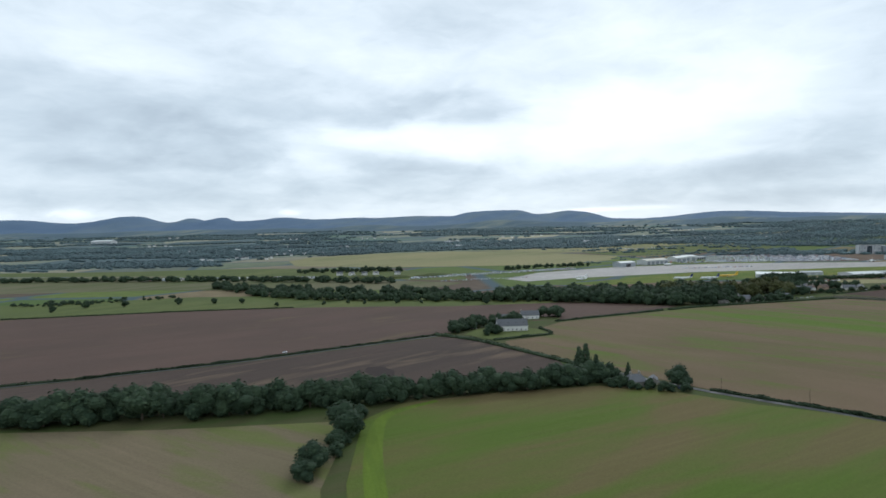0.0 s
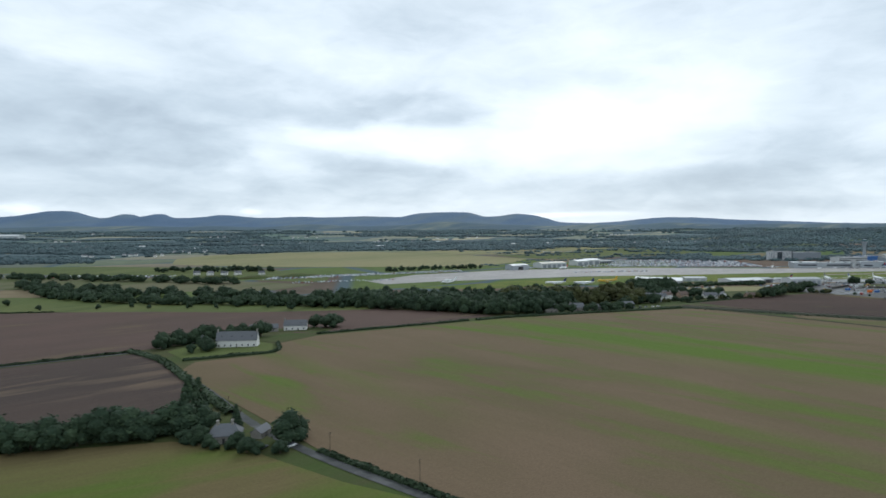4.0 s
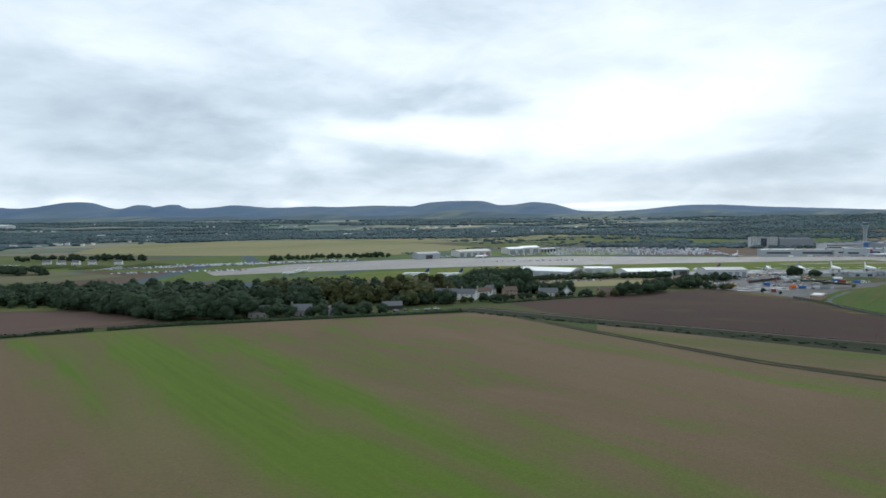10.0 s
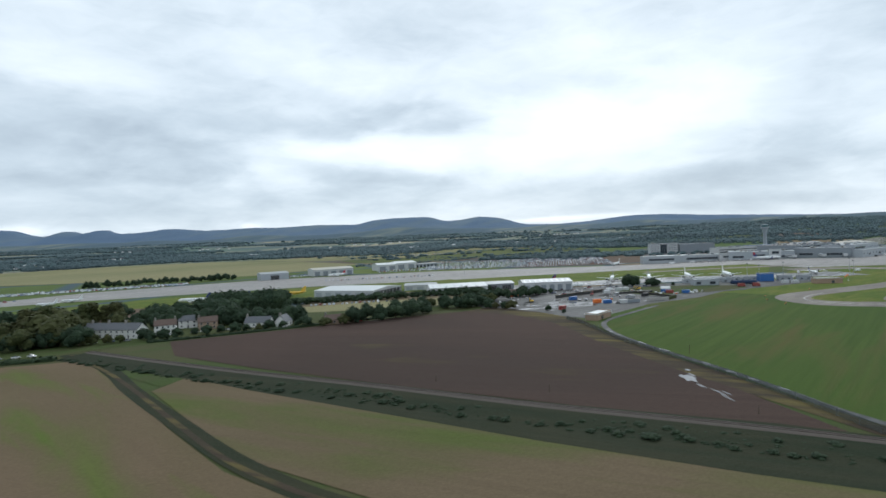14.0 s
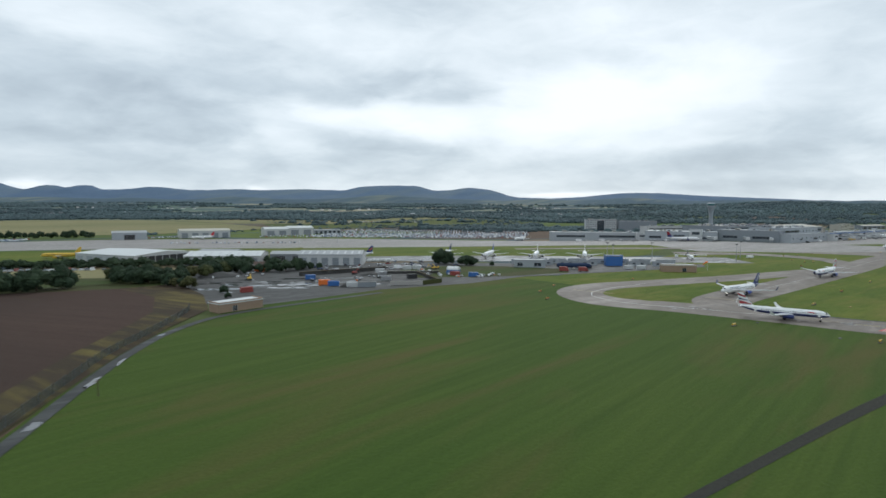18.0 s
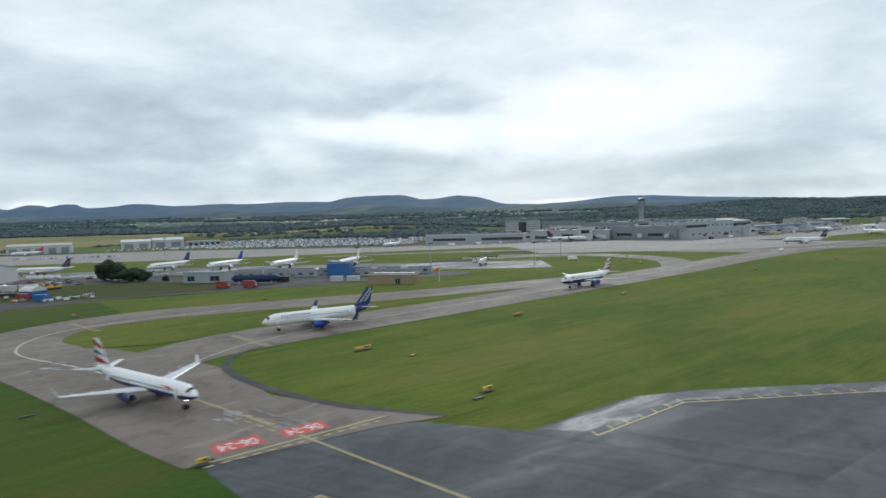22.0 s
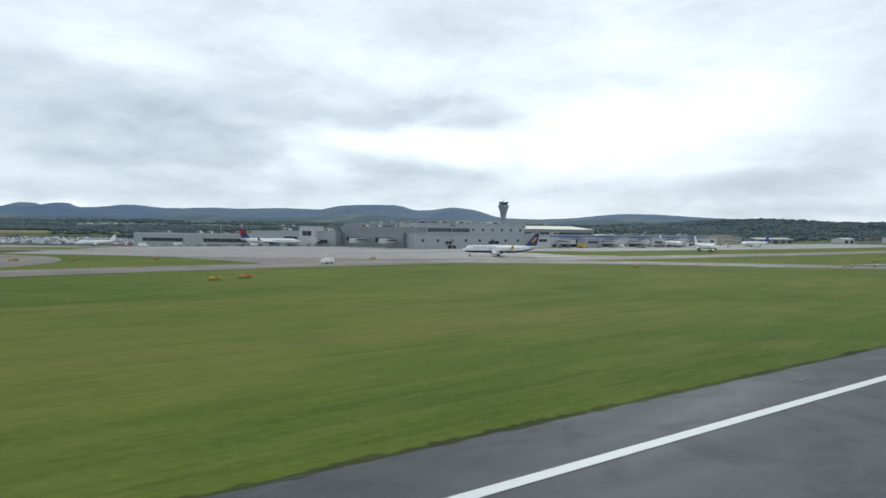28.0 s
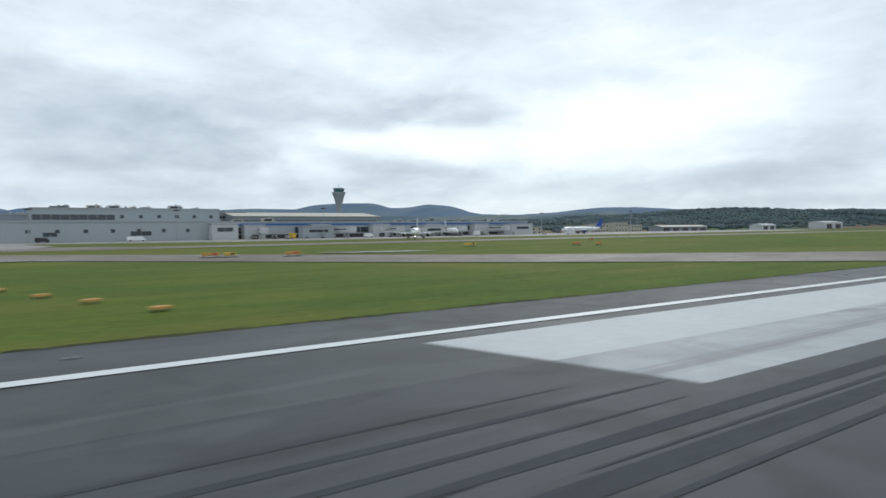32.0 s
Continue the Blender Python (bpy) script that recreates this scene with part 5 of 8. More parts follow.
belt([(300, 292), (288, 275), (276, 256), (266, 243)], 9, 4, 4, 7, (0, 2, 4), "hedgerow trees at the field corner", 5)
tree(283, 269, 19, 0, "hedgerow trees at the field corner", 1.1), tree(256, 240, 13, 2, "hedgerow trees at the field corner", 1.2), tree(249, 231, 9, 4, "hedgerow trees at the field corner", 1.3), tree(274, 259, 9, 4, "hedgerow trees at the field corner", 1.2)
tree(490, 230, 14, 2, "", 1.25)
belt([(455, 256), (462, 236), (474, 226), (488, 218)], 8, 5, 3.5, 6, (4, 0, 1), "garden trees round the cottage", 54)
tree(470, 236, 7, 4), tree(458, 248, 9, 0), tree(476, 258, 11, 5)
# farmhouse garden
belt([(484, 470), (505, 488), (545, 492), (566, 480)], 14, 14, 8, 12, (0, 1, 2), "garden trees round the farmhouse", 6)
belt([(620, 500), (628, 488), (632, 500)], 4, 6, 9, 12, (0, 1, 4), "garden trees round the farmhouse", 7)
belt([(500, 440), (512, 446), (505, 460)], 4, 8, 6, 9, (4, 2), "garden trees round the farmhouse", 8)
hedge([(486, 418), (520, 412), (548, 410), (560, 440)], 3, 2.4, seed=11)
hedge([(462, 478), (474, 430), (476, 395), (478, 330), (480, 280)], 6, 3.2, "overgrown hedge beside the lane", 12)
hedge([(-250, 622), (124, 509), (200, 494), (269, 484), (380, 479), (462, 477)], 3, 2.0, "long dark field hedge", 13)
hedge([(495, 212), (511, 152), (517, 120), (530, 30), (545, -150)], 3, 2.2, "dark roadside hedge along the lane", 14)
hedge([(602, 462), (650, 456), (700, 447), (748, 440)], 3.5, 2.4, "dark trimmed field hedge", 15)
hedge([(756, 437), (800, 429), (850, 410), (900, 393), (985, 365)], 5, 2.8, "tall dark hedge before the village", 16)
hedge([(85, 950), (282, 874), (426, 802)], 2.5, 1.8, "low hedge along the meadow", 17)
hedge([(1030, 386), (1088, 376), (1157, 367), (1200, 368)], 3, 1.8, "hedge behind the ploughed field", 19)
# park trees on the meadow and the woods behind it
random.seed(31)
for x, y, h in [(140, 990, 10), (180, 1010, 12), (230, 985, 11), (300, 960, 12), (345, 930, 10), (380, 905, 9), (412, 834, 7), (470, 800, 7), (505, 795, 6), (520, 770, 6), (560, 745, 8), (585, 720, 6), (612, 720, 11), (640, 690, 10), (655, 660, 12), (666, 690, 8), (690, 640, 9), (705, 628, 7), (720, 640, 10)]:
    tree(x, y, h, random.choice((0, 2, 4)), "park trees on the meadow")
wood("scrub", [(x + random.uniform(-26, 26), y + random.uniform(-14, 14), random.uniform(3, 6), random.uniform(1.3, 1.9)) for x, y in ((110, 1112), (130, 1104), (150, 1096), (172, 1090), (196, 1076), (214, 1066), (240, 1100), (286, 1058), (150, 1080)) for _ in range(7)], M["leaf"], "low patches of scrub on the parkland meadow", 132)
belt([(421, 1010), (450, 930), (500, 850), (580, 775), (660, 700), (762, 622)], 76, 16, 8, 12, (0, 1, 2, 4), "tree line along the meadow", 32, 1.1, joined=True)
belt([(391, 1180), (440, 1060), (520, 930), (600, 850), (700, 760)], 80, 50, 8, 13, (0, 1, 2, 4), "woodland behind the meadow", 33, 1.15, True)
belt([(-300, 1980), (105, 1650), (292, 1478), (436, 1348), (560, 1200), (700, 1020)], 150, 34, 8, 12, (0, 1, 2, 4), "woodland behind the meadow", 133, 1.3, True)
# village wood
belt([(700, 690), (770, 600), (808, 510), (836, 450)], 60, 70, 12, 16, (0, 1, 2, 4), "village woodland", 34, joined=True)
belt([(735, 600), (775, 520), (800, 455), (850, 425)], 20, 12, 12, 16, (0, 1, 2, 4), "trees at the edge of the village wood", 134)
belt([(790, 560), (850, 500), (905, 450)], 34, 60, 12, 18, (0, 1, 2, 3), "village woodland", 35, joined=True)
belt([(880, 520), (940, 470), (990, 450), (1010, 425)], 28, 50, 12, 18, (0, 1, 3, 6), "village woodland", 36, joined=True)
belt([(975, 470), (992, 462), (1030, 462)], 9, 14, 14, 18, (6, 3), "tall olive poplars by the terrace", 37)
belt([(760, 720), (860, 650), (960, 590), (1040, 540)], 46, 50, 8, 14, (0, 1, 3, 4), "scrub wood by the airfield", 38, joined=True)
belt([(1050, 520), (1085, 500), (1115, 480)], 16, 24, 8, 14, (0, 1, 4), "trees behind the houses", 39)
belt([(1098, 516), (1124, 500), (1150, 482)], 16, 12, 15.5, 17.5, (0, 1, 2), "dark clump of tall trees", 40, 0.95)
belt([(1175, 540), (1230, 505), (1290, 470), (1330, 440)], 60, 14, 4.2, 6.4, (0, 1, 4), "tree screen along the sheds", 41, 1.3, joined=True)
belt([(1150, 362), (1176, 358), (1202, 362), (1218, 362)], 7, 5, 9.5, 12, (0, 2), "field-edge trees", 42)
belt([(1235, 372), (1248, 366), (1262, 352)], 5, 8, 8, 10.5, (0, 1, 2), "field-edge trees", 142)
belt([(1235, 385), (1262, 372), (1285, 390)], 6, 16, 6, 9, (0, 3, 4), "field-edge trees", 43)
belt([(1256, 345), (1262, 330), (1268, 322)], 4, 5, 4, 7, (4, 3), "scrub by the yard", 44)
belt([(1450, 368), (1456, 360)], 4, 4, 8.5, 10, (0, 1), "dark trees by the works yard", 45, 0.95)
belt([(1458, 347), (1464, 348), (1470, 346)], 4, 3, 5.2, 6.4, (0, 1, 4), "dark bushes by the works yard", 145, 1.15)
tree(1475, 334, 3.6, 4, "dark bushes by the works yard"), tree(1347, 386, 8.5, 0, "trees beside the sheds"), tree(1353, 383, 5.5, 4, "trees beside the sheds"), tree(1359, 381, 5, 4, "trees beside the sheds"), tree(1341, 390, 5, 2, "trees beside the sheds")
tree(1274, 301, 4.2, 4, "scrub by the yard", 1.2), tree(1271.5, 284, 3, 4, "scrub by the yard", 1.1), tree(1310, 399, 6.5, 0, "trees beside the sheds", 1.2), tree(1316, 396, 5.5, 1, "trees beside the sheds", 1.2), tree(1345, 450, 7, 0, "trees beside the sheds")
belt([(1050, 1120), (1180, 1100), (1280, 1070)], 24, 20, 7, 11, (0, 1), "trees by the far car park", 46, joined=True)
belt([(640, 1420), (760, 1340), (860, 1280)], 24, 24, 8, 13, (0, 1), "trees by the far car park", 47, joined=True)


belt([(1296, 398), (1312, 384), (1338, 380), (1352, 388)], 10, 10, 5, 9, (0, 1, 4), "trees round the orange shed", 48)
belt([(1266, 362), (1290, 380), (1300, 410)], 9, 12, 6, 9, (0, 3, 4), "scrub trees beside the yard", 49)
belt([(826, 446), (862, 420), (906, 396), (940, 388)], 12, 8, 6, 10, (0, 1, 4), "garden trees before the village houses", 50)
belt([(1000, 414), (1030, 398), (1060, 396), (1092, 384), (1130, 366), (1160, 358)], 22, 8, 3.5, 6.5, (0, 3, 4), "garden trees before the houses", 52)
belt([(1046, 452), (1070, 448), (1096, 424), (1134, 400)], 20, 16, 8, 12, (0, 1, 4), "trees behind the houses", 53)
belt([(958, 420), (985, 418), (1000, 404)], 8, 8, 7, 11, (0, 3, 4), "garden trees before the village houses", 51)


random.seed(63)
spots = []
while len(spots) < 80:
    x = random.uniform(880, 1130)
    y = 545 - 0.42 * (x - 880) + random.uniform(-62, 40)
    if (x > 990 and 392 < y < 452 and x < 1090) or y < 372 + (30 if x < 960 else 8) or (x > 1085 and y < 408):
        continue
    spots.append((x, y, random.uniform(4.5, 9), random.uniform(1.0, 1.4)))
wood("scrub", spots, M["leaf"], "dark scrub and garden bushes round the village", 64)
spots = [(RAIL[i][0] + (RAIL[i + 1][0] - RAIL[i][0]) * f - 4.5 - 13 * random.random(), RAIL[i][1] + (RAIL[i + 1][1] - RAIL[i][1]) * f - 4, random.uniform(0.3, 0.7) + 1.2 * random.random() ** 6, 2.6) for i in range(6) for f in [random.random() for _ in range(150)]]
wood("bank_scrub", spots, M["leaf_hedge"], "low scrub growing on the railway bank", 65)


def far_wood(name, spots, seed, size, label):
    """Distant woods: many small clumps in one piece."""
    random.seed(seed)
    sh = Shape()
    for x, y, r in spots:
        z = ground_z(x, y)
        h = r * random.uniform(0.6, 0.95)
        rot = random.uniform(0, 6)
        n = 6
        rings = []
        for k, (hh, rr) in enumerate(((0.0, 0.9), (0.45, 1.05), (0.8, 0.8), (1.0, 0.3))):
            rings.append([(x + r * rr * random.uniform(.75, 1.2) * math.cos(rot + 2 * math.pi * i / n), y + r * rr * random.uniform(.75, 1.2) * math.sin(rot + 2 * math.pi * i / n), z - 1 + h * hh * random.uniform(.9, 1.12)) for i in range(n)])
        sh.loft(rings)
    return tagged(part(name, sh, M["leaf_hazed"], smooth=True), label, "woodland", "", "stuff")


random.seed(55)
spots = []
for k in range(76000):
    d = 1700 + 4450 * random.random() ** 0.9
    s = random.uniform(-0.75, 0.95) * (d + 500)
    x, y = at_ds(d, s)
    dens = noise.noise((s / 800, d / 200, 0.5)) + 0.3 * noise.noise((s / 200, d / 80, 2.5))
    # the belt of woods behind the ripe fields, and hedgerows that run across the slope beyond
    dens += 0.34 * step(1740, 1860, d) * (1 - step(3000, 3500, d)) * (1 - step(700, 1700, s))
    dens += 0.30 * (abs(noise.noise((s / 600, d / 150, 7.5))) < 0.035)
    if dens < 0.02 + 0.13 * step(3000, 3600, d) or (y < 1420 and x < 1700) or (y < 700):
        continue
    if 560 < x < 1720 and 1050 < y < 2110 and d < 2420:
        continue
    if 1500 < x < 2380 and 1100 < y < 2080 and d < 2420 and abs(noise.noise((s / 420, d / 90, 3.5))) > 0.05:
        continue
    spots.append((x, y, random.uniform(6.5, 10.5) * (1 + 0.8 * (d - 1750) / 4400)))
far_wood("far_woods", spots, 56, 1, "dark, haze-tinted bands of distant woodland between fields")
spots = []
for k in range(16000):
    x, y = random.gauss(4050, 720), random.gauss(1300, 340)
    if x > 2650 and y > 620 and noise.noise((x / 160, y / 160, 9)) > -0.45:
        spots.append((x, y, random.uniform(4.5, 7.5)))
far_wood("ridge_woods", spots, 57, 1, "dark wooded ridge behind the airport, tinted blue for haze")
spots = []
for k in range(5200):
    x = random.uniform(1350, 3300)
    y = 1120 + random.uniform(0, 620) + 0.1 * (x - 1500)
    if x < 2300 and y > 1170 + 0.1 * (x - 1500):
        # fields with thin tree rows
        if abs(noise.noise((x / 420 + y / 900, y / 110, 4))) < 0.07 and not (x < 1720 and y > 1240):
            spots.append((x, y, random.uniform(2.6, 4.4)))
    elif noise.noise((x / 150, y / 150, 4)) > -0.1:
        spots.append((x, y, random.uniform(3.2, 5.4)))
far_wood("airport_woods", spots, 58, 1, "haze-tinted woods and tree rows behind the car parks")


# ---- buildings ----
def pane_mesh(w, h, deep=0.08):
    return Shape().box((0, 0, 0), (w, deep, h)).mesh("pane", M["glass"])


def frame_mesh(w, h, mat, deep=0.06, bar=0.12):
    sh = Shape()
    sh.box((0, 0, h / 2), (w + 2 * bar, deep, bar)), sh.box((0, 0, -h / 2), (w + 2 * bar, deep * 1.8, bar))
    sh.box((-w / 2, 0, 0), (bar, deep, h)), sh.box((w / 2, 0, 0), (bar, deep, h)), sh.box((0, 0, 0), (bar * 0.6, deep, h))
    return sh.mesh("window", mat)


PANES = {}


def window(parent, x, y, z, w, h, turn=0.0, mat="cladding_white"):
    """A framed window on a wall of parent; the wall faces local -y before the turn."""
    key = (w, h, mat)
    if key not in PANES:
        PANES[key] = (frame_mesh(w, h, M[mat]), pane_mesh(w, h))
    f = part("window", PANES[key][0], None, parent, at=pose(x, y, z, 0, 0, turn))
    part("pane", PANES[key][1], None, f, at=pose(0, -0.02, 0))


def gable_house(name, x, y, turn, long, deep, eaves, ridge, wall, roof, label, windows=4, floors=2, chimneys=2, group="", dormers=0, hip=0.0):
    t = thing(name, (x, y, ground_z(x, y) + 0.2), turn, label, "house", group)
    a, b = long / 2, deep / 2
    sh = Shape()
    sh.add([(-a, -b, 0), (a, -b, 0), (a, b, 0), (-a, b, 0), (-a, -b, eaves), (a, -b, eaves), (a, b, eaves), (-a, b, eaves), (-a + hip, 0, ridge), (a - hip, 0, ridge)],
           [(0, 1, 5, 4), (2, 3, 7, 6), (1, 2, 6, 9, 5), (3, 0, 4, 8, 7)])
    part("wall", sh, M[wall], t)
    o, th = 0.35, 0.22
    for sgn in (-1, 1):
        r = Shape()
        e = eaves - o * (ridge - eaves) / b
        low = [(-a - o, sgn * (b + o), e), (a + o, sgn * (b + o), e)]
        top = [(a + o - hip, 0, ridge + 0.03), (-a - o + hip, 0, ridge + 0.03)]
        pts = low + top
        r.add(pts + [(px, py, pz + th) for px, py, pz in pts], [(0, 1, 2, 3), (7, 6, 5, 4), (0, 4, 5, 1), (1, 5, 6, 2), (2, 6, 7, 3), (3, 7, 4, 0)])
        part("roof", r, M[roof], t)
    if hip:
        for sgn in (-1, 1):
            r = Shape()
            r.add([(sgn * (a + o), -b - o, eaves - 0.1), (sgn * (a + o), b + o, eaves - 0.1), (sgn * (a - hip), 0, ridge + 0.2), (sgn * (a + o), -b - o, eaves - .4), (sgn * (a + o), b + o, eaves - .4)], [(0, 1, 2), (3, 4, 1, 0)])
            part("roof", r, M[roof], t)
    for k in range(chimneys):
        cx = (-a + hip + 0.6) if k == 0 else (a - hip - 0.6) if k == 1 else 0
        c = Shape().box((cx, 0, ridge + 0.5), (0.9, 1.4, 2.0)).box((cx, 0, ridge + 1.55), (1.1, 1.6, 0.14)).tube((cx, -0.35, ridge + 1.6), (cx, -0.35, ridge + 2.1), 0.14).tube((cx, 0.35, ridge + 1.6), (cx, 0.35, ridge + 2.1), 0.14)
        part("chimney", c, M["stone"], t)
    for f in range(floors):
        z = 1.5 + 2.6 * f
        if z + 0.8 > eaves:
            break
        for i in range(windows):
            wx = -a + long * (i + 0.5) / windows
            if f == 0 and i == windows // 2:
                part("door", Shape().box((wx, -b - 0.03, 1.05), (1.0, 0.1, 2.1)).box((wx, -b - 0.02, 2.2), (1.3, 0.12, 0.15)), M["dark"], t)
            else:
                window(t, wx, -b - 0.02, z, 1.0, 1.25)
            window(t, wx, b + 0.02, z, 1.0, 1.25, 180)
    for i in range(dormers):
        wx = -a + long * (i + 0.5) / dormers
        zc, yc = eaves + (ridge - eaves) * 0.45, -b * 0.55
        part("rooflight", Shape().box((wx, yc, zc + 0.15), (1.0, 0.9, 0.35)), M["glass"], t)
    return t


def shed(name, x, y, turn, long, deep, high, rise, wall, roof, label, doors=2, door_mat="dark", category="hangar", ribs=0, strip=False):
    """A wide low-pitched shed with rolled doors; its front faces local -y."""
    t = thing(name, (x, y, ground_z(x, y) + 0.15), turn, label, category)
    a, b = long / 2, deep / 2
    sh = Shape()
    sh.add([(-a, -b, 0), (a, -b, 0), (a, b, 0), (-a, b, 0), (-a, -b, high), (a, -b, high), (a, b, high), (-a, b, high), (-a, 0, high + rise), (a, 0, high + rise)],
           [(0, 1, 5, 4), (2, 3, 7, 6), (1, 2, 6, 9, 5), (3, 0, 4, 8, 7)])
    part("wall", sh, M[wall], t)
    for sgn in (-1, 1):
        r = Shape()
        pts = [(-a - .4, sgn * (b + .5), high - 0.1), (a + .4, sgn * (b + .5), high - 0.1), (a + .4, 0, high + rise + 0.05), (-a - .4, 0, high + rise + 0.05)]
        r.add(pts + [(px, py, pz + 0.3) for px, py, pz in pts], [(0, 1, 2, 3), (7, 6, 5, 4), (0, 4, 5, 1), (1, 5, 6, 2), (2, 6, 7, 3), (3, 7, 4, 0)])
        rf = part("roof", r, M[roof], t)
        for k in range(ribs):
            px = -a + long * (k + 0.5) / ribs
            part("roof_light", Shape().add([(px - 0.7, sgn * b * 0.85, high + rise * 0.15 + 0.34), (px + 0.7, sgn * b * 0.85, high + rise * 0.15 + 0.34), (px + 0.7, sgn * b * 0.2, high + rise * 0.8 + 0.34), (px - 0.7, sgn * b * 0.2, high + rise * 0.8 + 0.34)], [(0, 1, 2, 3)]), M["cladding_white"], rf)
    for k in range(doors):
        px = -a + long * (k + 0.5) / doors
        w = min(long / doors * 0.6, 14)
        d = part("door", Shape().box((px, -b - 0.05, high * 0.36), (w, 0.25, high * 0.72)), M[door_mat], t)
        for j in range(3):
            part("door_rail", Shape().box((px, -b - 0.2, high * (0.15 + 0.22 * j)), (w, 0.1, 0.12)), M["steel"], d)
    if strip:
        part("glazing", Shape().box((0, -b - 0.06, high * 0.72), (long * 0.94, 0.2, high * 0.2)), M["glass"], t)
    return t


# farm and cottage
gable_house("farmhouse", 532, 449, -30, 30, 9, 5.4, 11.2, "harl_white", "slate", "long white farmhouse with a grey slate roof", 7, 1, 2, dormers=4)
gable_house("steading_house", 598, 500, -30, 20, 8, 4.4, 8.8, "harl_white", "slate", "white cottage of the farm steading with dark roof", 4, 1, 1, dormers=2)
gable_house("barn", 572, 508, -22, 24, 8, 3.4, 6.6, "stone", "slate", "long grey stone barn with slate roof", 3, 1, 0)
gable_house("barn", 508, 490, -40, 18, 8, 3.2, 6.2, "stone", "slate", "low grey stone farm barn", 2, 1, 0)
gable_house("outbuilding", 600, 512, 60, 12, 6, 3.0, 5.4, "harl_white", "slate", "small white outbuilding with grey roof", 2, 1, 0)
gable_house("stone_cottage", 468, 246, -25, 13, 9, 3.4, 7.0, "stone", "slate", "grey stone cottage with hipped slate roof", 3, 1, 2, hip=3.0)
gable_house("outbuilding", 482, 243, 40, 8, 5, 2.4, 4.2, "stone", "slate", "small stone outbuilding beside the cottage", 1, 1, 0)
# village
for i in range(4):
    gable_house("terraced_house", 1003.5 + 8.1 * i, 452 - 10.9 * i, -53.4, 13.4, 9, 5.4, 9.0, "harl_white", "slate", "white terraced house with grey slate roof", 3, 2, 1, "white terrace")
gable_house("village_house", 1047, 424, -12, 13, 8, 5.4, 8.6, "harl_white", "tile_brown", "white village house with brown tiled roof", 4, 2, 2)
gable_house("village_house", 1072, 418, -15, 12, 8, 5.2, 8.2, "brick", "tile_brown", "brown brick village house with tiled roof", 3, 2, 1)
gable_house("village_house", 1064, 440, -12, 12, 8, 5.2, 8.2, "harl_white", "slate", "pale village house with slate roof", 3, 2, 1)
gable_house("bungalow", 1100, 398, -40, 17, 8, 3.2, 6.6, "harl_white", "slate", "white bungalow with a grey roof", 4, 1, 1)
gable_house("bungalow", 1113, 388, 45, 10, 8, 3.2, 7.2, "harl_white", "slate", "small bungalow with a white gable", 2, 1, 1)
gable_house("bungalow", 1144, 368, -14, 19, 8, 3.0, 6.0, "brick", "tile_brown", "long brick bungalow with brown tiled roof", 5, 1, 1)
gable_house("village_house", 852, 432, -28, 14, 9, 4.4, 8.4, "stone", "slate", "stone village house with slate roof", 3, 1, 1)
gable_house("village_house", 880, 421, -28, 15, 9, 4.0, 8.2, "stone", "slate", "grey stone house among the trees", 3, 1, 1)
gable_house("village_house", 897, 408, 20, 11, 9, 3.4, 7.0, "harl_white", "slate", "small white-walled house with hipped roof", 3, 1, 0, hip=3.0)
gable_house("barn", 948, 408, -22, 15, 8, 3.2, 6.0, "dark", "slate", "low dark barn beside the yard", 2, 1, 0)
for i, (x, y, a) in enumerate([(712, 1265, 20), (735, 1245, -25), (760, 1236, 10), (690, 1285, -10), (800, 1205, -20)]):
    gable_house("far_house", x, y, a, 13, 8, 4.6, 8.0, "harl_white", "slate", "white house among trees by the car park", 3, 1, 1, "far white houses")

# sheds and hangars
big = shed("cargo_hangar", 1272, 588, -59, 74, 62, 6.6, 2.2, "cladding_white", "roof_white", "broad low white hangar with a dark glazed side", 6, "cladding")
# the wall is closed: a dark slab is added for the glazed face
part("dark_side_panel", Shape().box((37.06, 0, 2.9), (0.3, 56, 5.4)), M["dark"], big, "dark panel standing in for the glazed hangar side")
for k in range(8):
    part("door_post", Shape().box((37.3, -26 + 7.4 * k, 2.9), (0.3, 0.5, 5.6)), M["cladding_white"], big)
shed("store", 1340, 566, -38, 36, 22, 5.6, 1.6, "cladding_white", "roof_grey", "white flat-roofed store building", 3, "cladding")
shed("cargo_shed", 1322, 474, -28, 56, 36, 7.0, 2.4, "cladding_white", "roof_white", "large white shed with low ribbed roof", 5, "cladding_dark", ribs=8)
shed("store", 1372, 470, -30, 30, 24, 6, 1.6, "cladding_dark", "roof_grey", "grey store shed with shallow roof", 2)
shed("works_hangar", 1383, 412, -33, 47, 26, 8.0, 2.2, "cladding_white", "roof_grey", "white hangar with ribbed grey roof", 6, "cladding_dark", ribs=9)
shed("hangar", 1314, 985, -6, 46, 30, 10, 2.5, "cladding", "roof_grey", "grey metal hangar by the far apron", 1, "dark")
shed("hangar", 1420, 985, -6, 74, 34, 11, 2.8, "cladding_white", "roof_cream", "wide white hangar with cream roof", 5, "cladding_dark")
shed("hangar", 1540, 1000, -6, 40, 30, 11, 3.0, "cladding_white", "roof_white", "white hangar with rounded roof", 2, "cladding_dark")
shed("hangar", 1585, 1004, -6, 44, 30, 12, 3.0, "cladding_white", "roof_white", "tall white hangar with pale roof", 2, "cladding_dark")
shed("office_block", 1640, 1010, -6, 50, 18, 7, 0.6, "cladding", "roof_grey", "low grey office block by the car park", 6, "glass", "building")
shed("far_warehouse", 324, 4560, -40, 150, 60, 24, 6, "cladding_white", "roof_white", "long white warehouse far among the woods", 4, "cladding", "warehouse")
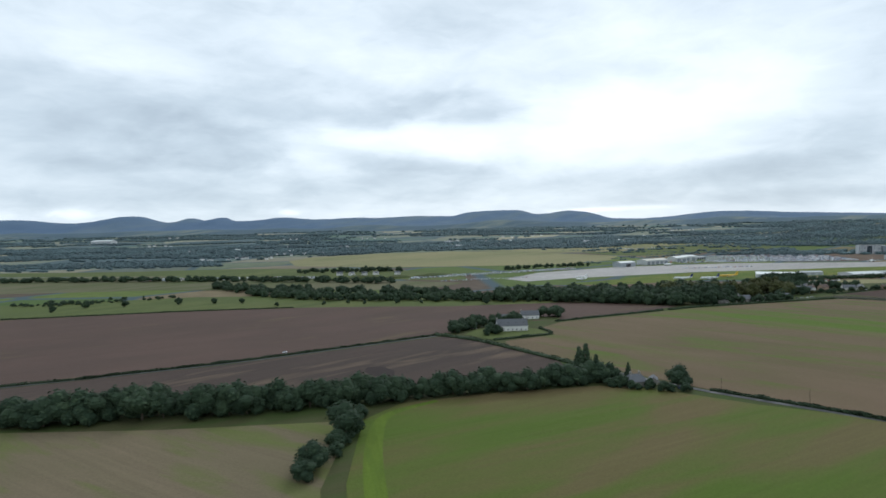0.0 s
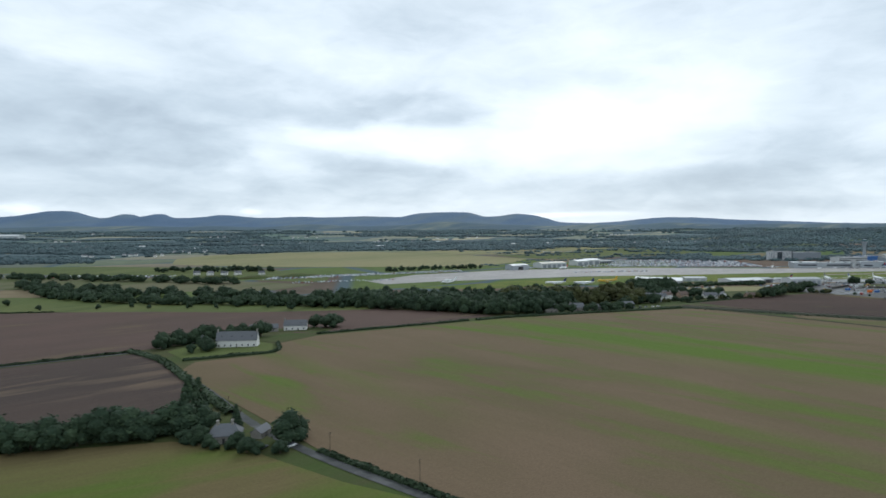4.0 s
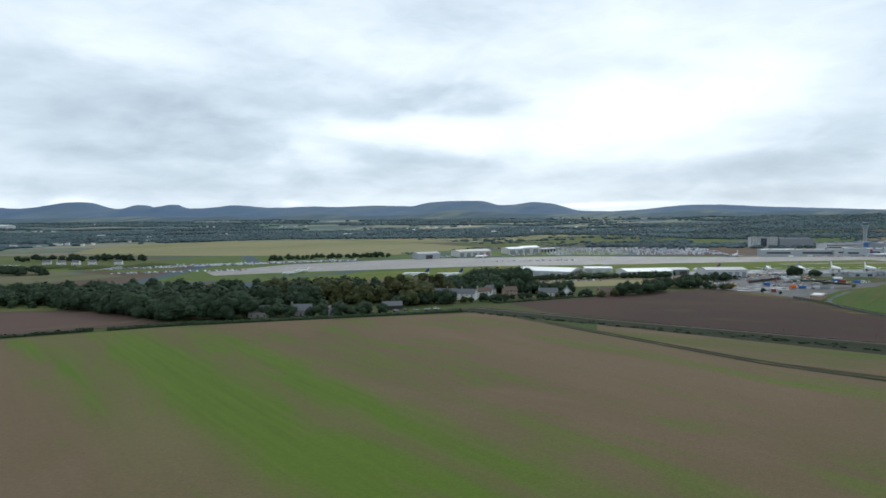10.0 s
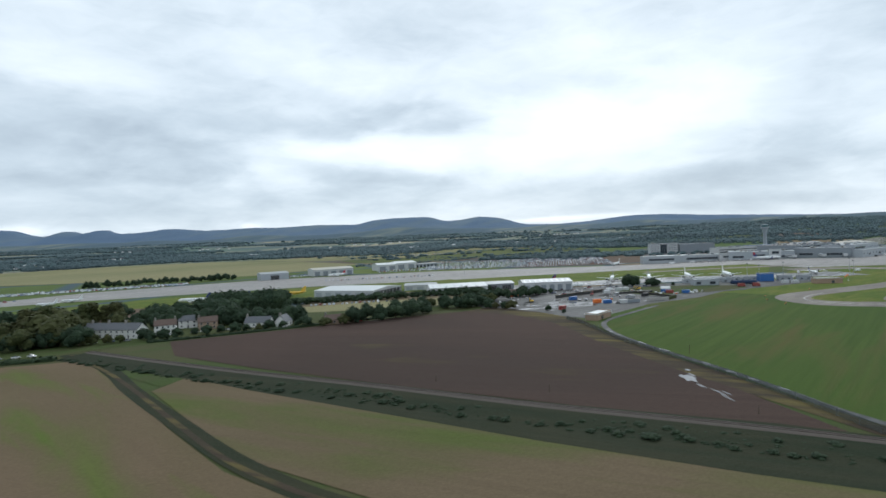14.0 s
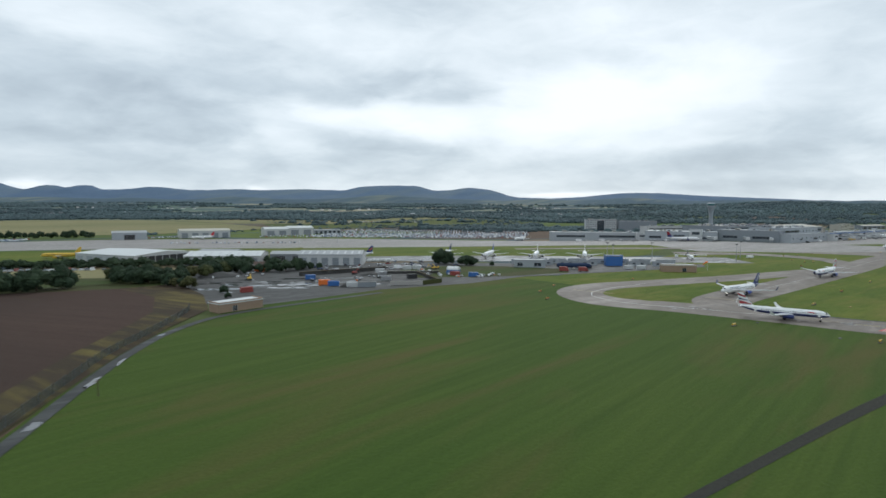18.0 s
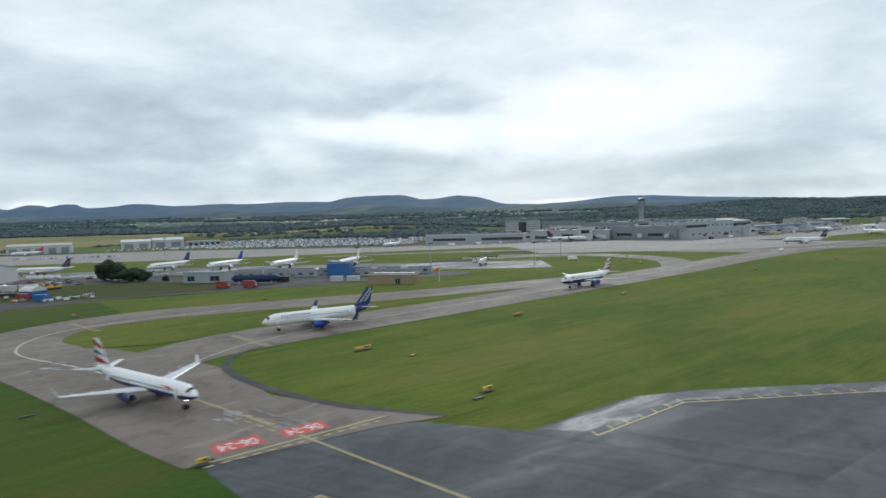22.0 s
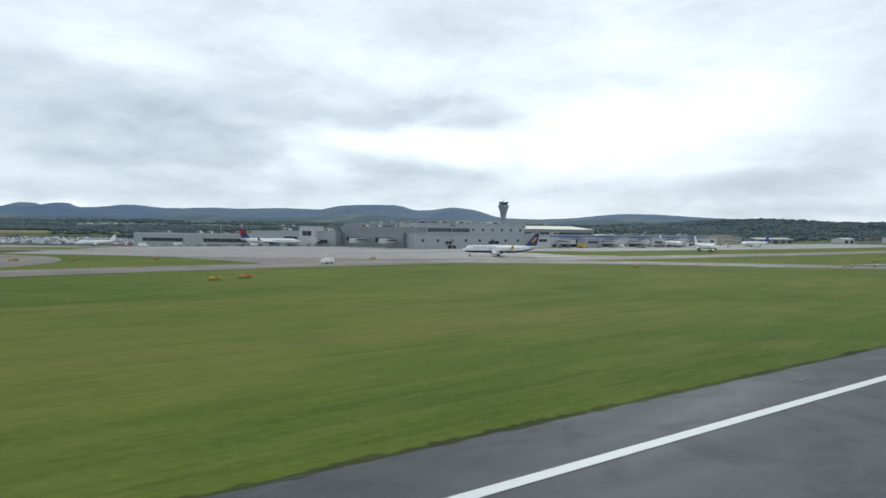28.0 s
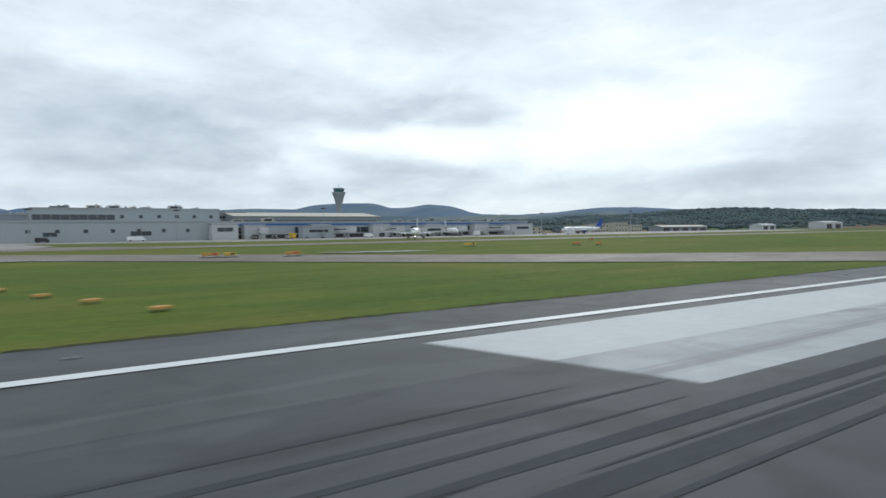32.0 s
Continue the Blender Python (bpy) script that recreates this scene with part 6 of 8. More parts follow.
for i, (x, y) in enumerate([(980, 2550), (1700, 2300), (2280, 2050), (2450, 2000), (2700, 1900), (1500, 2700), (820, 2900), (2050, 2350), (3000, 2300)]):
    shed("far_building", x, y, -20 + 13 * (i % 4), 30 + 9 * (i % 3), 15, 6, 1.8, "cladding_white", "roof_white", "distant white building among trees", 3, "cladding", "building")


# scattered white houses of the far villages
random.seed(71)
far = Shape()
for k in range(26):
    d0, s0 = random.uniform(2100, 5200), random.uniform(-0.6, 0.6)
    for j in range(random.randint(3, 11)):
        x, y = at_ds(d0 + random.uniform(-60, 60), s0 * d0 + random.uniform(-140, 140))
        if y < 1250:
            continue
        z, w, dp, h = ground_z(x, y), random.uniform(9, 16), 7.5, random.uniform(4, 6)
        a = random.uniform(-0.6, 0.6)
        ca, sa = math.cos(a), math.sin(a)
        far.add([(x + ca * u - sa * v, y + sa * u + ca * v, z + q) for u, v, q in ((-w / 2, -dp / 2, -1), (w / 2, -dp / 2, -1), (w / 2, dp / 2, -1), (-w / 2, dp / 2, -1), (-w / 2, -dp / 2, h), (w / 2, -dp / 2, h), (w / 2, dp / 2, h), (-w / 2, dp / 2, h), (-w / 2, 0, h + 3.4), (w / 2, 0, h + 3.4))], [(0, 1, 5, 4), (2, 3, 7, 6), (1, 2, 6, 9, 5), (3, 0, 4, 8, 7)], 0)
        far.add([(x + ca * u - sa * v, y + sa * u + ca * v, z + q) for u, v, q in ((-w / 2 - .3, -dp / 2 - .4, h - .2), (w / 2 + .3, -dp / 2 - .4, h - .2), (w / 2 + .3, 0, h + 3.6), (-w / 2 - .3, 0, h + 3.6), (-w / 2 - .3, dp / 2 + .4, h - .2), (w / 2 + .3, dp / 2 + .4, h - .2))], [(0, 1, 2, 3), (3, 2, 5, 4)], 1)
tagged(part("far_villages", far, [M["harl_white"], M["slate"]]), "tiny white houses of distant villages", "houses", "", "stuff")


def flat_block(name, x, y, turn, long, deep, high, wall, label, bands=(), windows=0, rows=1, cap="roof_grey", category="building"):
    """A flat-roofed block; bands: glazed strips on the front as (x0, x1, z0, z1)."""
    t = thing(name, (x, y, ground_z(x, y) + 0.15), turn, label, category)
    a, b = long / 2, deep / 2
    part("wall", Shape().box((0, 0, high / 2 - 0.5), (long, deep, high + 1)), M[wall], t)
    part("roof", Shape().box((0, 0, high + 0.2), (long + 0.6, deep + 0.6, 0.4)), M[cap], t)
    part("parapet", Shape().box((0, -b, high + 0.6), (long, 0.3, 0.5)).box((-a, 0, high + 0.6), (0.3, deep, 0.5)).box((a, 0, high + 0.6), (0.3, deep, 0.5)), M[wall], t)
    for x0, x1, z0, z1 in bands:
        g = part("glazing", Shape().box(((x0 + x1) / 2, -b - 0.05, (z0 + z1) / 2), (x1 - x0, 0.2, z1 - z0)), M["glass"], t)
        n = max(2, int((x1 - x0) / 4))
        for k in range(n + 1):
            part("mullion", Shape().box((x0 + (x1 - x0) * k / n, -b - 0.18, (z0 + z1) / 2), (0.14, 0.14, z1 - z0)), M["steel"], g)
    for r in range(rows if windows else 0):
        for i in range(windows):
            window(t, -a + long * (i + 0.5) / windows, -b - 0.02, high * (r + 0.55) / rows, min(1.8, long / windows * 0.5), min(1.7, high / rows * 0.5), 0, "dark")
    return t


flat_block("brick_hut", 1266, 250, 15, 20, 8, 3.4, "brick", "tan brick substation hut with pale flat roof", [(-4, -2, 0.2, 2.4)], cap="roof_white", category="hut")
flat_block("brick_hut", 1556, 234, -45, 22, 9, 4.2, "brick", "tan brick hut with overhanging pale flat roof", [(2, 4.4, 0.2, 2.6)], cap="roof_white", category="hut")
flat_block("training_block", 1492, 312, -40, 22, 10, 4.8, "cladding", "grey single-storey office with dark windows", [(-9, -5, 1, 3.4), (3, 8, 1, 3.4)])
flat_block("training_tower", 1553, 286, -40, 12, 9, 7.0, "blue_panel", "bright blue metal training building")
for i, (x, y) in enumerate([(1513, 318), (1526, 308), (1539, 298), (1566, 274), (1578, 262), (1518, 330), (1530, 321), (1542, 312), (1555, 302), (1567, 292), (1503, 334), (1580, 281), (1592, 268)]):
    flat_block("portable_cabin", x, y, -40, 13, 3.4, 3.0, "cladding", "grey portable cabin on the apron edge", [(-4, -2, 1, 2.2), (2, 4, 1, 2.2)], category="cabin")

# terminal
pier = flat_block("pier_building", 1872, 578, -41.5, 128, 22, 11.5, "cladding", "long low grey pier with glazed bands", [(-55, -14, 4.5, 7.6), (6, 56, 4.5, 7.6)], cap="roof_white")
flat_block("terminal_block", 1940, 480, -62, 92, 46, 12, "cladding", "grey clad terminal block", [(-40, -24, 3, 6), (-8, 6, 5, 8), (22, 38, 3, 6)])
flat_block("terminal_block", 1975, 400, -78, 74, 40, 14, "cladding_dark", "dark grey terminal block by the gates", [(-30, -12, 4, 7), (6, 26, 4, 7)])
flat_block("terminal_building", 2020, 366, 0, 108, 38, 10, "cladding", "grey terminal front with scattered small windows", [(8, 18, 3, 5.2), (-30, -24, 3, 5)], 9, 1)
flat_block("terminal_building", 2030, 386, 0, 92, 46, 17.2, "cladding", "upper grey terminal storey with dark window strip", [(-45, -8, 11.6, 14.4)], 10, 2)
flat_block("car_park", 2045, 470, 0, 130, 70, 19.0, "cladding_dark", "grey multi-storey car park behind the terminal", [(-60, 60, 15.5, 17), (-60, 60, 11, 12.6)], cap="concrete")
hall = shed("departure_hall", 2150, 440, 0, 110, 60, 15.5, 3.2, "cladding_dark", "roof_cream", "terminal hall under a wide pale roof", 0, category="building", strip=True)
bp = flat_block("gate_pier", 2188, 362, 0, 236, 18, 9.6, "cladding", "long gate pier with blue fascia and dark glazing", [(-112, -92, 3.2, 6.8), (-70, -46, 3.2, 6.8), (-30, -4, 3.2, 6.8), (12, 36, 3.2, 6.8), (52, 76, 3.2, 6.8), (88, 108, 3.2, 6.8)])
part("fascia", Shape().box((0, -9.15, 8.6), (236, 0.4, 1.1)), M["blue_panel"], bp, "deep blue fascia band")
# thin dark slab on the solid front, imitating shade under the pier
part("undercroft_shade", Shape().box((0, -9.1, 1.4), (230, 0.3, 2.2)), M["dark"], bp, "dark panel standing in for a shaded open ground floor")
for k in range(6):
    flat_block("stair_core", 2092 + 41 * k, 350, 0, 12, 9, 7.6, "cladding_white", "white stair tower at a boarding gate", [(-2, 2, 0.2, 2.6)])
flat_block("offices", 2085, 600, -20, 92, 24, 17, "cladding_white", "white office building with ribbon windows", [(-44, 44, 12.5, 14), (-44, -8, 8, 10), (10, 44, 8, 10)])
flat_block("blue_offices", 2150, 585, -20, 52, 24, 17.5, "blue_panel", "blue glazed office front", [(-24, 24, 4, 6)])
flat_block("hotel", 2146, 796, -38, 62, 16, 24, "cladding_white", "white hotel block with a grid of dark windows", [(-8, 6, 2, 22)], 18, 6)
flat_block("grey_hall", 2206, 756, -38, 76, 34, 21, "cladding_dark", "windowless dark grey hall beside the hotel")
shed("low_terminal", 1930, 640, -41, 60, 20, 9, 1.0, "cladding_white", "roof_white", "low white building behind the pier", 0, category="building")
for i, (x, y, l, h) in enumerate([(2560, 520, 26, 11), (2592, 540, 24, 13), (2628, 540, 26, 14), (2665, 545, 24, 11), (2450, 520, 40, 9)]):
    flat_block("tan_block", x, y, -8, l * 0.8, 16, h - 1, "roof_cream", "tan concrete block at the far apron", (), 4, 2)
shed("green_shed", 2760, 540, -8, 90, 26, 7, 2, "cladding_dark", "roof_cream", "long low shed with pale roof", 5, "dark")
shed("cargo_shed", 2960, 430, -6, 44, 24, 9, 1.5, "cladding_white", "roof_white", "white cargo shed at the end of the apron", 2, "dark")
shed("cargo_shed", 2860, 470, -6, 30, 20, 7, 1.5, "cladding_white", "roof_white", "small white shed at the end of the apron", 2, "dark")
shed("low_shed", 2280, 560, -10, 120, 40, 12, 3, "cladding_dark", "roof_grey", "grey service building behind the gate pier", 0, category="building")
shed("low_shed", 2420, 620, -10, 90, 40, 11, 3, "roof_cream", "roof_grey", "pale service building behind the gate pier", 0, category="building")


def roof_plant(x, y, turn, long, deep, z, count, seed):
    """Ventilation units standing on a flat roof."""
    random.seed(seed)
    ca, sa = math.cos(radians(turn)), math.sin(radians(turn))
    for i in range(count):
        u, w = random.uniform(-0.45, 0.45) * long, random.uniform(-0.4, 0.4) * deep
        px, py = x + ca * u - sa * w, y + sa * u + ca * w
        t = thing("roof_unit", (px, py, ground_z(x, y) + 0.15 + z + 0.4), turn, "grey ventilation unit on the terminal roof", "ventilation unit", "roof units")
        lx, ly, h = random.uniform(2.5, 7), random.uniform(2.5, 4), random.uniform(1.2, 2.6)
        part("casing", Shape().box((0, 0, h / 2), (lx, ly, h)), M[random.choice(("cladding_white", "cladding", "cladding_dark", "roof_cream"))], t)
        part("cowl", Shape().tube((lx * 0.2, 0, h), (lx * 0.2, 0, h + 0.7), 0.6, 0.5, 10), M["steel"], t)
        part("louvre", Shape().box((0, -ly / 2 - 0.03, h * 0.55), (lx * 0.7, 0.08, h * 0.5)), M["dark"], t)


for args in [(1872, 578, -41.5, 128, 22, 11.5, 7, 1), (1940, 480, -62, 92, 46, 12, 16, 2), (1975, 400, -78, 74, 40, 14, 8, 3), (2045, 470, 0, 124, 60, 19.0, 14, 4), (2030, 386, 0, 92, 40, 17.2, 24, 5), (2188, 362, 0, 236, 14, 9.6, 12, 6), (2085, 600, -20, 92, 20, 17, 5, 7), (2206, 756, -38, 76, 30, 21, 5, 8), (2146, 796, -38, 62, 12, 24, 4, 9)]:
    roof_plant(*args)
for x, y, a, l, d, h, m in [(1958, 462, -62, 30, 12, 9, "cladding_white"), (1930, 452, -62, 16, 10, 15, "cladding_white"), (1992, 372, -20, 22, 10, 12, "cladding_white"), (1960, 412, -78, 18, 10, 8, "cladding_white"), (1908, 520, -45, 18, 12, 9, "cladding_white"), (2074, 343, 0, 14, 8, 8.5, "cladding_white"), (2128, 342, 0, 20, 8, 6.5, "cladding"), (2210, 342, 0, 18, 8, 6.5, "cladding_white"), (2290, 345, 0, 20, 10, 7.5, "cladding_white")]:
    flat_block("gate_house", x, y, a, l, d, h, m, "pale clad gate house before the terminal", [(-l * 0.3, l * 0.3, h * 0.55, h * 0.8)])


def control_tower(x, y):
    t = thing("control_tower", (x, y, ground_z(x, y)), 0, "grey waisted control tower with a flared glazed cab", "control tower")
    n = 24

    def ring(r, z):
        return [(r * math.cos(2 * math.pi * i / n), r * math.sin(2 * math.pi * i / n), z) for i in range(n)]
    part("stem", Shape().loft([ring(r, z) for r, z in ((6.6, 0), (4.9, 9), (3.9, 18), (3.3, 28), (3.3, 35), (3.9, 41), (5.4, 47), (7.0, 51), (7.8, 53.0))]), M["tower_metal"], t, smooth=True)
    for k in range(12):
        a = 2 * math.pi * k / 12
        sh = Shape()
        prof = [(6.65, 0), (4.95, 9), (3.95, 18), (3.35, 28), (3.35, 35), (3.95, 41), (5.45, 47), (7.05, 51)]
        for (r0, z0), (r1, z1) in zip(prof[:-1], prof[1:]):
            sh.tube((r0 * math.cos(a), r0 * math.sin(a), z0), (r1 * math.cos(a), r1 * math.sin(a), z1), 0.14, n=5)
        part("seam", sh, M["steel"], t)
    part("cab", Shape().loft([ring(5.4, 53.2), ring(6.2, 57.0)]), M["glass_green"], t, "green-tinted glazed cab")
    part("cab_roof", Shape().loft([ring(6.7, 57.0), ring(6.7, 57.6), ring(4.6, 58.3)]), M["tower_metal"], t)
    part("walkway", Shape().loft([ring(8.1, 52.8), ring(8.1, 53.3)]), M["steel"], t)
    part("mast", Shape().tube((0, 0, 58.5), (0, 0, 63), 0.15).tube((2, 1, 58.5), (2, 1, 61), 0.1), M["dark"], t)


control_tower(2262, 627)


def jet_bridge(x, y, turn):
    t = thing("jet_bridge", (x, y, ground_z(x, y) + 0.15), turn, "white boarding bridge on a wheeled leg", "jet bridge", "boarding bridges")
    part("tunnel", Shape().box((0, -9, 5.0), (2.8, 18, 2.8)).box((0, -19.5, 5.0), (4.4, 4.0, 3.4)), M["cladding_white"], t)
    part("tunnel_window", Shape().box((0, -9, 5.3), (2.9, 14, 0.7)), M["glass"], t)
    for px in (-1.2, 1.2):
        part("leg", Shape().tube((px, -15, 0.3), (px, -15, 3.8), 0.2).tube((px, -15.4, 0.5), (px, -14.6, 0.5), 0.5), M["steel"], t)


for x, y, a in [(2095, 345, -10), (2140, 345, 12), (2180, 345, -8), (2222, 345, 10), (2262, 345, 0), (1930, 436, -30), (1952, 398, -50), (1966, 372, -60)]:
    jet_bridge(x, y, a)


def light_mast(x, y, high, heads=2):
    t = thing("floodlight_mast", (x, y, ground_z(x, y)), 0, "tall grey floodlight mast on the apron", "lamp post", "apron floodlights")
    part("pole", Shape().tube((0, 0, 0), (0, 0, high), 0.28, 0.12), M["steel"], t)
    part("lamp_head", Shape().box((0, 0, high), (3.0, 0.5, 0.7)), M["dark"], t)


for x, y, h in [(1810, 600, 22), (1880, 545, 22), (1690, 690, 20), (1540, 745, 20), (1660, 250, 14), (1620, 300, 14), (1590, 322, 14), (2048, 330, 16), (2130, 335, 18), (1985, 330, 16), (2300, 330, 16), (2400, 330, 18), (1700, 268, 14), (1570, 300, 14)]:
    light_mast(x, y, h)
for x, y, h in [(497, 206, 9), (511, 163, 9), (480, 285, 8), (1120, 150, 3), (1146, 92, 3), (1100, 190, 3), (1208, 152, 4)]:
    p = thing("utility_pole", (x, y, ground_z(x, y)), 20, "weathered wooden pole beside the lane", "pole", "poles")
    part("pole", Shape().tube((0, 0, 0), (0, 0, h), 0.14, 0.1), M["bark"], p)
    part("crossarm", Shape().box((0, 0, h - 0.4), (1.6, 0.12, 0.12)), M["bark"], p)

# perimeter fence
fence = thing("perimeter_fence", (0, 0, 0), 0, "wire mesh perimeter fence on steel posts", "fence")
FENCE = curve_through([(x, y, 0) for x, y in [(1150, 60), (1172, 98), (1186, 127), (1202, 165), (1214, 193), (1230, 220), (1246, 250), (1250, 262)]], 6)
post = Shape().tube((0, 0, 0), (0, 0, 2.4), 0.07, n=6).tube((0, 0, 2.4), (0.3, 0, 2.75), 0.05, n=5).mesh("post", M["fence_wire"])
for p in FENCE:
    part("post", post, None, fence, at=pose(p.x, p.y, 0.1))
for a, b in zip(FENCE[:-1], FENCE[1:]):
    part("mesh_panel", Shape().add([(a.x, a.y, 0.15), (b.x, b.y, 0.15), (b.x, b.y, 2.4), (a.x, a.y, 2.4)], [(0, 1, 2, 3)]), M["fence_mesh"], fence, "see-through green wire mesh")
for z in (0.4, 1.1, 1.8, 2.4):
    w = Shape()
    for a, b in zip(FENCE[:-1], FENCE[1:]):
        w.tube((a.x, a.y, z), (b.x, b.y, z), 0.02, n=4)
    part("wire", w, M["fence_wire"], fence)


# ---- aircraft ----
def foil(x, y, z, chord, thick, axis):
    """Points of a wing section: leading edge at x, running aft."""
    prof = [(0, 0), (0.08, 0.5), (0.3, 0.62), (0.65, 0.38), (1, 0.02), (0.65, -0.2), (0.3, -0.36), (0.08, -0.3)]
    return [(x - chord * u, y + (thick * w if axis == "y" else 0), z + (thick * w if axis == "z" else 0)) for u, w in prof]


def airliner(name, x, y, heading, long, dia, span, skin, belly, fin, engine, label, rear_engine=False, winglet=None, logo=None, near=True, nose_in=5.0, prop=False, high=1.0, lamp=False, k=0.95, tip=2.2, line=0.28):
    """An airliner that stands on its wheels; the nose wheel stands at x, y and the nose points along heading."""
    L, R = long * k, dia / 2 * k
    t = thing(name, (x, y, ground_z(x, y) + 0.2), heading, label, "aircraft")
    ox = nose_in * k  # nose lies this far ahead of the wheel
    zc = R + 1.75 * k * (0.8 if long < 30 else 1.0) * high
    n = 20
    prof = [(0.0, 0.02, -0.28), (0.006, 0.22, -0.25), (0.02, 0.45, -0.2), (0.045, 0.68, -0.13), (0.075, 0.86, -0.06), (0.11, 0.97, -0.01), (0.15, 1.0, 0), (0.3, 1.0, 0), (0.45, 1.0, 0), (0.6, 1.0, 0), (0.68, 0.99, 0.01), (0.75, 0.92, 0.08), (0.82, 0.78, 0.2), (0.88, 0.6, 0.34), (0.94, 0.38, 0.5), (0.985, 0.18, 0.6), (1.0, 0.08, 0.62)]
    sh = Shape()
    rings = [[(ox - L * u, R * r * math.cos(2 * math.pi * (i + 0.5) / n), zc + R * dz + R * r * math.sin(2 * math.pi * (i + 0.5) / n)) for i in range(n)] for u, r, dz in prof]
    sh.loft(rings)
    for i, f in enumerate(sh.f):
        cx = sum(sh.v[j][0] for j in f) / len(f)
        cz = sum(sh.v[j][2] for j in f) / len(f)
        u = (ox - cx) / L
        if belly and cz < zc - R * line + (R * 0.9 * max(0, u - 0.66) / 0.34):
            sh.s[i] = 1
        if logo == "rear" and u > 0.80 and cz - zc > -R + (0.97 - u) * 5 * R - R * 0.2:
            sh.s[i] = 2
    part("fuselage", sh, [M[skin], M[belly or skin], M[fin]], t, smooth=True)
    # cockpit glass
    part("cockpit_window", Shape().loft([[(ox - L * u, R * r * math.sin(a), zc + R * (dz + r * math.cos(a)) + 0.02) for a in (-1.1, -0.66, -0.22, 0.22, 0.66, 1.1)] for u, r, dz in ((0.033, 0.63, -0.125), (0.05, 0.745, -0.1))], close=False, caps=False), M["glass"], t)
    # cabin windows and doors
    if near:
        pm = Shape().box((0, 0, 0), (0.30, 0.05, 0.42)).mesh("cabin_window", M["glass"])
        cnt = int(L * 0.62 / 0.82)
        for sgn in (-1, 1):
            for i in range(cnt):
                px = ox - L * 0.15 - i * 0.82
                part("cabin_window", pm, None, t, at=pose(px, sgn * R * 0.985, zc + R * 0.2, sgn * -9))
            for u in (0.115, 0.80):
                part("cabin_door", Shape().box((ox - L * u, sgn * R * (0.975 if u < 0.5 else 0.84), zc - R * (0.02 if u < 0.5 else -0.14)), (0.85, 0.05, 1.75)), M[skin], t)
    else:
        for sgn in (-1, 1):
            part("window_band", Shape().box((ox - L * 0.44, sgn * R * 0.975, zc + R * 0.2), (L * 0.6, 0.05, 0.28)), M["glass"], t)
    # wings
    half, c0, c1 = span * k / 2, L * 0.17, L * 0.045
    wx, wz = ox - L * 0.36, zc - R * 0.62
    if prop:
        c0, c1, wz, wx = L * 0.1, L * 0.06, zc + R * 0.95, ox - L * 0.42
    sweep = 0.0 if prop else 0.5
    for sgn in (-1, 1):
        w = Shape()
        secs = []
        for f in (0.06, 0.35, 0.7, 1.0):
            yy = sgn * half * f
            ch = c0 + (c1 - c0) * (f ** 0.75)
            secs.append(foil(wx - half * f * sweep, yy, wz + (half * f * 0.085 if not prop else 0), ch, ch * 0.13, "z"))
        if sgn < 0:
            secs = [list(reversed(s)) for s in secs]
        w.loft(secs)
        wing = part("wing", w, M["skin_grey"] if not prop else M[skin], t, smooth=False)
        if winglet:
            tx, ty, tz = (secs[-1] if sgn > 0 else list(reversed(secs[-1])))[0]
            h = tip * k
            s2 = [foil(tx, ty, tz, c1, 0.12, "y"), foil(tx - 1.3, ty + sgn * 0.5, tz + h, c1 * 0.45, 0.08, "y")]
            part("winglet", Shape().loft(s2), M[winglet], wing)
        for f in (0.3, 0.55, 0.78):
            yy = sgn * half * f
            part("flap_fairing", Shape().tube((wx - half * f * sweep - c0 * 0.35 * (1.3 - f), yy, wz + half * f * 0.085 - 0.25), (wx - half * f * sweep - c0 * (1.15 - f * 0.55), yy, wz + half * f * 0.085 - 0.15), 0.28, 0.05, 6), M["skin_grey"], wing)
        # engines
        ey = sgn * half * (0.34 if not prop else 0.3)
        ex = wx - half * 0.30 * sweep + (1.6 if not prop else 1.2)
        er = R * 0.52 if not prop else R * 0.36
        ez = wz - er * 0.55 if not prop else wz - 0.1
        el = 4.3 * k if not prop else 4.5 * k
        m = 18

        def ring(rr, px):
            return [(px, ey + rr * math.cos(2 * math.pi * i / m), ez + rr * math.sin(2 * math.pi * i / m)) for i in range(m)]
        nac = part("engine", Shape().loft([ring(er * 0.86, ex - 0.25), ring(er * 0.9, ex), ring(er, ex - 0.2), ring(er * 1.08, ex - el * 0.3), ring(er * 1.0, ex - el * 0.65), ring(er * 0.72, ex - el)], caps=False), M[engine], t, smooth=True)
        part("intake_lip", Shape().loft([ring(er * 0.88, ex - 0.12), ring(er * 0.9, ex + 0.03), ring(er * 1.0, ex - 0.22)], caps=False), M["steel"], nac, smooth=True)
        part("fan", Shape().loft([ring(er * 0.85, ex - 0.5), ring(er * 0.25, ex - 0.45), ring(er * 0.04, ex - 0.1)]), M["dark"], nac)
        part("exhaust_cone", Shape().loft([ring(er * 0.7, ex - el * 0.98), ring(er * 0.42, ex - el * 1.05), ring(er * 0.1, ex - el * 1.3)]), M["dark"], nac)
        if prop:
            for b in range(6):
                a = b * math.pi / 3
                part("propeller_blade", Shape().tube((ex + 0.1, ey, ez), (ex + 0.1, ey + 1.9 * math.cos(a), ez + 1.9 * math.sin(a)), 0.14, 0.08, 5), M["dark"], nac)
        part("pylon", Shape().box((ex - el * 0.55, ey, (ez + wz) / 2 + er * 0.55), (el * 0.7, 0.3, er * 0.9)), M["skin_grey"], nac)
    # tail
    fx = ox - L * 0.82
    fh = (6.0 if not prop else 4.4) * k * (long / 37.0 if long > 30 else 0.8)
    ztop = zc + R * 0.8
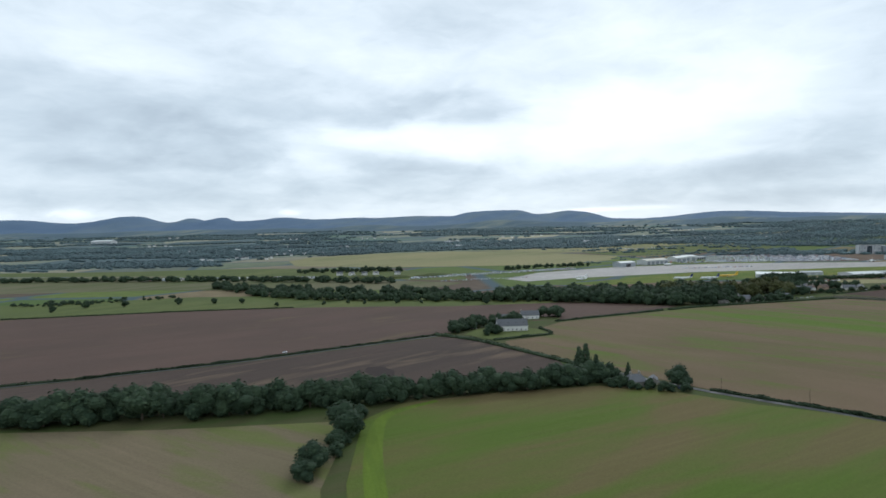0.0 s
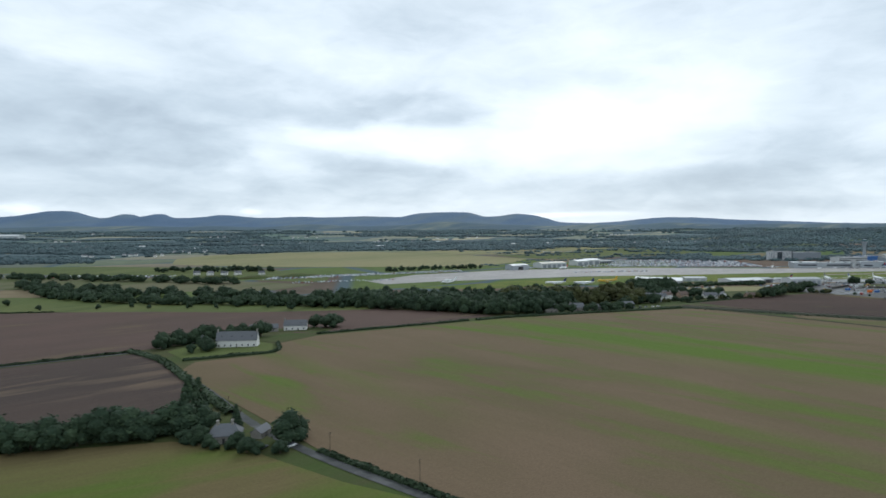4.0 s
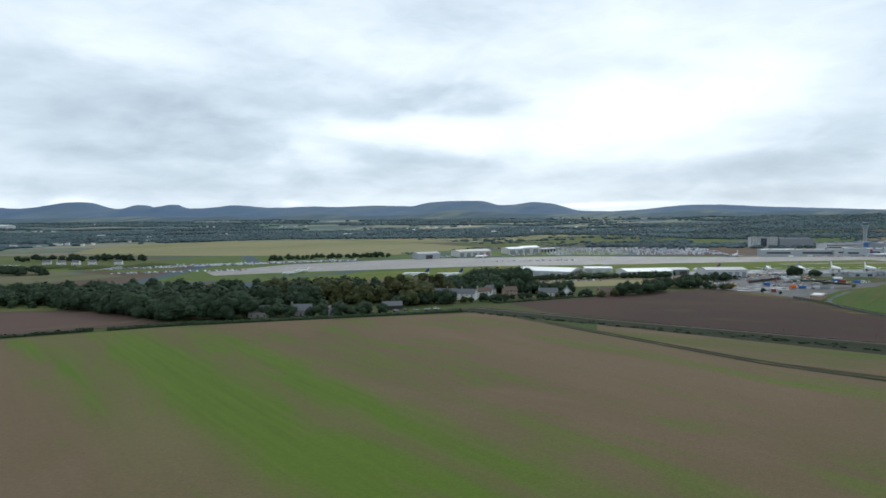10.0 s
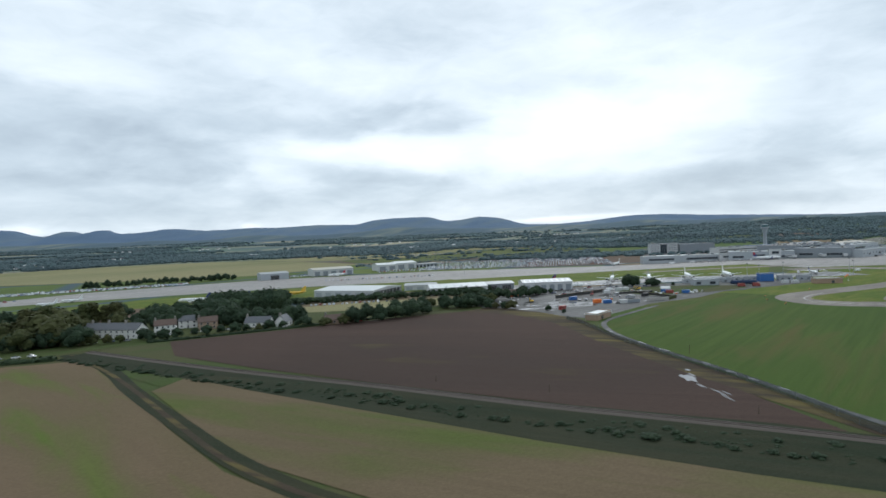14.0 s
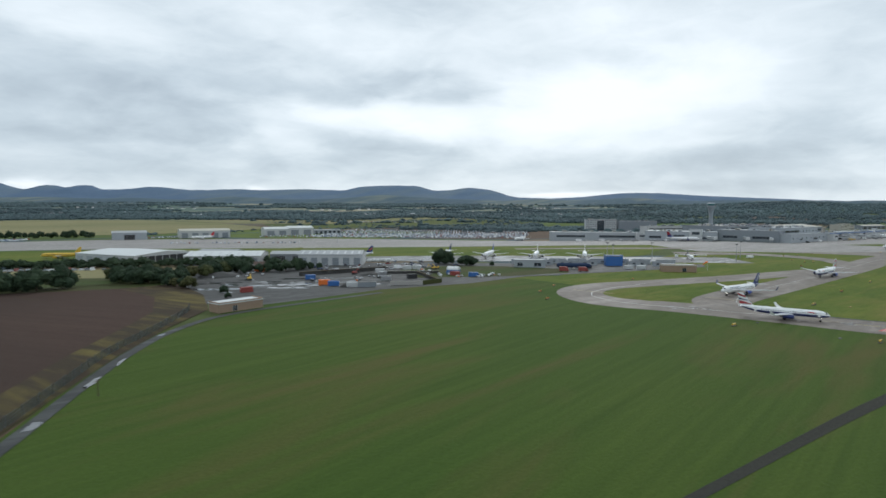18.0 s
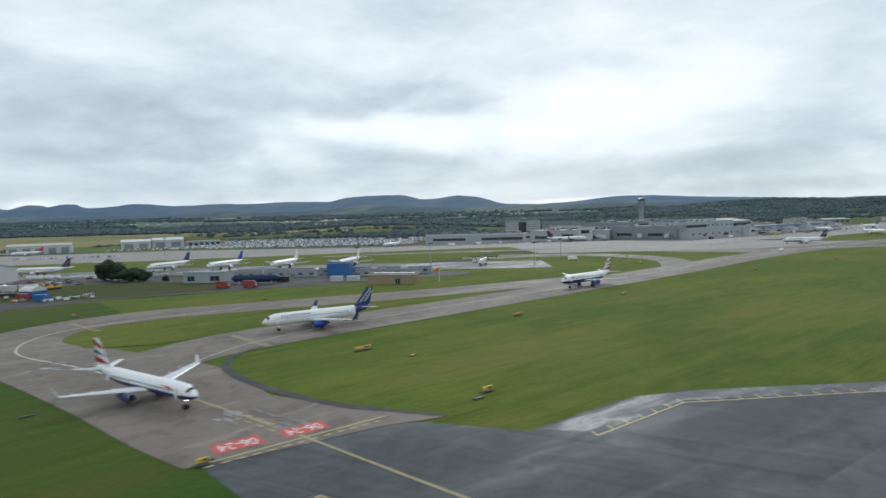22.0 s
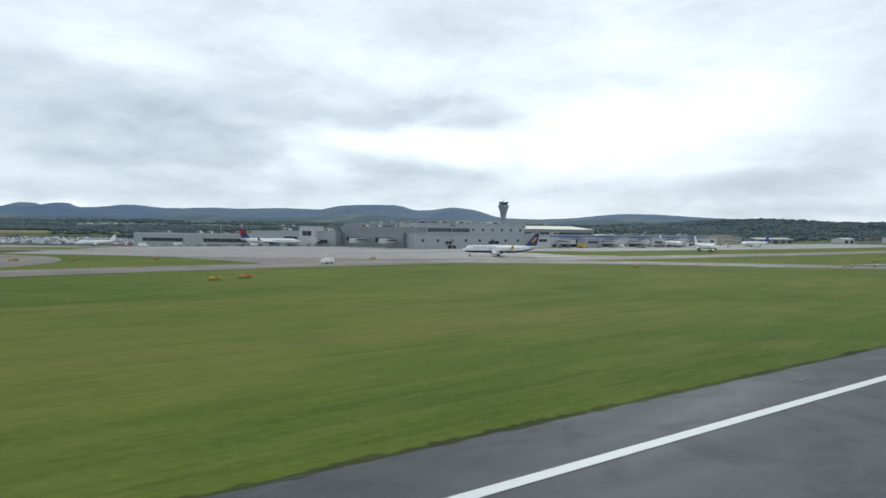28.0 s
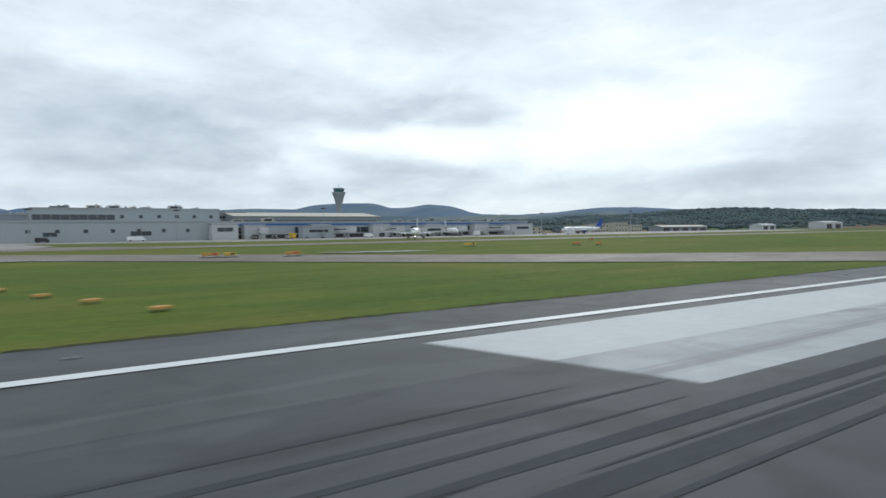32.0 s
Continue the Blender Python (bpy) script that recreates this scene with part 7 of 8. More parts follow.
    s0, s1, s2 = foil(fx + 1.6, 0, ztop - 0.5, L * 0.165, 0.42, "y"), foil(fx - 0.6, 0, ztop + fh * 0.12, L * 0.145, 0.4, "y"), foil(fx - fh * 0.82, 0, ztop + fh, L * 0.062, 0.2, "y")
    fn = part("fin", Shape().loft([s0, s1, s2]), M[fin], t)

    def on_fin(u0, v0, u1, v1, u2, v2, u3, v3, mat, label=""):
        """A patch of paint standing just proud of both sides of the fin; u along the chord, v up the fin."""
        for sgn in (-1, 1):
            pts = []
            for u, v in ((u0, v0), (u1, v1), (u2, v2), (u3, v3)):
                lx = s1[0][0] + (s2[0][0] - s1[0][0]) * v
                ch = L * (0.145 + (0.062 - 0.145) * v)
                pts.append((lx - ch * u, sgn * (0.27 - 0.12 * v), s1[0][2] + (s2[0][2] - s1[0][2]) * v))
            part("fin_stripe", Shape().add(pts, [(0, 1, 2, 3), (3, 2, 1, 0)]), M[mat], fn, label)
    if logo == "bands":
        for mat, lab, lo, hi in (("livery_red", "red wavy tail band", lambda u: 0.60 + 0.22 * u * u, lambda u: 0.74 + 0.24 * u), ("livery_red", "red wavy tail band", lambda u: 0.02 + 0.0 * u, lambda u: 0.06 + 0.26 * u), ("navy", "navy tail band", lambda u: 0.30 + 0.12 * u, lambda u: 0.34 + 0.22 * u)):
            for i in range(5):
                ua, ub = 0.02 + 0.192 * i, 0.02 + 0.192 * (i + 1)
                on_fin(ua, lo(ua), ub, lo(ub), ub, min(0.99, hi(ub)), ua, min(0.99, hi(ua)), mat, lab)
    elif logo == "rear":
        on_fin(0.18, 0.1, 0.30, 0.1, 0.8, 0.96, 0.55, 0.96, "skin_white", "white feather stroke")
        on_fin(0.5, 0.1, 0.60, 0.1, 0.98, 0.8, 0.82, 0.8, "skin_white", "white feather stroke")
    elif logo == "harp":
        on_fin(0.3, 0.25, 0.62, 0.2, 0.8, 0.7, 0.4, 0.75, "yellow", "yellow tail emblem")
    elif logo == "widget":
        on_fin(0.02, 0.45, 0.98, 0.3, 0.98, 0.99, 0.02, 0.99, "livery_red", "red upper half of the tail")
    elif logo == "swirl":
        on_fin(0.2, 0.2, 0.7, 0.25, 0.9, 0.7, 0.5, 0.6, "orange", "orange tail swirl")
    for sgn in (-1, 1):
        hz = zc + R * 0.55 if not prop else ztop + fh
        hx = ox - L * 0.875 if not prop else fx - fh * 0.8
        s0, s1b = foil(hx, sgn * 0.3, hz, L * 0.1, 0.35, "z"), foil(hx - 2.9 * k, sgn * span * k * 0.18, hz + 0.5, L * 0.04, 0.12, "z")
        sec = [s0, s1b]
        if sgn < 0:
            sec = [list(reversed(s)) for s in sec]
        part("tailplane", Shape().loft(sec), M["skin_grey"] if skin == "skin_white" else M[skin], t)
    # undercarriage
    g = part("nose_gear", Shape().tube((0, 0, 0.4), (0.1, 0, zc - R * 0.7), 0.11), M["steel"], t)
    wheel = Shape().tube((0, -0.14, 0), (0, 0.14, 0), 0.38, n=12)
    for yy in (-0.25, 0.25):
        part("wheel", wheel, M["tyre"], g, at=pose(0, yy, 0.38))
    mx = wx - L * 0.115 if not prop else ox - L * 0.48
    for sgn in (-1, 1):
        my = sgn * (span * k * 0.107 if not prop else 1.9)
        g = part("main_gear", Shape().tube((mx, my, 0.5), (mx + 0.1, my, zc - R * 0.5), 0.17).box((mx - 0.1, my + sgn * 0.25, 1.5), (0.9, 0.06, 1.4)), M["steel"], t)
        for yy in (-0.45, 0.45):
            part("wheel", Shape().tube((0, -0.2, 0), (0, 0.2, 0), 0.55, n=12), M["tyre"], g, at=pose(mx, my + yy, 0.55))
    if lamp:
        part("taxi_lamp", Shape().loft([[(0.25, 0.16 * math.cos(a), 1.5 + 0.16 * math.sin(a)) for a in (0, 1.05, 2.1, 3.14, 4.19, 5.24)], [(0.3, 0.1 * math.cos(a), 1.5 + 0.1 * math.sin(a)) for a in (0, 1.05, 2.1, 3.14, 4.19, 5.24)]]), M["lamp_lit"], g, "lit taxi lamp")
    return t, ox, L, R, zc


def name_bars(plane, u0, count, size, mat, label, gap=1.35):
    """Stands for a painted name: plain blocks, one a letter."""
    t, ox, L, R, zc = plane
    for sgn in (-1, 1):
        for i in range(count):
            part("marking", Shape().box((0, 0, 0), (size * 0.24, 0.05, size)), M[mat], t, label, at=pose(ox - L * u0 - i * size * gap, sgn * R * 0.90, zc + R * 0.47, sgn * -28))


def ribbon_mark(plane, u0, mat, mat2):
    t, ox, L, R, zc = plane
    for sgn in (-1, 1):
        part("marking", Shape().add([(ox - L * u0, sgn * R * 0.965, zc + R * 0.32), (ox - L * (u0 + 0.035), sgn * R * 0.90, zc + R * 0.56), (ox - L * (u0 + 0.13), sgn * R * 0.88, zc + R * 0.60), (ox - L * (u0 + 0.03), sgn * R * 1.0, zc + R * 0.26)], [(0, 1, 2, 3), (3, 2, 1, 0)]), M[mat], t, "red ribbon shape")


p = airliner("regional_jet", 1440.3, 98.3, -67.7, 36.2, 3.2, 28.7, "skin_white", "navy", "skin_white", "navy", "white regional jet with navy belly and red striped tail", winglet="skin_white", logo="bands", nose_in=3.6, lamp=True, k=0.86, tip=1.6)
ribbon_mark(p, 0.14, "livery_red", "navy")
p = airliner("airliner", 1474.5, 154.0, 177.5, 37.6, 3.95, 35.8, "skin_white", None, "navy", "royal", "white airliner with deep blue tail and blue engines", winglet="navy", logo="rear", lamp=True, k=0.86)
name_bars(p, 0.15, 11, 1.1, "navy", "navy lettering bar", 0.7)
p = airliner("airliner", 1597, 162.8, 184.5, 33.8, 3.95, 34.1, "skin_white", "navy", "skin_white", "royal", "white airliner with navy belly and red striped tail", logo="bands")
ribbon_mark(p, 0.09, "livery_red", "navy")
name_bars(p, 0.19, 14, 0.42, "navy", "small navy lettering blocks")
p = airliner("airliner", 1935, 238, 146, 39.5, 3.9, 35.9, "skin_white", "navy", "navy", "skin_white", "white airliner with navy belly and navy tail", winglet="yellow", logo="harp", nose_in=4.0, line=0.5)
name_bars(p, 0.12, 14, 1.3, "navy", "navy lettering bar", 0.7)
airliner("airliner", 1912, 441, -28, 47.3, 3.9, 38.0, "skin_white", "royal", "navy", "navy", "white long-haul airliner with red and navy tail", winglet="navy", logo="widget", high=1.3, line=0.8)
airliner("airliner", 2137, 238, 237, 37.6, 3.95, 35.8, "skin_white", None, "skin_white", "skin_white", "plain white airliner taxiing with its lamp lit", winglet="skin_white", lamp=True)
airliner("airliner", 2318, 322, 170, 39.5, 3.9, 35.9, "skin_white", None, "royal", "navy", "white airliner with a blue tail at a gate", winglet="navy", near=False)
STAND = [(1410, 464, 150, "navy", "swirl", "white airliner with purple and orange painted rear"), (1480, 410, 215, "navy", None, "white parked airliner with dark blue tail"), (1510, 384, 218, "royal", None, "white parked airliner with blue tail"),
         (1541, 357, 222, "skin_white", None, "all-white airliner parked on the stand"), (1575, 333, 222, "skin_white", None, "all-white airliner parked on the stand"),
         (1206, 658, 150, "yellow", None, "bright yellow cargo airliner"), (1110, 688, 146, "navy", None, "white airliner with navy tail by the village"), (1142, 655, 150, "navy", None, "white airliner with navy tail on the apron"),
         (1392, 925, 190, "livery_red", None, "white airliner with red tail by the hangars"), (985, 812, 150, "skin_white", None, "small white jet at the far apron end"), (1010, 838, 160, "skin_white", None, "small white jet at the far apron end"),
         (1775, 640, 200, "skin_white", None, "white airliner by the long pier"), (2215, 320, 250, "skin_white", None, "white airliner at a boarding gate")]
for i, (x, y, a, fin, logo, lab) in enumerate(STAND):
    small = "small" in lab
    yel = "yellow cargo" in lab
    airliner("parked_airliner", x, y, a, 24 if small else 37.6, 2.6 if small else 3.95, 24 if small else 34, "yellow" if yel else "skin_white", None, fin, fin if yel else "skin_white", lab, logo=logo, near=False)
airliner("turboprop", 1640, 276, 222, 27, 2.8, 27, "skin_white", None, "navy", "skin_white", "small white turboprop on the wet apron", prop=True, near=False, nose_in=3)


# ---- vehicles and airfield clutter ----
def car_parts(paint):
    """A plain hatchback, 4.3 m long, nose along +x."""
    body = Shape().loft([[(px, -0.86, 0.3), (px, 0.86, 0.3), (px, 0.9, h * 0.75), (px, 0.78, h), (px, -0.78, h), (px, -0.9, h * 0.75)] for px, h in ((2.12, 0.55), (2.0, 0.75), (1.0, 0.92), (-1.7, 1.0), (-2.1, 0.9), (-2.15, 0.6))])
    cabin = Shape().loft([[(px, -w, 0.9), (px, w, 0.9), (px * 0.86, w * 0.8, h), (px * 0.86, -w * 0.8, h)] for px, w, h in ((0.95, 0.74, 0.92), (0.3, 0.76, 1.42), (-1.3, 0.76, 1.45), (-1.95, 0.72, 0.95))])
    return body.mesh("body", paint), cabin.mesh("cabin", M["glass"]), Shape().box((-0.45, 0, 1.46), (1.5, 1.15, 0.05)).mesh("roof_panel", paint), Shape().tube((0, -0.11, 0), (0, 0.11, 0), 0.32, n=10).mesh("wheel", M["tyre"])


CAR = car_parts(M["car_paint_single"])
proto = None


def car(x, y, turn, label="parked hatchback car on the verge", group="parked cars", z=0.25):
    global proto
    at = spot((x, y, ground_z(x, y) + z), turn)
    if proto is None:
        proto = thing("car", (x, y, ground_z(x, y) + z), turn, label, "car", group)
        body = part("body", CAR[0], None, proto)
        part("cabin", CAR[1], None, proto), part("roof_panel", CAR[2], None, proto)
        for px in (1.3, -1.3):
            for py in (-0.8, 0.8):
                part("wheel", CAR[3], None, proto, at=pose(px, py, 0.32))
        return proto
    c = copy_thing(proto, at @ Matrix.Scale(1 / SCALE, 4))
    return tagged(c, label, "car", group)


car(478, 228, 30), car(484, 225, 20), car(488, 223, 15)
random.seed(77)
for x, y in [(1040, 409), (1046, 407), (1060, 403), (1066, 405), (1080, 398), (1098, 388), (1110, 380), (1156, 362), (945, 396), (952, 393), (960, 391), (968, 388), (975, 386), (320, 492), (900, 397), (1005, 412), (1014, 408), (1022, 404)]:
    car(x, y, random.uniform(-40, 10))
for k in range(34):
    f = k / 34
    x, y = 1395 + random.uniform(-60, 60), 372 - 0.6 * (0) + random.uniform(-25, 25)
    if not (1355 < x < 1412 and 392 < y < 430):
        car(x, y, -33 + random.choice((0, 90)) + random.uniform(-6, 6), "car parked beside the sheds", "yard cars")


def van(x, y, turn, mat, label, long=6.0, high=2.6):
    t = thing("van", (x, y, ground_z(x, y) + 0.22), turn, label, "van", "service vans")
    part("body", Shape().loft([[(px, -1.0, 0.4), (px, 1.0, 0.4), (px, 0.95, h), (px, -0.95, h)] for px, h in ((long / 2, 1.1), (long / 2 - 0.5, 1.4), (long / 2 - 1.3, high), (-long / 2, high))]), M[mat], t)
    part("windscreen", Shape().add([(long / 2 - 0.45, -0.85, 1.5), (long / 2 - 0.45, 0.85, 1.5), (long / 2 - 1.2, 0.8, high - 0.15), (long / 2 - 1.2, -0.8, high - 0.15)], [(0, 1, 2, 3)]), M["glass"], t)
    for px in (long / 2 - 1.1, -long / 2 + 1.2):
        for py in (-0.92, 0.92):
            part("wheel", CAR[3], None, t, at=pose(px, py, 0.36) @ Matrix.Scale(1.15, 4))


for x, y, a, m, l in [(1405, 352, -30, "skin_white", "white van by the yard"), (1418, 345, 60, "skin_white", "white van by the yard"), (1490, 276, -40, "red_panel", "red fire engine in the training ground"), (1500, 268, -40, "red_panel", "red fire engine in the training ground"),
                      (1655, 300, 30, "skin_white", "white service van on the apron"), (1705, 262, -20, "skin_white", "white service van by the apron"), (1890, 470, 20, "skin_white", "white service van near the gates"), (1905, 462, 100, "skin_grey", "grey tug near the gates"),
                      (2160, 336, 0, "skin_white", "white service van at the gates"), (2110, 334, 90, "yellow", "yellow service truck at the gates"), (2240, 330, 30, "skin_white", "white catering truck at the gates"), (2030, 340, 10, "skin_white", "white tanker before the terminal"), (2300, 300, 0, "skin_grey", "grey service truck on the apron"), (1990, 338, 0, "dark", "dark tug before the terminal"), (1820, 560, -40, "skin_white", "white bus by the pier"), (1845, 540, -40, "skin_white", "white truck by the pier"), (1862, 522, 30, "skin_white", "white loader by the pier")]:
    van(x, y, a, m, l, 6.5 if "fire" in l else 8.5 if "truck" in l or "tanker" in l or "bus" in l else 6.0, 3.2 if "fire" in l or "truck" in l or "bus" in l else 2.5)

van(1846, 200, 200, "skin_white", "white airfield patrol vehicle on the taxiway", 4.8, 1.9)
# service clutter along the gates
random.seed(91)
for i in range(86):
    f = random.random()
    if i < 52:
        x, y = 1815 + 120 * f + random.uniform(-4, 4), 590 - 150 * f + random.uniform(-12, 0) - 14
    else:
        x, y = 2080 + 230 * f, 334 + random.uniform(-8, 6)
    t = thing("baggage_cart", (x, y, ground_z(x, y) + 0.2), random.uniform(0, 180), "small airport baggage cart", "cart", "baggage carts")
    part("tray", Shape().box((0, 0, 0.75), (2.8, 1.5, 0.25)).box((-1.3, 0, 1.4), (0.1, 1.5, 1.2)).box((1.3, 0, 1.4), (0.1, 1.5, 1.2)), M["steel"], t)
    part("canopy", Shape().box((0, 0, 2.05), (2.9, 1.6, 0.1)), M[random.choice(("skin_white", "skin_grey", "navy"))], t)
    for px in (-0.9, 0.9):
        for py in (-0.6, 0.6):
            part("wheel", CAR[3], None, t, at=pose(px, py, 0.32))


def container(x, y, turn, mat, label, long=6.0, high=2.6):
    t = thing("container", (x, y, ground_z(x, y) + 0.2), turn, label, "container", "yard containers")
    part("body", Shape().box((0, 0, high / 2), (long, 2.44, high)), M[mat], t)
    for i in range(int(long / 0.6)):
        part("rib", Shape().box((-long / 2 + 0.3 + 0.6 * i, 0, high / 2), (0.18, 2.52, high * 0.9)), M[mat], t)


for x, y, a, m in [(1331.5, 330, -25, "blue_panel"), (1328.5, 303, -25, "orange"), (1330.5, 295, -30, "blue_panel"), (1337, 285.5, -30, "cladding_white"), (1284, 297, 10, "red_panel"), (1366, 300, -35, "steel"), (1384, 300, -10, "dark"), (1408, 345, -30, "cladding_white"), (1415, 343, -30, "cladding_white"),
                   (1421, 287, -40, "blue_panel"), (1414.5, 297.5, -60, "red_panel"), (1540, 262, -40, "cladding_white"), (1546, 256, -40, "cladding_white"), (1566, 244, -40, "blue_panel"), (1520, 282, -40, "dark"), (1376, 322, 20, "steel"), (1383, 338, -20, "cladding_white")]:
    container(x, y, a, m, {"blue_panel": "blue steel container in the yard", "orange": "orange steel container in the yard", "red_panel": "red skip at the edge of the yard", "steel": "grey steel container in a row", "dark": "dark steel container in the yard", "cladding_white": "white steel container in the yard", "yellow": "yellow machine body in the yard"}[m])
tent = gable_house("orange_shed", 1322, 392, -20, 9, 7, 3.4, 6.0, "orange", "tile_brown", "small orange shed by the works yard", 1, 1, 0)
hull = thing("training_hull", (1507, 283, 0.2), -40, "dark blue cylinder for fire training", "fuselage mock-up")
part("hull", Shape().loft([[(px, r * math.cos(a), 2.6 + r * math.sin(a)) for a in [2 * math.pi * i / 14 for i in range(14)]] for px, r in ((-12, 0.6), (-10.5, 1.7), (9, 1.8), (11, 1.2), (12, 0.5))]), M["hull"], hull, smooth=True)
for px in (-8, 0, 8):
    part("cradle", Shape().box((px, 0, 0.7), (1.0, 2.6, 1.4)), M["concrete"], hull)
blue_tent = thing("arched_shelter", (1418, 304, 0.2), -52, "blue shelter with a pale arched roof", "shelter")
part("wall", Shape().box((0, 0, 1.5), (7.4, 6.6, 3.0)), M["blue_panel"], blue_tent)
part("roof", Shape().loft([[(px, 3.45 * math.cos(a), 3.0 + 2.0 * math.sin(a)) for a in [math.pi * i / 8 for i in range(9)]] for px in (-3.8, 3.8)]), M["roof_white"], blue_tent)
for x, y, a, l, h, m, c in [(1343.5, 280.8, -22, 10, 2.6, "cladding_dark", "concrete"), (1365, 275.2, -26, 18, 2.1, "concrete", "concrete"), (1380.5, 272.8, 12, 15, 2.2, "rough_grass", "rough_grass"), (1394, 298, 74, 46, 1.5, "yard", "verge"), (1363, 350, 1, 62, 2.2, "yard", "verge"), (1398, 322, -32, 34, 1.6, "yard", "concrete")]:
    w = thing("retaining_wall", (x, y, 0.2), a, "low retaining wall in the works yard", "wall", "yard walls")
    part("wall_panel", Shape().box((0, 0, h / 2), (l, 0.8, h)), M[m], w)
    part("coping", Shape().box((0, 0, h + 0.07), (l + 0.2, 1.5 if c == "verge" else 0.9, 0.16)), M[c], w)


def digger(x, y, turn, mat, label):
    t = thing("digger", (x, y, 0.2), turn, label, "digger", "yard diggers")
    for py in (-1.0, 1.0):
        part("track", Shape().loft([[(px, py - 0.28, z0), (px, py + 0.28, z0), (px, py + 0.28, z1), (px, py - 0.28, z1)] for px, z0, z1 in ((-1.7, 0.3, 0.6), (-1.3, 0.0, 0.85), (1.3, 0.0, 0.85), (1.7, 0.3, 0.6))]), M["dark"], t)
    part("body", Shape().loft([[(px, -1.15, 0.95), (px, 1.15, 0.95), (px, 1.05, h), (px, -1.05, h)] for px, h in ((-1.8, 1.6), (-1.5, 2.0), (0.4, 2.0), (1.3, 1.5))]), M[mat], t)
    part("cab", Shape().loft([[(px, 0.1, 1.5), (px, 1.05, 1.5), (px, 1.0, h), (px, 0.15, h)] for px, h in ((-0.1, 2.7), (1.0, 2.8), (1.35, 1.8))]), M["glass"], t)
    part("boom", Shape().tube((1.2, -0.3, 1.5), (3.4, -0.3, 3.4), 0.26, 0.2, 6).tube((3.4, -0.3, 3.4), (4.6, -0.3, 1.3), 0.2, 0.16, 6), M[mat], t)
    part("bucket", Shape().loft([[(4.3 + dx, py, 1.3), (4.9 + dx, py, 0.9), (4.6 + dx, py, 0.25), (4.1 + dx, py, 0.6)] for dx, py in ((0, -0.8), (0, 0.2))]), M["dark"], t)


digger(1365, 339, 30, "red_panel", "dark red digger standing in the works yard")
digger(1424, 336, 160, "yellow", "yellow digger beside the white cabins")
digger(1427, 337, 200, "yellow", "yellow digger beside the white cabins")
digger(1300, 345, 70, "yellow", "yellow digger beside the white cabins")
# small pale domes beside the long shed
for i in range(6):
    x, y = 1415 + 2.6 * i + 0.6 * (i % 2), 413.5 - 1.6 * i + 1.2 * (i % 2)
    t = thing("storage_dome", (x, y, ground_z(x, y) + 0.2), -30, "small white fabric storage dome beside the shed", "tent", "storage domes")
    part("cover", Shape().loft([[(px, 1.5 * w * math.cos(a), 2.3 * w * math.sin(a)) for a in [math.pi * k / 8 for k in range(9)]] for px, w in ((-1.7, 0.7), (-1.4, 1.0), (1.4, 1.0), (1.7, 0.7))]), M["roof_white"], t, smooth=True)
    part("door_flap", Shape().box((1.72, 0, 0.7), (0.06, 1.0, 1.4)), M["skin_grey"], t)
# pallets and crates strewn about the yard
random.seed(47)
for x0, y0, wx, wy, n in ((1431, 286, 9, 4, 18), (1408, 300, 7, 12, 14), (1350, 318, 22, 14, 12), (1405, 330, 10, 8, 10), (1300, 372, 18, 8, 10), (1392, 372, 22, 12, 12)):
    for _ in range(n):
        x, y = x0 + random.uniform(-wx, wx), y0 + random.uniform(-wy, wy)
        kind = random.random()
        t = thing("crate", (x, y, ground_z(x, y) + 0.2), random.uniform(0, 180), "crate on a pallet in the muddy works yard", "crate", "yard crates")
        ll, ww, hh = random.uniform(1.0, 2.2), random.uniform(0.8, 1.4), random.uniform(0.4, 1.2)
        part("pallet", Shape().box((0, 0, 0.07), (ll + 0.2, ww + 0.2, 0.14)), M["yard"], t)
        part("box", Shape().box((0, 0, 0.14 + hh / 2), (ll, ww, hh)), M["skin_white" if kind < 0.3 else "steel" if kind < 0.68 else "blue_panel" if kind < 0.73 else "orange" if kind < 0.8 else "dark"], t)
        part("lid", Shape().box((0, 0, 0.17 + hh), (ll + 0.1, ww + 0.1, 0.07)), M["skin_grey"], t)
random.seed(17)
for i, (x, y, rx, h) in enumerate([(1333, 287, 3, 1.8), (1402, 312, 6, 1.6), (1372, 330, 9, 1.8), (1290, 372, 14, 3), (1270, 345, 8, 2), (700, 1180, 40, 6), (840, 1110, 50, 6), (760, 1130, 40, 5)]):
    sh = Shape()
    rings = []
    for k, (f, z) in enumerate(((1.0, -0.3), (0.8, 0.35), (0.5, 0.75), (0.18, 1.0))):
        rings.append([(x + rx * f * random.uniform(.8, 1.15) * math.cos(a), y + rx * 0.6 * f * random.uniform(.8, 1.15) * math.sin(a), ground_z(x, y) + h * z * random.uniform(.85, 1.1)) for a in [2 * math.pi * j / 14 for j in range(14)]])
    sh.loft(rings)
    tagged(part("earth_mound", sh, M["yard"] if i < 5 else M["rough_grass"], smooth=True), "rough mound of spoil earth", "mound")


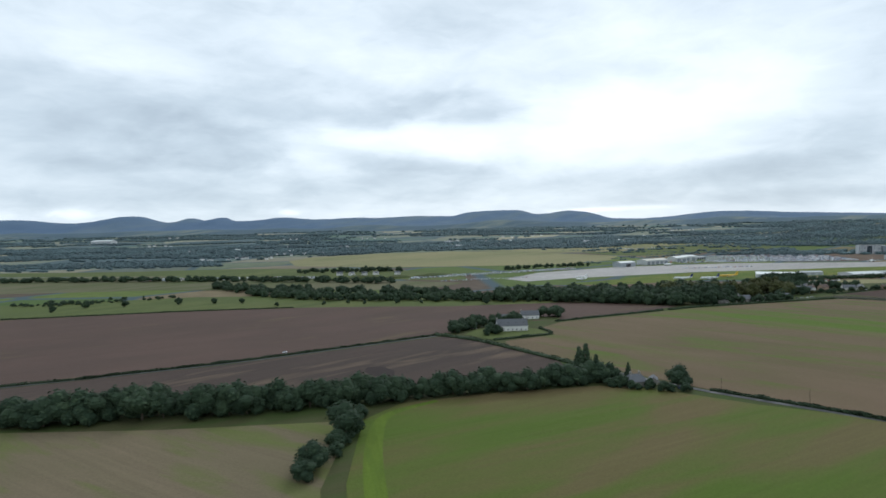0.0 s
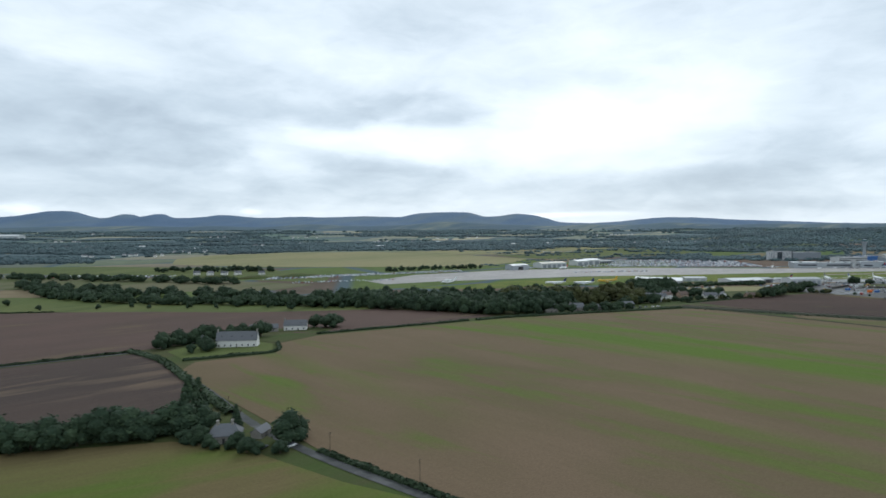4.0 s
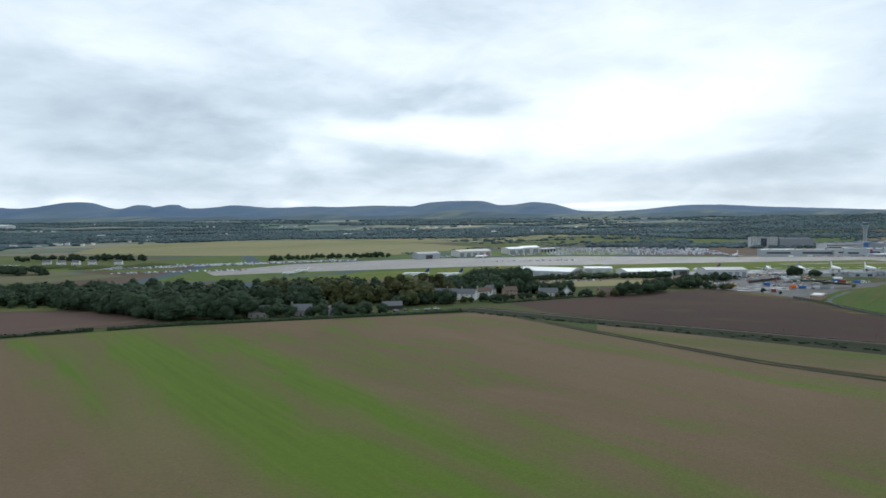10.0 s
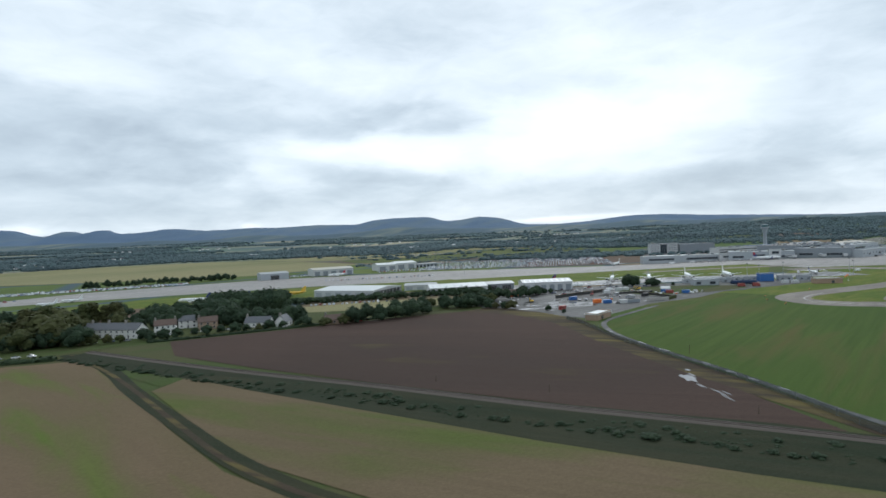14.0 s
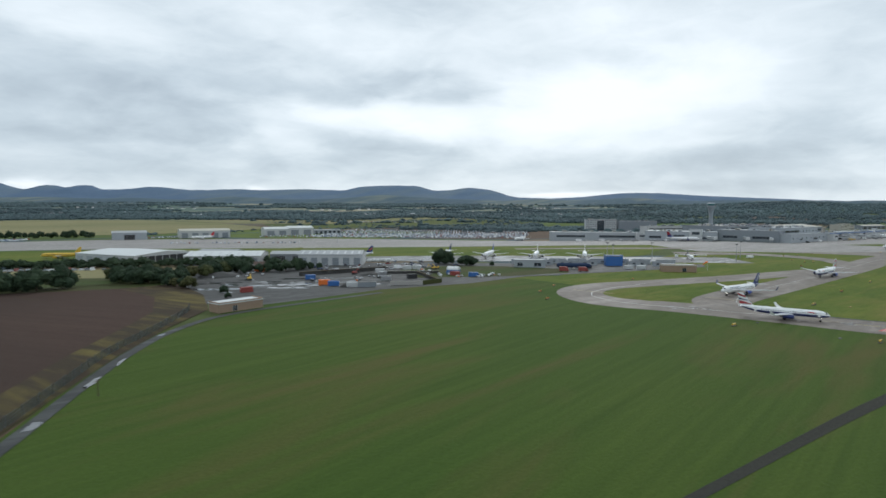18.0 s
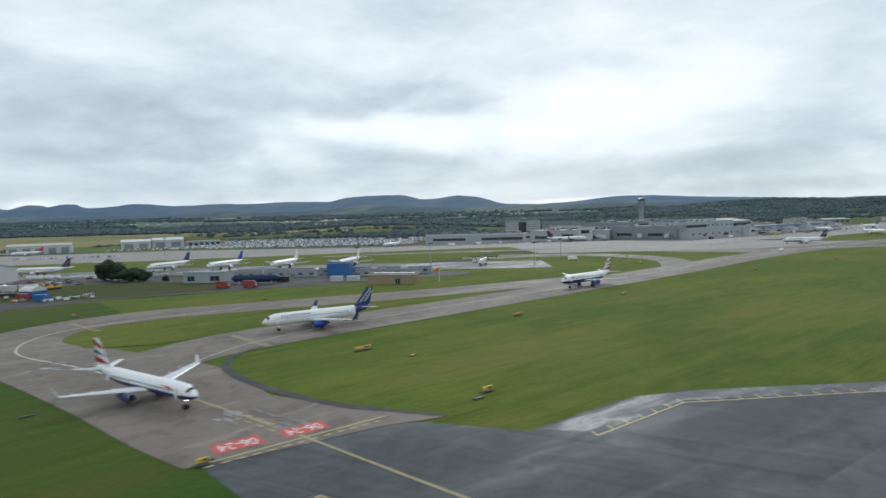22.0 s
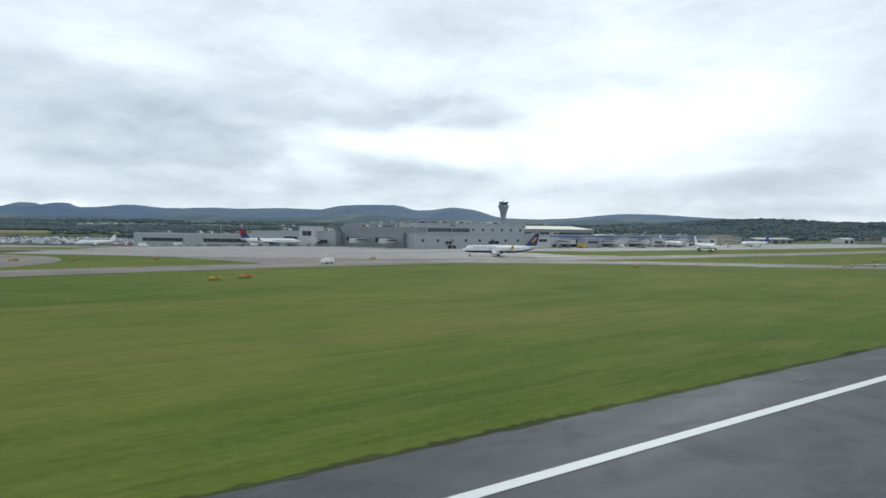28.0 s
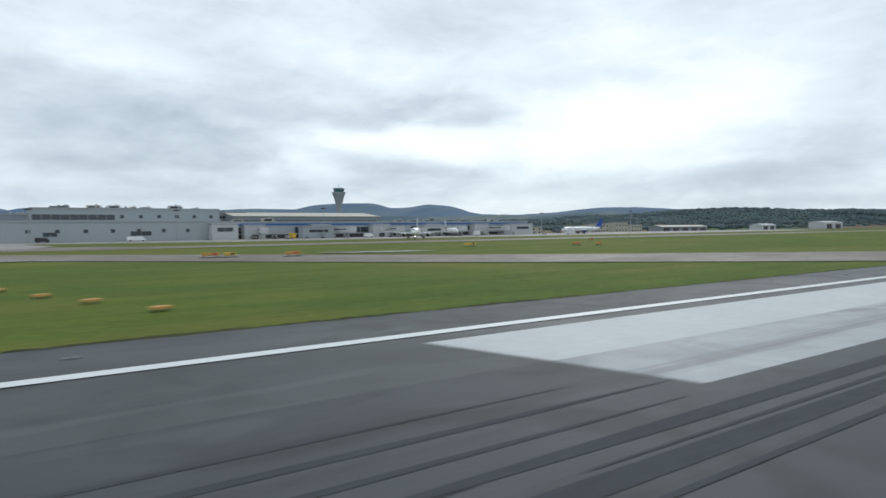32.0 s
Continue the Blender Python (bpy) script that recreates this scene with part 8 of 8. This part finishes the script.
def guide_sign(x, y, turn, long, mat, label):
    t = thing("guidance_sign", (x, y, 0.2), turn, label, "sign", "airfield guidance signs")
    part("panel", Shape().box((0, 0, 0.58), (long, 0.3, 0.54)), M["yellow"] if mat == "yellow" else M["glide"], t)
    part("face", Shape().box((0, -0.17, 0.58), (long * 0.94, 0.04, 0.42)), M["yellow"] if mat == "yellow" else M["glide"], t)
    for px in (-long * 0.35, long * 0.35):
        part("leg", Shape().tube((px, 0, -0.1), (px, 0, 0.45), 0.06, n=6), M["dark"], t)
    part("base_slab", Shape().box((0, 0, 0.0), (long + 0.5, 1.0, 0.1)), M["yard"], t)
    part("inscription", Shape().box((long * 0.2, -0.2, 0.62), (long * 0.3, 0.03, 0.34)), M["paint_red"] if mat != "yellow" else M["dark"], t)


for x, y, a, l, m in [(1482, 118, 5, 4.0, "yellow"), (1484, 75, 5, 2.0, "yellow"), (1419, 72, 5, 2.2, "yellow"), (1406, 113, 5, 2.6, "yellow"), (1437.5, 73.5, 5, 1.4, "yellow"), (1430, 227, 5, 1.4, "orange"), (1538, 128.5, 5, 2.2, "orange"), (1539.6, 128.9, 5, 2.2, "yellow"), (1597, 136, 5, 2.6, "yellow"), (1712, 148, 5, 1.6, "orange"), (1805, 150, 5, 3.2, "orange"), (1797, 146, 8, 2.4, "yellow"), (1796, 251, 8, 1.6, "red_panel"), (1769, 252, 8, 1.6, "orange"), (1751, 256, 8, 3.0, "yellow"), (1875, 223, 8, 3.0, "yellow"), (1939, 140, 8, 2.2, "orange"),
                      (2021, 108, 10, 3.0, "orange"), (2024, 107, 10, 2.0, "yellow"), (2034, 103, 10, 2.6, "orange"), (2088, 124, 10, 4.0, "yellow"), (2112, 110, 10, 3.0, "orange"), (2116, 106, 10, 2, "orange"), (2160, 150, 10, 2.4, "orange"), (1408, 215, 5, 2.0, "orange"), (1662, 202, 5, 2.2, "orange"), (1714, 232, 5, 1.6, "red_panel"), (1710, 214, 5, 3, "yellow"), (1492, 222, 5, 1.6, "orange"), (1700, 216, 5, 1.4, "orange"), (1394, 196, 5, 2.0, "orange")]:
    guide_sign(x, y, a, l, m, {"yellow": "yellow airfield guidance sign on a slab", "orange": "faded orange airfield guidance sign with red panel", "red_panel": "red mandatory airfield sign"}[m])
for x, y in [(1488, 106), (1415, 82), (1419, 111), (1480.5, 73), (1648, 34)]:
    t = thing("drain_cover", (x, y, 0.17), 12, "low drain cover set in scraped earth", "drain cover", "drain covers")
    part("slab", Shape().box((0, 0, 0.03), (2.2, 0.9, 0.08)), M["concrete"] if x > 1600 else M["yard"], t)
    part("grate", Shape().box((0, 0, 0.08), (1.4, 0.6, 0.05)), M["glide"] if 1485 < x < 1600 else M["dark"], t)
random.seed(23)
for k in range(24):
    x = 1580 + 60 * k
    for y in (25.2, -25.2):
        t = thing("edge_light", (x, y, 0.12), 0, "small runway edge light on a disc", "runway light", "runway edge lights")
        part("base", Shape().tube((0, 0, -0.05), (0, 0, 0.05), 0.18, 0.15, 10), M["dark"], t)
        part("lens", Shape().tube((0, 0, 0.05), (0, 0, 0.09), 0.07, 0.05, 8), M["steel"], t)
sock = thing("windsock", (1575, 224, 0.1), 146, "orange windsock hanging from a white mast", "windsock")
part("mast", Shape().tube((0, 0, 0), (0, 0, 6.5), 0.1, 0.07), M["skin_white"], sock)
part("sock", Shape().loft([[(px, r * math.cos(a), z + r * math.sin(a)) for a in [2 * math.pi * i / 10 for i in range(10)]] for px, r, z in ((0.1, 0.6, 6.2), (1.2, 0.55, 5.9), (2.4, 0.45, 5.1), (3.2, 0.32, 4.3))]), M["orange"], sock)

# ---- car parks: far too many to count ----
def car_field(name, corners, rows, per_row, fill, seed, label):
    random.seed(seed)
    sh = Shape()
    a, b, c, d = (Vector(p) for p in corners)
    for r in range(rows):
        for i in range(per_row):
            if random.random() > fill:
                continue
            u, v = (i + random.uniform(-.1, .1)) / per_row, (r + random.uniform(-.08, .08)) / rows
            p = a.lerp(b, u).lerp(d.lerp(c, u), v)
            z = ground_z(p.x, p.y) + 0.2
            t = math.atan2((d - a).y, (d - a).x) + random.uniform(-.05, .05)
            ca, sa = math.cos(t), math.sin(t)
            h = random.choice((1.45, 1.5, 1.7, 2.3))
            rings = []
            for px, w, hh in ((2.1, 0.8, 0.7), (1.0, 0.88, 0.95), (0.4, 0.8, h), (-1.6, 0.8, h), (-2.1, 0.85, 0.9)):
                rings.append([(p.x + ca * px - sa * wy, p.y + sa * px + ca * wy, z + zz) for wy, zz in ((-w, 0.25), (w, 0.25), (w * 0.9, hh), (-w * 0.9, hh))])
            sh.loft(rings)
    return tagged(part(name, sh, M["car_paint"]), label, "parked cars", "", "stuff")


car_field("car_park_rows", [(1560, 905), (1840, 690), (1960, 800), (1640, 990)], 20, 74, 0.85, 1, "packed rows of parked cars behind the apron")
car_field("car_park_rows", [(1640, 1000), (1960, 805), (2040, 900), (1720, 1130)], 14, 70, 0.8, 2, "packed rows of parked cars behind the apron")
car_field("car_park_rows", [(760, 1075), (1180, 1010), (1200, 1050), (800, 1120)], 8, 90, 0.85, 3, "long strip of parked cars by the cross runway")
car_field("car_park_rows", [(300, 1480), (620, 1240), (660, 1290), (340, 1540)], 8, 60, 0.7, 4, "strip of parked cars on the far meadow")
car_field("car_park_rows", [(780, 980), (960, 920), (970, 940), (800, 1000)], 2, 34, 0.8, 5, "single lines of cars by the cross runway end")
car_field("car_park_rows", [(1900, 1500), (2080, 1380), (2120, 1430), (1950, 1560)], 6, 26, 0.7, 6, "cars parked among the far trees")
car_field("car_park_rows", [(1495, 938), (1606, 880), (1640, 960), (1520, 1000)], 6, 26, 0.7, 11, "cars parked beside the far hangars")
car_field("car_park_rows", [(1300, 985), (1385, 1000), (1400, 1030), (1310, 1020)], 3, 26, 0.75, 12, "cars parked beside the far hangars")
car_field("yard_cars", [(1300, 425), (1350, 396), (1362, 414), (1312, 444)], 3, 14, 0.8, 8, "cars parked by the sheds")
car_field("yard_cars", [(1180, 500), (1240, 462), (1246, 470), (1186, 508)], 1, 18, 0.9, 9, "cars parked before the cargo shed")
car_field("apron_gear", [(1345, 836), (1495, 758), (1505, 774), (1352, 856)], 2, 30, 0.6, 10, "dark rows of equipment on the cross runway")
random.seed(8)
for i in range(62):
    x, y = (1986 + 3.1 * i, 439) if i < 36 else (1990 + random.uniform(0, 110), 448 + random.uniform(0, 46))
    c = car(x, y, random.choice((0, 90)), "car on the car park roof", "rooftop cars", 0.25)
    c.location.z = (ground_z(2045, 470) + 19.6) * SCALE


def glide_light(x, y):
    t = thing("glide_path_light", (x, y, 0.1), 10, "low orange approach light unit in the grass", "airfield light", "glide path lights")
    part("housing", Shape().box((0, 0, 0.2), (0.95, 0.7, 0.14)), M["glide"], t)
    part("lens", Shape().box((-0.42, 0, 0.22), (0.05, 0.5, 0.1)), M["lamp_lens"], t)
    for px in (-0.34, 0.34):
        for py in (-0.34, 0.34):
            part("leg", Shape().tube((px, py, -0.05), (px, py, 0.14), 0.04, n=6), M["dark"], t)


for x, y in [(1995.2, 58.2), (1998.3, 50.9), (2001.2, 45.0), (2004.5, 38.0)]:
    glide_light(x, y)

# ragged worn edge of grass and runway; dark colour stands for the verge's shadow
for sgn in (1, -1):
    random.seed(41)
    rag = Shape()
    inner, outer = [], []
    for k in range(2200):
        x = 1560 + 0.5 * k
        inner.append((x, sgn * (28.05 + random.uniform(-0.14, 0.12) + 0.2 * noise.noise((x / 3, 0, 0))), 0.128))
        outer.append((x, sgn * (28.7 + random.uniform(-0.25, 0.3) + 0.4 * noise.noise((x / 5, 4, 0))), 0.10))
    n = len(inner)
    rag.add(inner + outer, [((i, i + 1, n + i + 1, n + i) if sgn > 0 else (i, n + i, n + i + 1, i + 1)) for i in range(n - 1)])
    tagged(part("runway_edge_turf", rag, M["edge_turf_shade"]), "ragged turf along the runway edge, dark for the verge's shadow", "grass", "", "structure")
